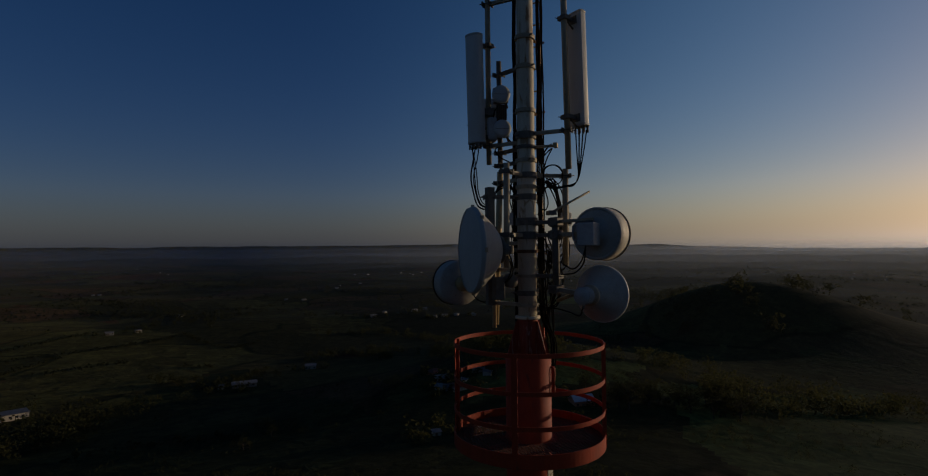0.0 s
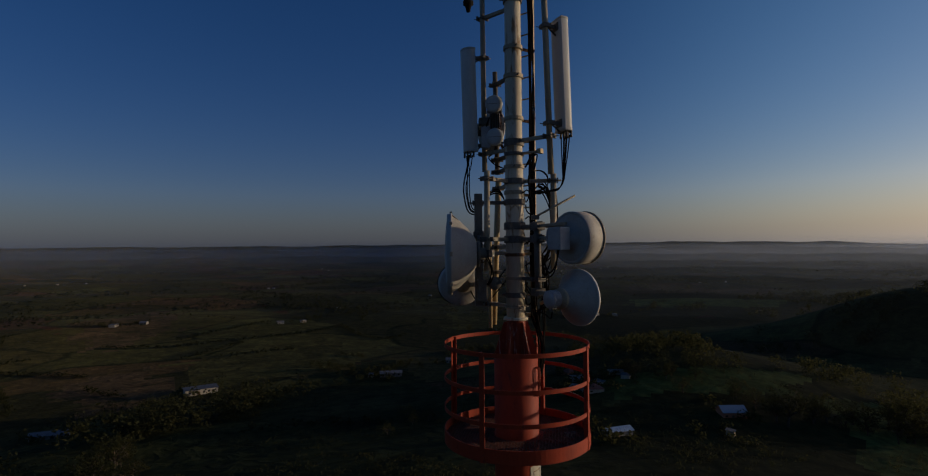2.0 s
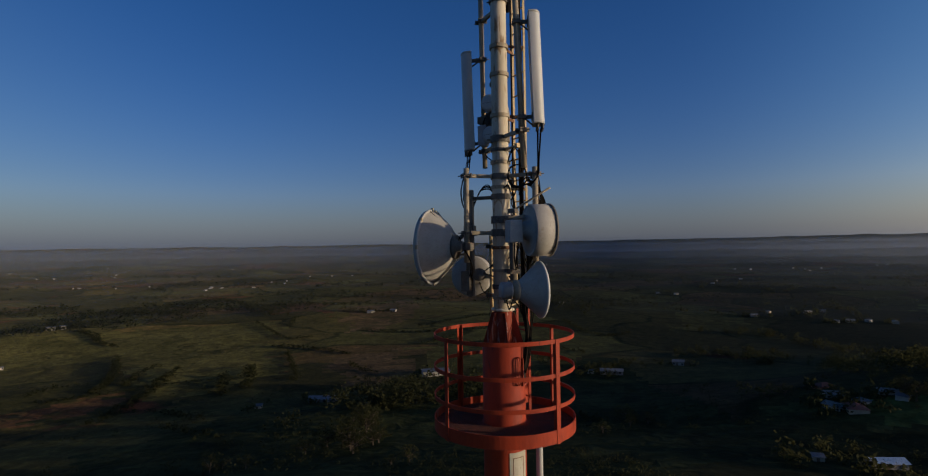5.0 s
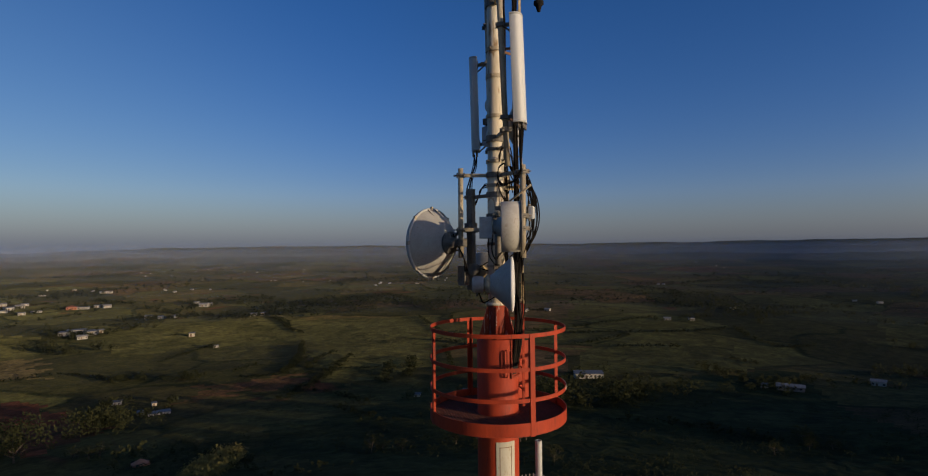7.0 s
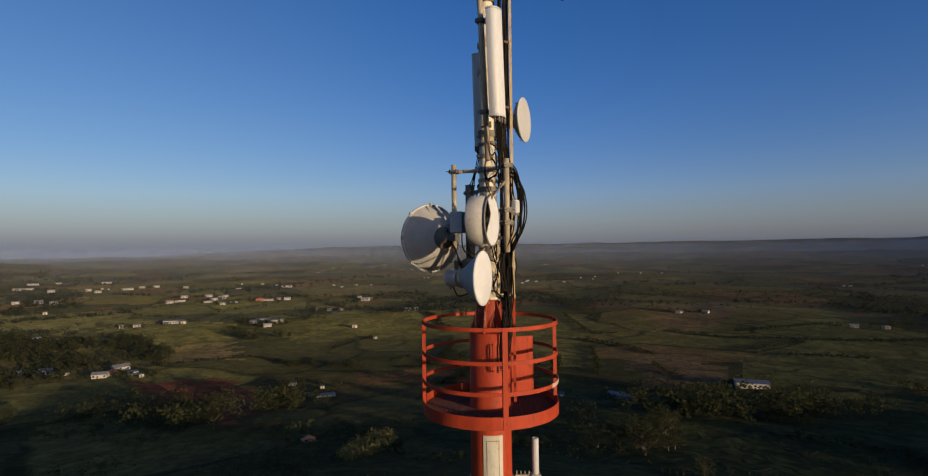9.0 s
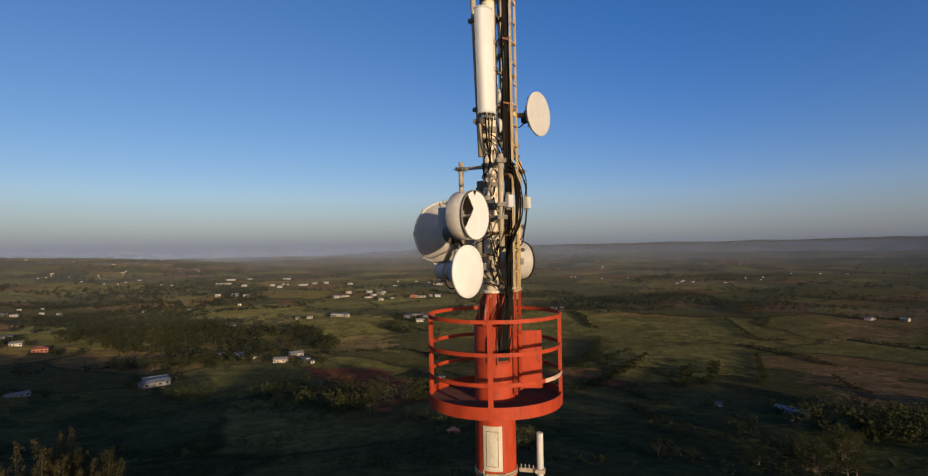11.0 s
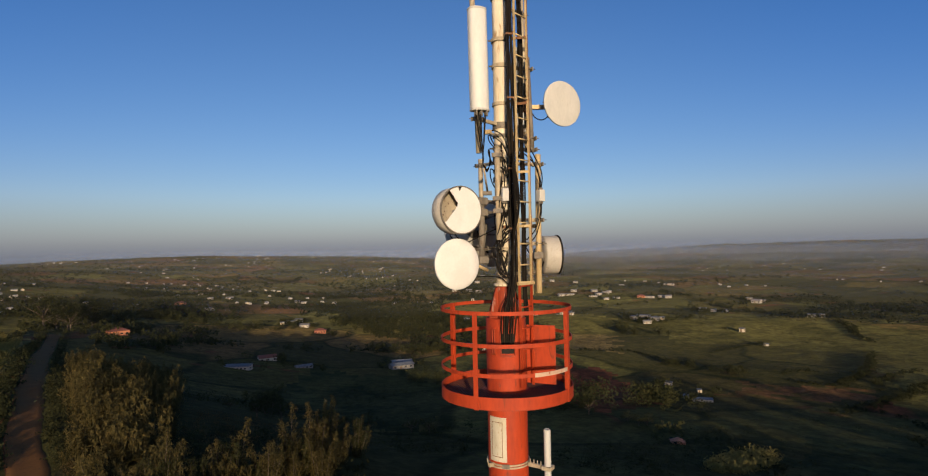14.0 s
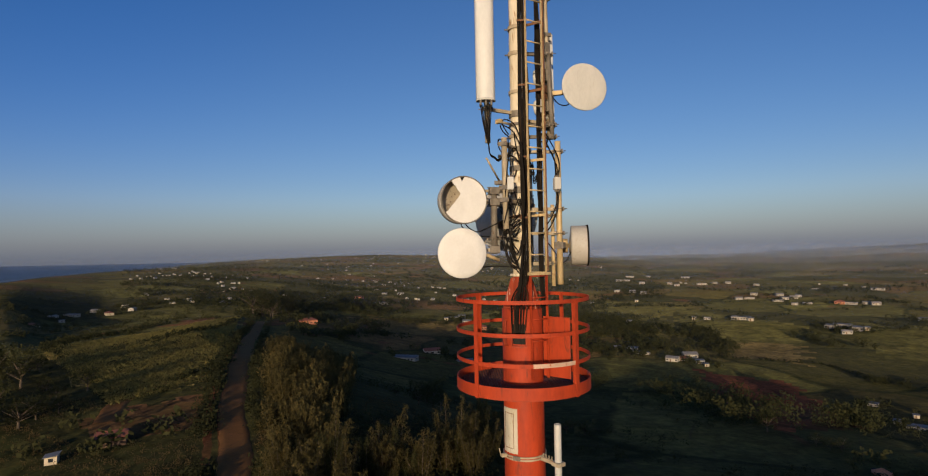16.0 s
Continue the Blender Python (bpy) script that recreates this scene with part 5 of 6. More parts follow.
def land_sheet():
    """The ground out to the horizon; the faces of a field take its soil."""
    radii, r = [], 3.0
    while r < 4880:
        radii.append(r)
        r *= 1.06 if r < 60 else 1.018 if r < 500 else 1.024
    radii.append(4890)
    N = 600
    verts = [(0, 0, ground_z(0.01, 0.01))]
    for q in radii:
        for i in range(N):
            a = 2 * math.pi * i / N
            x, y = q * math.cos(a), q * math.sin(a)
            verts.append((x, y, ground_z(x, y)))
    faces = [(0, 1 + i, 1 + (i + 1) % N) for i in range(N)]
    for k in range(len(radii) - 1):
        for i in range(N):
            j = (i + 1) % N
            faces.append((1 + k * N + i, 1 + (k + 1) * N + i, 1 + (k + 1) * N + j, 1 + k * N + j))
    me = bpy.data.meshes.new("ground")
    me.from_pydata(verts, [], faces)
    me.polygons.foreach_set("use_smooth", [True] * len(me.polygons))
    soils = [LAND]
    mid = np.empty(len(faces) * 3)
    me.polygons.foreach_get("center", mid)
    mid = mid.reshape(-1, 3)
    x, y = mid[:, 0], mid[:, 1]
    wide = np.minimum(5.0, 0.6 + 0.011 * np.hypot(x, y))       # ragged borders
    k = wide * (np.sin(x * 0.21 + y * 0.13) + 0.6 * np.sin(x * 0.47 - y * 0.39))
    x, y = x + k, y + 0.8 * k
    index = np.zeros(len(faces), dtype=np.int32)
    for soil, *c in FIELDS_WEST + FIELDS_NORTH + FIELDS_SOUTH:
        side = [(bx - ax) * (y - ay) - (by - ay) * (x - ax) for (ax, ay), (bx, by) in zip(c, c[1:] + c[:1])]
        inside = np.all([q > 0 for q in side], axis=0) | np.all([q < 0 for q in side], axis=0)
        if soil not in soils:
            soils.append(soil)
        index[inside] = soils.index(soil)
    for soil in soils:
        me.materials.append(soil)
    me.polygons.foreach_set("material_index", index)
    return tagged(new("ground", me), "green and brown farmland falling into a valley", "ground", "", "structure")


land_sheet()


def ring_sheet(name, a0, a1, r0, r1, z, n, rows, mat, label, wide=0):
    """A flat sheet over a sector; yaw in degrees to the left of +y."""
    bm = B()
    g = []
    for k in range(rows + 1):
        row = []
        for i in range(n + 1):
            yaw = a0 + (a1 - a0) * i / n
            r = r0(yaw) + wide * k if wide else r0(yaw) * (r1 / r0(yaw)) ** (k / rows)
            row.append(bm.verts.new((-r * math.sin(radians(yaw)), r * math.cos(radians(yaw)), z)))
        g.append(row)
    for p, q in zip(g, g[1:]):
        for i in range(n):
            bm.faces.new((p[i], p[i + 1], q[i + 1], q[i]))
    ob = part(name, bm, mat, None)
    return tagged(ob, label, name, "", "structure")


ring_sheet("water", 147.4, 215, lambda yaw: ramp(yaw, COAST) - 15, 4890, 9.0, 90, 12, WATER, "dark blue sea beyond the coast")
for k, (gap, wide) in enumerate(((26, 9), (62, 5))):
    ring_sheet("water_surf", 149, 186, lambda yaw: ramp(yaw, COAST) + gap + 9 * math.sin(yaw * 2.3 + k), 1.0, 9.15, 160, 1, SURF, "white line of breaking surf", wide)

# aerial haze put into the colour of added rings, denser farther out
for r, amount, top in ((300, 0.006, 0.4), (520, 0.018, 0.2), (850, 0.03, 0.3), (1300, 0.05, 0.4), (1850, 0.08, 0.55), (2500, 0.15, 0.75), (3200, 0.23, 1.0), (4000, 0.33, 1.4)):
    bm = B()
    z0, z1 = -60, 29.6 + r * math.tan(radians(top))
    a = [bm.verts.new((r * math.cos(radians(d)), r * math.sin(radians(d)), z0)) for d in range(0, 360, 4)]
    b = [bm.verts.new((r * math.cos(radians(d)), r * math.sin(radians(d)), z1)) for d in range(0, 360, 4)]
    for k in range(90):
        f = bm.faces.new((a[k], a[(k + 1) % 90], b[(k + 1) % 90], b[k]))
        f.smooth = True
    tagged(part("backdrop_haze", bm, haze_material("mist", amount, 29.6 - r * 0.006, z1, r), None), "mostly clear shell tinted with the pale haze of distance", "mist", "", "structure")


def road_strip(name, line, width, mat, label, lift=0.0):
    pts = glide([V(x, y, 0) for x, y in line], 10)
    bm = B()
    rows = []
    for i, p in enumerate(pts):
        d = (pts[min(i + 1, len(pts) - 1)] - pts[max(i - 1, 0)]).normalized()
        s = V(-d.y, d.x, 0)
        w = width * (1 + 0.03 * math.sin(i * 0.23) + 0.03 * math.sin(i * 0.61) + 0.04 * math.sin(i * 1.7))
        rows.append([bm.verts.new(at_ground(p.x + s.x * w * k, p.y + s.y * w * k, u + lift)) for k, u in ((-0.66, -0.3), (-0.5, 0.05), (-0.28, 0.12), (-0.2, 0.07), (0.0, 0.13), (0.2, 0.07), (0.28, 0.12), (0.5, 0.05), (0.66, -0.3))])
    for p, q in zip(rows, rows[1:]):
        for k in range(8):
            f = bm.faces.new((p[k], p[k + 1], q[k + 1], q[k]))
            f.smooth = True
    return tagged(part(name, bm, mat, None), label, "road", "", "structure")


RIDGE_ROAD = [(3, -16), (-14, -34), (-28, -51), (-38, -64), (-44, -73), (-52, -86), (-63, -101), (-75, -118), (-89, -136), (-112, -168), (-141, -205), (-166, -238), (-190, -268)]
road_strip("road", RIDGE_ROAD, 4.2, DIRT, "reddish dirt road along the ridge")
road_strip("road_verge", [(x + 1.0, y - 0.7) for x, y in RIDGE_ROAD], 8.4, RED_SOIL, "bare red soil along the road", -0.09)
road_strip("road_side", [(-78, -122), (-66, -116), (-54, -113), (-44, -108), (-36, -97)], 3.2, DIRT, "dirt track leaving the road")


# ---- houses ----
def house(w, d, h, roof, wall_mat, roof_mat, label, windows=3):
    t = new("house")
    tagged(t, label, "house", "houses of the valley")
    part("wall", slab(B(), (0, 0, h / 2 - 0.75), (w, d, h + 1.5)), wall_mat, t)
    bm = B()
    o = 0.4
    if roof in ("gable", "barn"):
        rise = d * (0.24 if roof == "gable" else 0.36)
        for s in (-1, 1):
            flat(bm, [(-w / 2 - o, s * (d / 2 + o), h - 0.1), (w / 2 + o, s * (d / 2 + o), h - 0.1), (w / 2 + o, 0, h + rise), (-w / 2 - o, 0, h + rise)], 0.12)
        for s in (-1, 1):
            part("gable", flat(B(), [(s * w / 2, -d / 2, h), (s * w / 2, d / 2, h), (s * w / 2, 0, h + rise - 0.1)], 0.1), wall_mat, t)
    elif roof == "hip":
        rise = d * 0.28
        base = [bm.verts.new(p) for p in ((-w / 2 - o, -d / 2 - o, h), (w / 2 + o, -d / 2 - o, h), (w / 2 + o, d / 2 + o, h), (-w / 2 - o, d / 2 + o, h))]
        r0, r1 = bm.verts.new((-w / 2 + d / 2, 0, h + rise)), bm.verts.new((w / 2 - d / 2, 0, h + rise))
        for f in ((base[0], base[1], r1, r0), (base[1], base[2], r1), (base[2], base[3], r0, r1), (base[3], base[0], r0), tuple(base[::-1])):
            bm.faces.new(f)
    elif roof == "cone":
        rod(bm, (0, 0, h - 0.1), (0, 0, h + w * 0.36), w * 0.62, 0.05, 18)
    else:
        flat(bm, [(-w / 2 - o, -d / 2 - o, h + 0.05), (w / 2 + o, -d / 2 - o, h + 0.05), (w / 2 + o, d / 2 + o, h + 0.55), (-w / 2 - o, d / 2 + o, h + 0.55)], 0.1)
        part("parapet", slab(B(), (0, d / 2 - 0.08, h + 0.2), (w, 0.12, 0.5)), wall_mat, t)
    part("roof", bm, roof_mat, t)
    part("door", slab(B(), (-w * 0.1, -d / 2 - 0.02, 1.0), (0.95, 0.08, 2.05)), DOOR_WOOD, t)
    for k in range(windows):
        x = -w * 0.36 + w * 0.72 * k / max(1, windows - 1)
        if abs(x + w * 0.1) < 0.9:
            continue
        for s in (-1, 1):
            win = part("window", slab(B(), (x, s * (d / 2 + 0.015), 1.55), (1.1, 0.07, 1.0)), GLASS_DARK, t)
            part("sill", slab(B(), (x, s * (d / 2 + 0.05), 1.0), (1.3, 0.16, 0.1)), wall_mat, win)
    win = part("window", slab(B(), (w / 2 + 0.015, 0, 1.55), (0.07, 1.0, 1.0)), GLASS_DARK, t)
    part("sill", slab(B(), (w / 2 + 0.05, 0, 1.0), (0.16, 1.2, 0.1)), wall_mat, win)
    return t


KINDS = {
    "white": house(8.0, 6.0, 2.9, "gable", WALL_WHITE, ROOF_GREY, "small white house with a grey gabled roof"),
    "brick_gable": house(9.5, 6.5, 2.9, "gable", WALL_WHITE, ROOF_RED, "white house with a dark red gabled roof"),
    "plain": house(6.5, 5.0, 3.0, "lean", WALL_WHITE, ROOF_TIN, "small white flat-topped house with a tin roof"),
    "long": house(15.0, 6.5, 3.0, "lean", WALL_WHITE, ROOF_TIN, "long low white building with a tin roof", 6),
    "hip": house(10.0, 7.5, 3.0, "hip", WALL_CREAM, ROOF_RED, "cream house with a red hipped roof", 4),
    "brick": house(9.0, 7.0, 3.0, "hip", WALL_BRICK, ROOF_RED, "orange-walled house with a red roof", 4),
    "barn": house(11.0, 8.0, 3.4, "barn", WALL_BRICK, ROOF_SKY, "brown-walled barn with a blue-grey tin roof", 2),
    "shed": house(12.0, 5.0, 2.6, "gable", ROOF_GREY, ROOF_TIN, "grey shed with a blue-grey tin roof", 4),
    "glint": house(9.0, 4.5, 2.2, "gable", ROOF_GREY, ROOF_BRIGHT, "low shed with a bright bare-metal roof", 2),
    "hut": house(3.0, 2.6, 2.4, "lean", WALL_CREAM, ROOF_TIN, "tiny cream hut with a tin roof", 1),
    "red_shed": house(5.5, 4.5, 2.2, "gable", WALL_SHED, ROOF_RED, "low dark shed with a dull red roof", 1),
    "rondavel": house(4.2, 4.2, 1.6, "cone", WALL_BRICK, WALL_BRICK, "small round hut with a red conical roof", 1),
}
HOMESTEADS = [("long", -536, -68, 83, 1.0), ("plain", -532, -95, 87, 0.78), ("hut", -531, -106, 96, 1.15), ("hut", -528, -59, 79, 1.15), ("plain", -510, -2, 69, 1.03), ("long", -520, 6, 84, 0.84), ("plain", -504, 14, 109, 1.15), ("white", -488, 8, 104, 0.81), ("hut", -509, 21, 101, 1.15), ("hut", -444, 74, 67, 1.15), ("plain", -389, 79, 80, 0.47), ("plain", -482, -150, 96, 0.68), ("plain", -337, -103, 91, 0.84), ("long", -328, -94, 86, 0.51), ("white", -307, -72, 89, 0.79), ("brick_gable", -311, -69, 124, 0.67), ("white", -325, -67, 118, 0.92), ("plain", -306, -58, 116, 0.64), ("hut", -297, -53, 115, 0.67), ("plain", -246, 13, 72, 0.47)]
FARMYARDS = [("hut", -216, 18, 76, 0.66), ("long", -211, 23, 90, 0.45), ("hut", -232, 24, 96, 0.53), ("shed", -341, -116, 126, 0.66), ("rondavel", -138, 10, 105, 0.7), ("white", -655, 123, 59, 1.09), ("plain", -691, 122, 85, 0.94), ("plain", -667, 131, 87, 0.91), ("white", -576, 82, 82, 0.72), ("plain", -585, 62, 68, 0.99), ("plain", -578, 71, 82, 0.78), ("plain", -530, 142, 54, 0.92), ("hut", -528, 149, 96, 1.15)]
HILL_VILLAGE = [("white", -719, -94, 116, 0.98), ("long", -729, -84, 99, 0.74), ("plain", -785, -85, 86, 1.15), ("white", -797, -58, 115, 1.07), ("long", -702, -52, 98, 0.71), ("plain", -718, -47, 113, 1.15), ("white", -735, -39, 110, 0.99), ("plain", -772, -36, 93, 1.01), ("long", -694, -24, 88, 0.6), ("plain", -680, -35, 98, 0.91), ("brick", -709, 5, 86, 1.02), ("long", -708, 14, 72, 0.82), ("plain", -716, 28, 78, 0.95), ("white", -708, 36, 103, 0.96)]
FAR_VILLAGE = [("white", -1040, -344, 85, 1.15), ("long", -1056, -335, 85, 0.95), ("long", -1205, -374, 114, 1.11), ("long", -1404, -393, 95, 1.15), ("white", -971, -280, 108, 1.08), ("plain", -966, -232, 102, 1.15), ("white", -931, -212, 95, 1.01), ("long", -1007, -189, 125, 1.02), ("plain", -1046, -175, 84, 1.15), ("white", -1060, -156, 94, 1.12), ("long", -1355, -291, 87, 1.15), ("plain", -787, -263, 115, 1.1), ("white", -778, -237, 96, 1.09), ("plain", -765, -219, 99, 1.15), ("hut", -660, -197, 119, 1.15), ("plain", -1029, -108, 87, 1.15), ("long", -1036, 54, 90, 1.15)]
SOUTH = [("white", -376, -421, 158, 0.7), ("plain", -364, -468, 122, 0.85), ("brick", -415, -414, 113, 0.92), ("long", -404, -372, 119, 0.84), ("brick", -224, -269, 153, 1.15), ("hut", -373, -271, 132, 0.99), ("long", -388, -274, 112, 0.61), ("plain", -399, -273, 116, 0.96), ("white", -376, -252, 108, 0.86), ("brick", -360, -228, 120, 0.93), ("long", -197, -168, 108, 0.76), ("brick_gable", -232, -179, 138, 0.88), ("shed", -228, -155, 144, 0.67), ("shed", -250, -113, 137, 0.97), ("white", -573, -393, 136, 0.75), ("plain", -571, -382, 147, 0.91), ("plain", -503, -458, 108, 0.85), ("white", -523, -449, 120, 0.89)]
COASTAL = [("white", -144, -423, 20), ("long", -157, -428, 110), ("plain", -143, -406, 70), ("hip", -112, -361, 20), ("white", -176, -440, 100), ("white", -195, -426, 40), ("plain", -205, -459, 10), ("white", -254, -527, 80), ("plain", -258, -462, 30), ("white", -288, -447, 120), ("plain", -268, -531, 60), ("hip", -175, -416, 75)]
NORTH = [("barn", 29, 141, 15, 0.52), ("hut", 26, 126, 70, 0.58), ("glint", 2, 119, 35, 0.66), ("hut", -8, 116, 20, 0.58), ("white", -9, 165, 20, 0.54), ("hip", -4, 154, 110, 0.55), ("plain", -3, 159, 60, 0.53), ("white", 2, 168, 10, 0.51), ("plain", 5, 164, 80, 0.51), ("white", -8, 155, 150, 0.55), ("brick", -12, 176, 45, 0.54), ("shed", -95, 226, 25, 0.79), ("hut", -103, 222, 0, 0.69), ("long", -158, 181, 50, 0.8), ("plain", -80, 271, 15, 0.79), ("hut", -174, 104, 40, 0.7), ("shed", -160, 121, 35, 0.8)]
FAR_NORTH = [("white", -23, 503, 20), ("plain", -12, 512, 60), ("white", 4, 513, 100), ("plain", -45, 556, 10), ("white", -54, 539, 40), ("plain", -82, 529, 70), ("white", -88, 501, 30), ("plain", -31, 496, 80), ("long", -376, 343, 120), ("white", -365, 361, 20), ("plain", -244, 400, 50), ("white", -256, 386, 30), ("plain", -279, 528, 70), ("plain", -240, 719, 10), ("white", -216, 718, 60)]
used = set()
YARDS = []
NEAR_ROAD = [("hut", -25, -86, 60, 0.55), ("red_shed", -33, -87, 150, 0.7), ("shed", -262, -118, 120, 0.85)]
for name, x, y, yaw, *size in HOMESTEADS + FARMYARDS + HILL_VILLAGE + FAR_VILLAGE + SOUTH + NEAR_ROAD + COASTAL + NORTH + FAR_NORTH:
    low = min(ground_z(x + a, y + b) for a in (-4, 0, 4) for b in (-4, 0, 4))
    m = pose(x, y, low + 0.25, 0, 0, yaw)
    if name in used:
        t = copy_thing(KINDS[name], m)
    else:
        KINDS[name].matrix_basis = m
        used.add(name)
        t = KINDS[name]
    f = size[0] if size else 0.7 if name in ("hut", "rondavel") else 1.0 if name == "barn" else 0.7 if name == "glint" else 0.8 if math.hypot(x, y) < 300 else 0.65
    t.scale = (f, f, 0.84 * f)
    YARDS.append((x, y, f))


# far homesteads, past counting
def far_houses():
    rg = random.Random(23)
    v, f, mats = [], [], []
    spots = []
    for k in range(48):
        yaw, r = rg.uniform(-45, 172), 950 * (2.4 ** rg.random())
        spots.append((yaw, r, rg.randint(2, 7 if yaw > 80 else 3)))
    for k in range(34):
        spots.append((rg.uniform(112, 154), rg.uniform(620, 2100), rg.randint(2, 6)))
    for k in range(5):
        spots.append((rg.uniform(143, 160), rg.uniform(450, 650), rg.randint(1, 3)))
    for yaw, r, n in spots:
        for _ in range(n):
            rr, yy = r * rg.uniform(0.94, 1.06), radians(yaw + rg.gauss(0, 1.5))
            x, y = -rr * math.sin(yy), rr * math.cos(yy)
            z = ground_z(x, y)
            if math.degrees(yy) > 147.3 and rr > ramp(math.degrees(yy), COAST) - 60:
                continue
            w, d, h, a = rg.uniform(2.2, 5.6), rg.uniform(1.9, 3.0), rg.uniform(1.0, 1.6), rg.uniform(0, 3.14)
            c, s = math.cos(a), math.sin(a)
            b0 = len(v)
            for px, py, pz in ((-w, -d, -1), (w, -d, -1), (w, d, -1), (-w, d, -1), (-w, -d, h), (w, -d, h), (w, d, h), (-w, d, h), (-w, 0, h + d * 0.35), (w, 0, h + d * 0.35)):
                v.append((x + (px * c - py * s) / 2, y + (px * s + py * c) / 2, z + pz))
            f += [tuple(b0 + i for i in q) for q in ((0, 1, 5, 4), (1, 2, 6, 9, 5), (2, 3, 7, 6), (3, 0, 4, 8, 7), (4, 5, 9, 8), (6, 7, 8, 9))]
            wm, rm = rg.choice((0, 0, 0, 3)), rg.choice((1, 1, 2))
            mats += [wm, wm, wm, wm, rm, rm]
    me = bpy.data.meshes.new("far_houses")
    me.from_pydata(v, [], f)
    for m in (WALL_WHITE, ROOF_TIN, ROOF_GREY, WALL_CREAM, WALL_BRICK):
        me.materials.append(m)
    me.polygons.foreach_set("material_index", mats)
    tagged(new("far_houses", me), "scattered far white homesteads in the valley", "houses", "", "stuff")


far_houses()


# ---- trees ----
def leaf_quads(verts, faces, at, size, n, spread, rg, tall=1.0):
    for _ in range(n):
        p = at + V(rg.gauss(0, spread), rg.gauss(0, spread), rg.gauss(0, spread * 0.8))
        a = V(rg.gauss(0, 1), rg.gauss(0, 1), rg.gauss(0, 0.8) * tall).normalized()
        b = a.orthogonal().normalized()
        b = (b * math.cos(1.7) + a.cross(b) * math.sin(rg.uniform(0, 6.28))).normalized()
        s = size * rg.uniform(0.55, 1.3)
        i = len(verts)
        verts += [p - a * s * tall, p + b * s * 0.55, p + a * s * tall, p - b * s * 0.5]
        faces.append((i, i + 1, i + 2, i + 3))


def crown_object(name, verts, faces, mat, parent):
    me = bpy.data.meshes.new(name)
    me.from_pydata([tuple(p) for p in verts], [], faces)
    me.materials.append(mat)
    ob = new(name, me)
    ob.parent = parent
    return ob


def broad_tree(seed, h, mat, label):
    """A short trunk, forking limbs and a full uneven crown of many small leaf clumps."""
    rg = random.Random(seed)
    t = tagged(new("tree"), label, "tree", "broad trees")
    bm = B()
    top = V(rg.uniform(-0.4, 0.4), rg.uniform(-0.4, 0.4), h * 0.5)
    rod(bm, (0, 0, -0.8), (top.x * 0.5, top.y * 0.5, h * 0.26), h * 0.036, h * 0.027, 8)
    rod(bm, (top.x * 0.5, top.y * 0.5, h * 0.25), top, h * 0.027, h * 0.016, 8)
    tips = []
    for i in range(11):
        a = 2.4 * i + rg.uniform(-0.4, 0.4)
        out = h * rg.uniform(0.20, 0.46)
        tip = V(math.cos(a) * out, math.sin(a) * out, h * (0.34 + 0.05 * i) * rg.uniform(0.85, 1.1))
        rod(bm, V(top.x * 0.5, top.y * 0.5, h * (0.2 + 0.02 * i)), tip, h * 0.014, h * 0.004, 5)
        tips.append(tip)
    part("trunk", bm, BARK, t)
    v, f = [], []
    for tip in tips + [V(top.x, top.y, h * 0.86), V(top.x * 0.3, top.y * 0.3, h * 0.6)]:
        puff = h * rg.uniform(0.085, 0.15)
        for _ in range(9):
            d = V(rg.gauss(0, 1), rg.gauss(0, 1), rg.gauss(0.15, 0.8)).normalized()
            leaf_quads(v, f, tip + d * puff, h * 0.027, 9, h * 0.030, rg)
    crown_object("crown", v, f, mat, t)
    return t


def plume_tree(seed, h, mat, label):
    rg = random.Random(seed)
    t = tagged(new("tree"), label, "tree", "feathery trees")
    bm = B()
    v, f = [], []
    for i in range(7):
        a = 2.4 * i + rg.uniform(-0.3, 0.3)
        foot = V(math.cos(a) * 0.3, math.sin(a) * 0.3, -0.6)
        lean = h * rg.uniform(0.04, 0.30)
        k = rg.uniform(0.5, 1.0)
        tip = V(math.cos(a) * lean, math.sin(a) * lean, h * k)
        rod(bm, foot, tip, 0.09, 0.015, 5)
        for s in range(13):
            u = 0.16 + 0.84 * s / 12
            at = foot.lerp(tip, u)
            leaf_quads(v, f, at, h * 0.0115, 28, h * 0.060 * (1.15 - 0.85 * u) + 0.06, rg, 2.4)
    part("trunk", bm, BARK, t)
    crown_object("crown", v, f, mat, t)
    return t


BROAD = [broad_tree(31, 7.5, LEAF_DARK, "dark green tree with a broad crown"), broad_tree(32, 9.0, LEAF_OLIVE, "tall olive-green tree with an uneven crown"), broad_tree(33, 6.0, LEAF_OLIVE, "olive-green tree with a rounded crown"), broad_tree(34, 8.0, LEAF_OLIVE, "olive-green tree with a spreading crown")]
PLUME = [plume_tree(41, 8.0, LEAF_DRY, "feathery upright tree, olive green"), plume_tree(42, 9.5, LEAF_DRY, "tall feathery upright tree"), plume_tree(43, 7.0, LEAF_OLIVE, "olive-green feathery upright tree")]
placed = set()


def plant(kinds, i, x, y, size, turn):
    base = kinds[i % len(kinds)]
    m = Matrix.Translation(at_ground(x, y, -0.1)) @ Euler((0, 0, radians(turn))).to_matrix().to_4x4()
    if base.name in placed:
        ob = copy_thing(base, m)
    else:
        base.matrix_basis = m
        placed.add(base.name)
        ob = base
    ob.scale = (size, size, size * (0.9 + 0.2 * math.sin(i * 1.7)))


rg = random.Random(77)
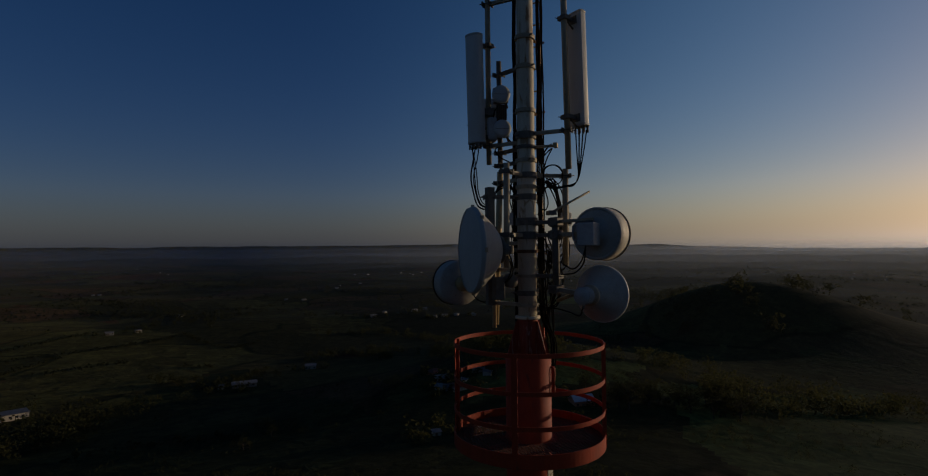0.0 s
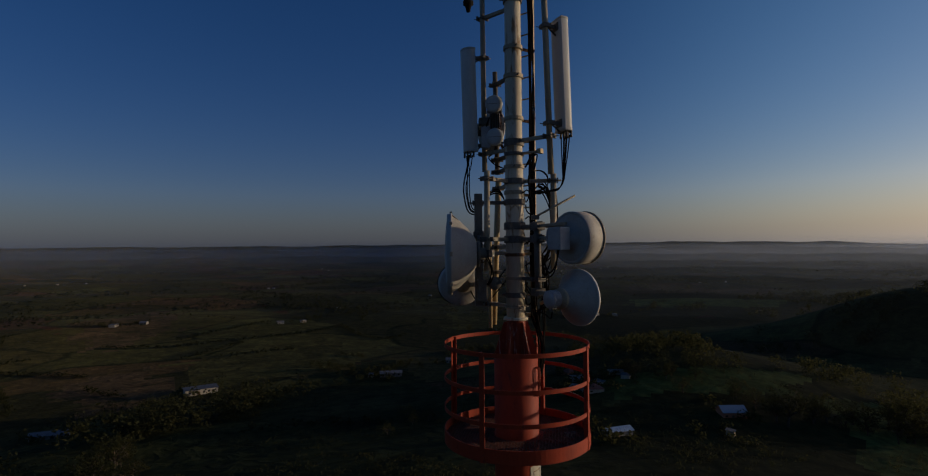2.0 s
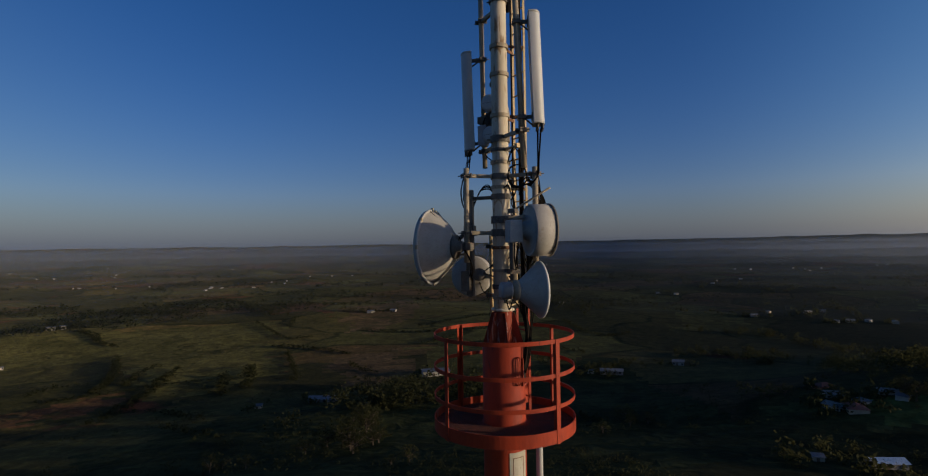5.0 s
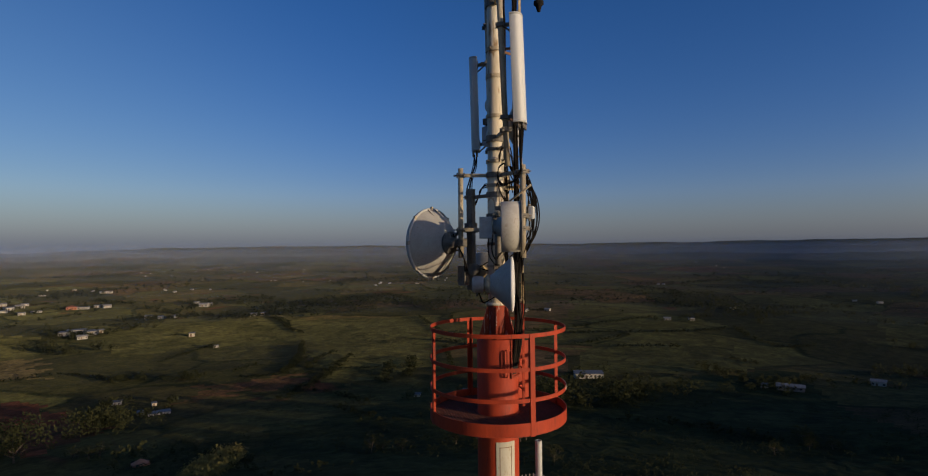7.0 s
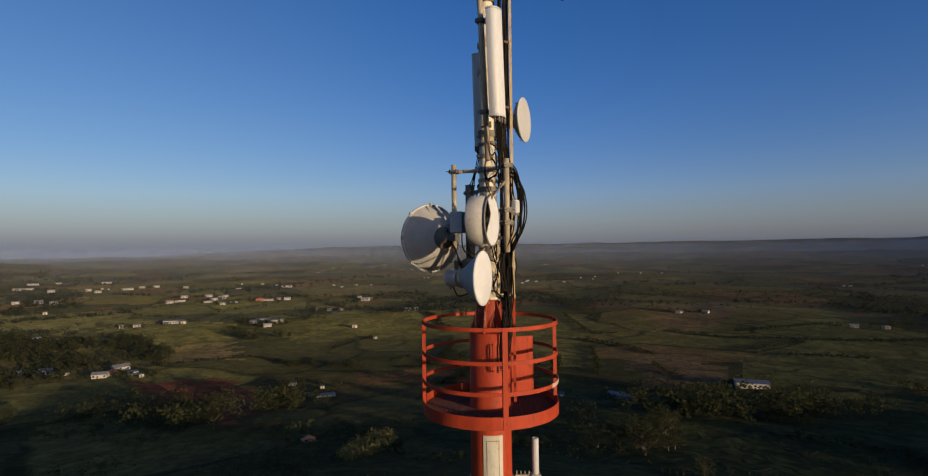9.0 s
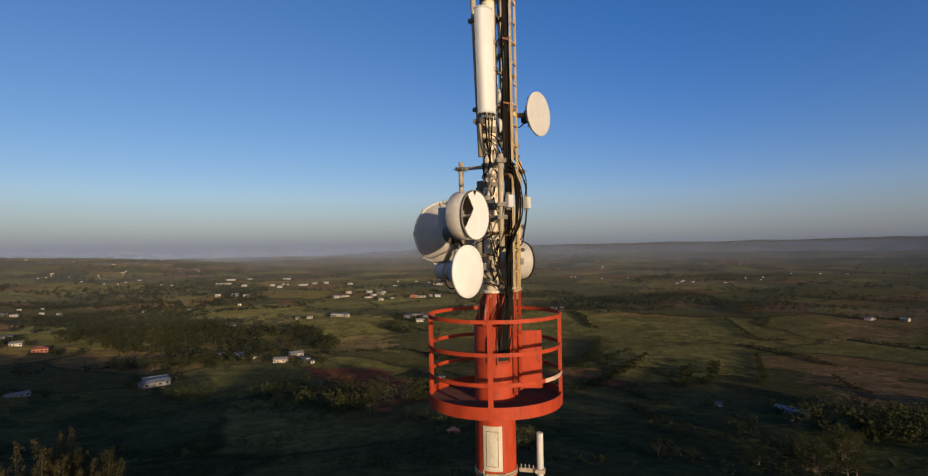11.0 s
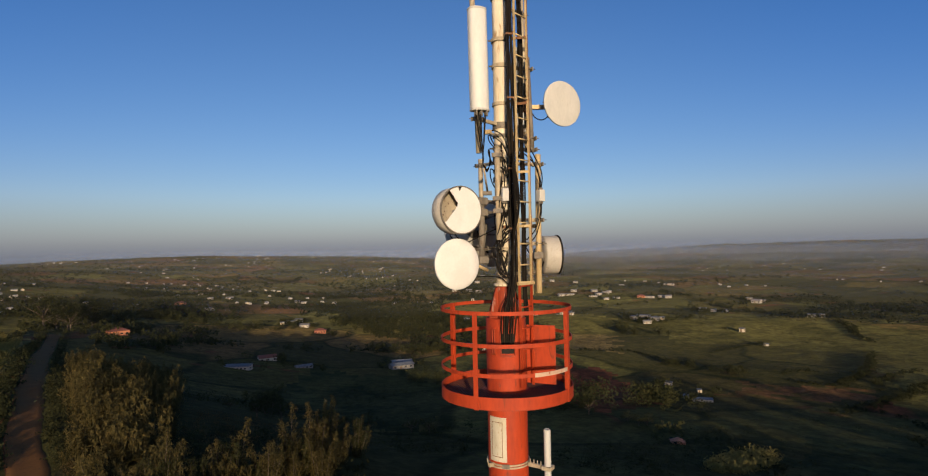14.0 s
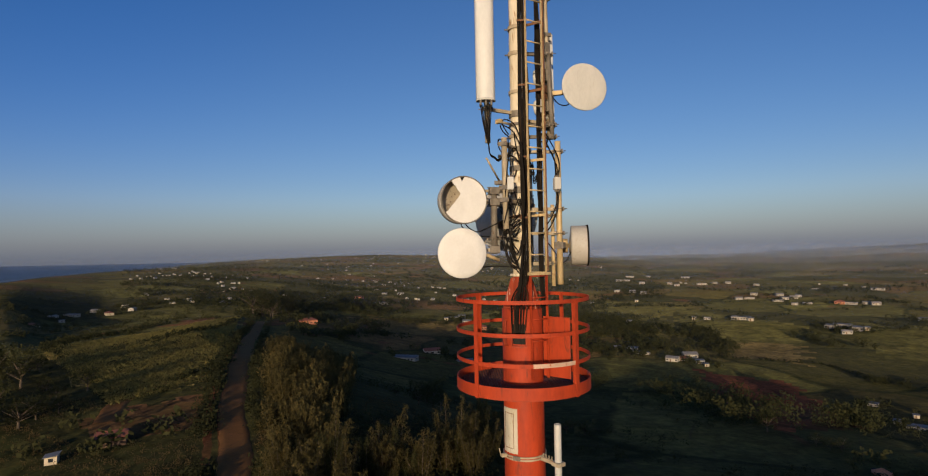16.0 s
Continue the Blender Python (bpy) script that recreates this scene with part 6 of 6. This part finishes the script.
# groves: centre, half sizes, how many
# the one at (10, -42) is unseen, added to shade the ridge and road
GROVES = [(-465, -257, 34, 22, 26), (-478, -192, 34, 20, 26), (-400, -190, 36, 30, 36), (-285, -343, 44, 14, 24), (-216, -272, 16, 10, 8), (-560, 60, 50, 20, 26), (-92, -150, 5, 6, 3), (186, 372, 80, 42, 46), (130, 330, 40, 20, 14), (-124, 128, 9, 30, 30), (-112, 152, 9, 16, 14), (-92, 74, 8, 10, 9), (-22, -122, 5, 8, 5), (10, -42, 8, 14, 11), (-24, -112, 6, 9, 8), (-30, -140, 8, 10, 10), (-132, -56, 6, 6, 3), (-123, -72, 6, 6, 3), (-310, -125, 18, 16, 12)]
# belts of trees near the tower's hill: tree height, half width, then the line
NEAR_BELT_A = [(7, 8, -234, -83, -218, -84, -241, -98), (9, 7, -219, -58, -199, -43, -205, -35), (9, 7, -196, -34, -175, -23, -161, -13), (5, 6, -150, 122, -133, 115, -121, 112), (4, 8, -108, 41, -107, 52, -100, 58), (5, 7, -96, -78, -132, -101, -161, -129), (9, 7, -215, -44, -211, -35, -224, -32), (9, 7, -204, -29, -207, -22, -165, -12), (6, 4, -150, 2, -158, 5), (6, 6, -207, 0, -213, 8, -179, 9), (7, 6, -148, 132, -134, 129, -125, 134)]
NEAR_BELT_B = [(6, 6, -149, 159, -141, 169, -139, 177), (6, 4, -113, 154, -115, 163), (7, 6, -111, 188, -108, 200, -106, 215), (5, 6, -75, 67, -68, 70, -64, 74), (5, 6, -58, 124, -52, 125, -53, 141), (7, 7, -165, 150, -153, 153, -142, 158), (7, 7, -132, 121, -119, 124, -116, 136), (6, 6, -122, 105, -109, 100, -109, 94), (6, 8, -152, 189, -131, 186, -119, 185), (6, 6, -27, 170, -21, 164, -16, 159), (7, 7, 14, 176, 25, 177, 36, 178)]
NEAR_BELT_C = [(6, 6, -22, 292, -6, 210, 1, 187), (5, 5, 0, 166, 13, 165, 23, 163), (5, 5, 18, 149, 24, 150, 31, 151), (6, 6, -8, 106, -4, 104), (8, 8, 55, 187, 72, 202, 95, 220), (4, 5, 40, 150, 59, 154, 81, 166), (8, 7, 73, 173, 108, 197, 134, 197), (9, 4, 37, 138, 55, 140, 75, 146, 110, 166, 151, 181), (9, 4, 42, 143, 66, 148, 96, 164, 157, 188), (9, 6, -229, -60, -231, -49, -229, -39)]
NEAR_BELT_D = [(9, 6, -221, -36, -216, -23, -180, -14), (9, 6, -185, 2, -205, 6, -183, 10), (5, 8, -37, -148, -46, -158, -56, -172), (5, 8, -29, -120, -36, -124, -43, -130), (4, 5, -28, -106, -35, -112, -40, -111)]
# belts of trees farther off
FAR_BELT_A = [(7, 9, -444, -352, -500, -335, -549, -313, -445, -216), (8, 14, -405, -232, -398, -193, -405, -145, -351, -81), (8, 12, -511, -246, -476, -180, -405, -102), (8, 10, -436, -98, -444, -83, -342, -52), (7, 10, -297, -150, -318, -135, -300, -99, -314, -80), (6, 10, -782, -375, -712, -282), (6, 8, -996, -783, -917, -656, -1030, -694), (6, 9, -570, 91, -536, 144, -507, 192, -474, 233), (6, 9, -599, 227, -542, 278, -510, 308), (6, 8, -569, 343, -490, 352, -477, 434)]
FAR_BELT_B = [(5, 6, -307, 13, -290, 28, -266, 46), (6, 10, -473, -22, -433, -3, -417, 22), (5, 8, -689, 64, -625, 82, -575, 109), (5, 7, -544, 30, -502, 55), (5, 9, -605, 432, -542, 480, -490, 509), (6, 10, -634, 828, -559, 877, -545, 1025, -396, 1012), (5, 8, -281, 467, -247, 503, -217, 551), (4, 5, -108, 224, -104, 249, -103, 270), (6, 8, -673, 245, -541, 234, -485, 243), (6, 8, -706, 370, -591, 345, -437, 285), (5, 7, -817, 317, -793, 351, -755, 381)]
FAR_BELT_C = [(5, 6, -408, 334, -382, 338, -367, 358), (6, 7, -86, 311, -61, 319, -30, 312), (6, 9, -202, 827, -123, 855, -45, 843), (5, 7, -115, 400, -86, 406, -58, 408), (7, 8, 6, 374, 13, 212, 19, 189), (7, 8, 28, 392, 28, 219, 38, 190), (6, 8, -90, 301, -67, 316, -35, 283), (6, 8, -80, 424, -40, 396, -13, 363), (5, 6, -150, 252, -113, 226, -92, 243), (5, 6, -263, 407, -245, 440, -217, 485), (7, 8, -333, -467, -387, -480, -388, -426)]
FAR_BELT_D = [(8, 8, -258, -370, -300, -397, -334, -416), (7, 10, -332, -366, -327, -292, -352, -252), (7, 9, -172, -225, -194, -215, -252, -246), (6, 8, -380, -146, -414, -135, -413, -112), (6, 8, -351, -119, -341, -100, -331, -87), (7, 8, -438, -106, -410, -75, -372, -61), (6, 10, -529, -20, -496, 1, -488, 22)]
# hedges and overgrown field borders: height, half width, then the line
HEDGE_A = [(2.5, 1.5, -504, 155, -474, 154, -435, 144), (2.5, 1.5, -364, 129, -314, 109, -271, 88, -263, 81), (2, 1, -259, 63, -255, 86, -251, 104, -242, 125, -235, 143), (3, 1.5, -284, 127, -251, 104, -229, 83, -219, 69), (4, 3, -244, 130, -225, 118, -212, 109), (2.5, 1.5, -419, 254, -360, 230, -318, 215, -311, 231), (2.5, 1.5, -403, 281, -367, 250), (2.5, 2, -175, 84, -204, 85, -219, 76), (2.5, 2, -174, 72, -147, 70, -136, 73), (2.5, 1.5, -286, 192, -226, 156, -205, 141)]
HEDGE_B = [(2.5, 1.5, -220, 185, -202, 175, -183, 169), (3, 2, -508, 150, -482, 151, -431, 142, -402, 142), (3, 1.5, -345, 121, -298, 105, -273, 91, -258, 80), (2, 1.5, -278, 63, -289, 75, -284, 86), (2, 1.5, -265, 63, -257, 72, -260, 82), (2.5, 1.5, -269, 113, -239, 92, -220, 77, -207, 62), (2, 1.5, -396, 76, -364, 53, -345, 39), (2, 2, -144, 16, -140, 23, -116, 29), (2, 2, -117, 24, -98, 28, -93, 38), (3, 2, -235, 309, -215, 340, -204, 381)]
HEDGE_C = [(3, 2, -207, 393, -177, 362, -152, 348, -142, 368), (3, 2, -280, 303, -275, 347, -271, 390), (3, 2, -230, 254, -230, 302), (3, 2, -152, 284, -132, 281), (3, 2, -95, 122, -81, 130, -68, 132, -56, 133), (3, 2, -262, 94, -287, 110, -302, 125), (4, 2, -254, 149, -230, 134, -214, 122), (3, 2, -306, 194, -277, 204, -245, 207), (3, 2, -305, 269, -267, 281, -241, 308), (3, 2, -211, 263, -196, 280, -186, 292), (2.5, 2, -328, -57, -332, -28, -332, -2, -298, 20)]
HEDGE_D = [(3, 2, -54, -178, -95, -254, -131, -280, -152, -286), (2.5, 2, -80, -171, -110, -198, -184, -282), (2.5, 2, -57, -114, -68, -120, -77, -125)]


def merge_crown(v, f, base, m, every=1):
    """Add one tree's leaves, moved by m, to a joined mesh; far trees take fewer and larger leaves."""
    me = next(c for c in base.children if c.name.startswith("crown")).data
    grow = every ** 0.45
    for q in list(me.polygons)[::every]:
        pts = [me.vertices[k].co for k in q.vertices]
        mid = sum(pts, Vector()) / len(pts)
        b0 = len(v)
        v += [tuple(m @ (mid + (p - mid) * grow)) for p in pts]
        f.append(tuple(range(b0, b0 + len(pts))))


def joined(name, v, f, mat, label):
    me = bpy.data.meshes.new(name)
    me.from_pydata(v, [], f)
    me.materials.append(mat)
    return tagged(new(name, me), label, "trees", "", "stuff")


def stand_at(x, y, turn, size):
    return Matrix.Translation(at_ground(x, y, -0.1)) @ Euler((0, 0, radians(turn))).to_matrix().to_4x4() @ Matrix.Scale(size, 4)


def along(row, step, rg):
    """Points strewn along a line at about that spacing, within its half width."""
    size, wide, *c = row
    line = glide([V(c[i], c[i + 1], 0) for i in range(0, len(c), 2)], 8)
    for p, q in zip(line, line[1:]):
        for _ in range(int((q - p).length / step + rg.random())):
            m = p.lerp(q, rg.random())
            yield m.x + rg.gauss(0, wide * 0.6), m.y + rg.gauss(0, wide * 0.6), size


def puffs(v, f, x, y, size, rg, n, leaf):
    """A far tree or bush: a few uneven leaf clumps that reach the ground."""
    for _ in range(n):
        at = at_ground(x + rg.gauss(0, size * 0.22), y + rg.gauss(0, size * 0.22), size * rg.uniform(0.15, 0.75))
        leaf_quads(v, f, at, size * leaf, 9, size * 0.11, rg)


count = 0
v, f = [], []
for cx, cy, sx, sy, n in GROVES:
    for _ in range(n):
        x, y, size = cx + rg.gauss(0, sx * 0.6), cy + rg.gauss(0, sy * 0.6), rg.uniform(0.5, 1.05) * (1.4 if cy > 70 else 1.0)
        far = math.hypot(cx, cy)
        if far > 160:
            puffs(v, f, x, y, 8 * size, rg, 9 if far > 270 else 18, 0.085 if far > 270 else 0.055)
        else:
            plant(BROAD, count + rg.randint(0, 3), x, y, size, rg.uniform(0, 360))
        count += 1
for row in FAR_BELT_A + FAR_BELT_B + FAR_BELT_C + FAR_BELT_D:
    for x, y, size in along(row, 2.6, rg):
        puffs(v, f, x, y, size * rg.uniform(0.55, 1.15), rg, 9, 0.085)
joined("far_groves", v, f, LEAF_MID, "dark green groves and belts of trees between the far fields")
v, f = [], []
for row in NEAR_BELT_A + NEAR_BELT_B + NEAR_BELT_C + NEAR_BELT_D:
    for x, y, size in along(row, 4.4, rg):
        size *= rg.uniform(0.55, 1.15)
        if math.hypot(x, y) < 168:
            plant(BROAD, count + rg.randint(0, 3), x, y, size / 8, rg.uniform(0, 360))
        else:
            puffs(v, f, x, y, size, rg, 18, 0.055)
        count += 1
joined("near_groves", v, f, LEAF_OLIVE, "olive-green groves round the nearer fields")
v, f = [], []
for row in HEDGE_A + HEDGE_B + HEDGE_C + HEDGE_D:
    for x, y, size in along(row, 0.9, rg):
        puffs(v, f, x, y, size * rg.uniform(0.4, 1.0), rg, 3, 0.14)
joined("hedges", v, f, LEAF_DARK, "dark hedges and overgrown borders of the fields")
# tall trees where the road bends
for i in range(11):
    plant(BROAD, i + 1, -218 - 4.5 * i + rg.gauss(0, 3), -306 - 2.5 * i + rg.gauss(0, 6), rg.uniform(1.4, 2.3), rg.uniform(0, 360))
# feathery stand between the road and the tower's slope; the farther part is past counting
v, f = [], []
for i in range(260):
    u = -0.22 + 1.22 * rg.random() ** 1.1
    off = rg.uniform(3.6, 13 + 20 * max(0, u))
    x, y = -40 - 74 * u - 0.8 * off + rg.gauss(0, 1.2), -66 - 98 * u + 0.6 * off + rg.gauss(0, 1.2)
    size, turn = rg.uniform(0.5, 0.82), rg.uniform(0, 360)
    if u < -0.05:
        plant(PLUME, i, x, y, size, turn)
    else:
        merge_crown(v, f, PLUME[i % 3], stand_at(x, y, turn, size), 6)
joined("feathery_stand", v, f, LEAF_DRY, "feathery olive trees standing along the dirt road")
for i in range(46):
    u = rg.random()
    plant(PLUME, i, -42 - 44 * u + rg.gauss(0, 2.5), -52 - 2 * u + 7 * math.sin(3.1 * u) + rg.gauss(0, 2.0), rg.uniform(0.75, 1.1), rg.uniform(0, 360))


def scatter(name, n, mat, place, size, quads, spread, label, category, seed, lift=0.5, tall=1.0, leaf=0.36):
    """Plants past counting, one mesh: each a loose clump of leaves."""
    rg = random.Random(seed)
    v, f = [], []
    done = tries = 0
    while done < n and tries < n * 30:
        tries += 1
        p = place(rg)
        if p is None:
            continue
        s = size * rg.uniform(0.5, 1.4)
        at = at_ground(p[0], p[1], s * lift)
        leaf_quads(v, f, at, s * leaf, quads, s * spread, rg, tall)
        done += 1
    me = bpy.data.meshes.new(name)
    me.from_pydata([tuple(p) for p in v], [], f)
    me.materials.append(mat)
    return tagged(new(name, me), label, category, "", "stuff")


def woods_at(x, y):
    return (math.sin(x * 0.011 + 2.1 * math.sin(y * 0.0062)) + math.sin(y * 0.0135 - 1.7 * math.sin(x * 0.0083)) + 0.7 * math.sin((x + y) * 0.031) + 0.5 * math.sin(x * 0.07 - y * 0.05))


def far_wood(rg):
    yaw, r = radians(rg.uniform(-48, 172)), 520 * (5 ** rg.random())
    x, y = -r * math.sin(yaw), r * math.cos(yaw)
    if math.degrees(yaw) > 140 and r > 430:
        return None
    return (x, y) if woods_at(x, y) > 1.25 else None


def hedge_row(rg):
    k = rg.randint(0, 230)
    hr = random.Random(1000 + k)
    yaw, r = radians(hr.uniform(-45, 150)), 560 * (4.4 ** hr.random())
    x, y, a, L = -r * math.sin(yaw), r * math.cos(yaw), hr.uniform(0, 3.14), hr.uniform(30, 150)
    u = rg.uniform(-L, L)
    b = 8 * math.sin(u * 0.05 + k)
    return (x + math.cos(a) * u - math.sin(a) * b + rg.gauss(0, 1.2), y + math.sin(a) * u + math.cos(a) * b + rg.gauss(0, 1.2))


def in_yard(x, y):
    return -54 < x < -29 and -104 < y < -84


def near_scrub(rg):
    yaw, r = radians(rg.uniform(-50, 178)), 26 * (9.0 ** rg.random())
    x, y = -r * math.sin(yaw), r * math.cos(yaw)
    if in_yard(x, y):
        return None
    if math.sin(x * 0.09 + math.sin(y * 0.07)) + math.sin(y * 0.11 + 1.3 * math.sin(x * 0.05)) < -0.1 + 0.5 * rg.random():
        return None
    t = (-x * 0.6 - y * 0.8)
    if abs(x * 0.8 - y * 0.6 - 8) < 4.4 and t > 0:
        return None
    return x, y


def cane(rg):
    u, v = rg.random(), rg.random()
    u = round(u * 84) / 84
    a, b, c, d = V(-41, -106, 0), V(-62, -110, 0), V(-214, -322, 0), V(-58, -190, 0)
    p = (a * (1 - v) + b * v) * (1 - u) + (d * (1 - v) + c * v) * u
    return p.x + rg.gauss(0, 0.12), p.y + rg.gauss(0, 0.12)


scatter("far_woods", 3600, LEAF_DARK, far_wood, 6.0, 12, 0.27, "dark far woods over the valley", "woods", 301, 0.42, 1.0, 0.2)
scatter("hedgerows", 8500, LEAF_DARK, hedge_row, 3.6, 8, 0.27, "dark hedgerows between fields", "hedges", 302, 0.42, 1.0, 0.24)
def far_ridge(rg):
    yaw, r = radians(rg.uniform(104, 168)), 340 * (6.5 ** rg.random())
    x, y = -r * math.sin(yaw), r * math.cos(yaw)
    if math.degrees(yaw) > 156 or math.degrees(yaw) > 147.3 and r > ramp(math.degrees(yaw), COAST) - 60:
        return None
    return (x, y) if woods_at(x * 1.7, y * 1.7) > 0.35 - 0.6 * rg.random() and not (r < 360 and math.degrees(yaw) > 138) else None


scatter("ridge_trees", 6500, LEAF_MID, far_ridge, 4.2, 12, 0.28, "dark trees and bushes among the far houses", "trees", 307, 0.4, 1.0, 0.22)
def verge(rg):
    """Along both edges of the dirt road, thicker on its outer side."""
    k = rg.randint(0, 11)
    a, b = RIDGE_ROAD[k], RIDGE_ROAD[k + 1]
    u = rg.random()
    x, y = a[0] + (b[0] - a[0]) * u, a[1] + (b[1] - a[1]) * u
    d = math.hypot(b[0] - a[0], b[1] - a[1])
    nx, ny = -(b[1] - a[1]) / d, (b[0] - a[0]) / d
    if math.sin(x * 0.31) + math.sin(y * 0.23 + 1) < -0.5:
        return None
    off = rg.choice((-1, -1, 1)) * (2.9 + 3.2 * rg.random() ** 1.5)
    return x - nx * off, y - ny * off


def ridge_brush(rg):
    yaw, r = radians(rg.uniform(128, 178)), 40 * (3.4 ** rg.random())
    x, y = -r * math.sin(yaw), r * math.cos(yaw)
    if in_yard(x, y) or abs(x * 0.8 - y * 0.6 - 9.4) < 4.0 or (x < -40 and y < -103 and x * 0.8 - y * 0.6 > 12):
        return None
    return (x, y) if math.sin(x * 0.13 + 1.1 * math.sin(y * 0.09)) + math.sin(y * 0.17) > -0.7 + rg.random() else None


scatter("verge_bushes", 900, LEAF_DARK, verge, 1.7, 30, 0.30, "dark bushes along the dirt road", "bushes", 309, 0.4, 1.2, 0.11)
scatter("ridge_brush", 3200, LEAF_STRAW, ridge_brush, 0.7, 16, 0.42, "brown-olive brush and tall grass on the ridge", "brush", 310, 0.32, 2.0, 0.10)


def coast_scrub(rg):
    yaw, r = radians(rg.uniform(144, 177)), 215 * (3.2 ** rg.random())
    x, y = -r * math.sin(yaw), r * math.cos(yaw)
    if r > ramp(math.degrees(yaw), COAST) - 45 or (r < 330 and x * 0.8 - y * 0.6 < 60 and x < -50):
        return None
    return (x, y) if woods_at(x * 3.1, y * 3.1) > -0.3 + 0.8 * rg.random() else None


scatter("coast_scrub", 2600, LEAF_MID, coast_scrub, 2.0, 14, 0.34, "dark low scrub behind the coast", "scrub", 311, 0.32, 1.0, 0.2)


def yard(rg):
    x, y, f = rg.choice(YARDS)
    a, d = rg.uniform(0.42, 4.8) + 0.9, rg.uniform(5.0, 15.0) * f    # the sunny side stays open
    return x + d * math.cos(a), y + d * math.sin(a)


scatter("yard_bushes", 900, LEAF_OLIVE, yard, 3.0, 34, 0.28, "olive bushes and small trees round the houses", "bushes", 308, 0.42, 1.0, 0.17)
scatter("scrub", 5600, LEAF_DARK, near_scrub, 1.5, 18, 0.34, "dark scrub and long grass on the slopes", "scrub", 303, 0.35, 1.2, 0.125)
scatter("grass_tufts", 4200, LEAF_OLIVE, near_scrub, 0.9, 10, 0.40, "olive grass tufts on the slopes", "grass", 304, 0.35, 1.8, 0.14)
scatter("cane_rows", 28000, LEAF_FIELD, cane, 0.6, 4, 0.34, "rows of green cane", "cane", 305, 0.4, 1.4, 0.24)


def reeds(rg):
    a, d = rg.uniform(0, 6.28), rg.random() ** 0.5
    return -122 + 15 * d * math.cos(a) - 3 * math.sin(a), 22 + 6.5 * d * math.sin(a) - 5 * d * math.cos(a)


scatter("reed_patch", 700, LEAF_FIELD, reeds, 1.5, 14, 0.34, "pale green reeds in the hollow", "reeds", 312, 0.4, 1.7, 0.12)
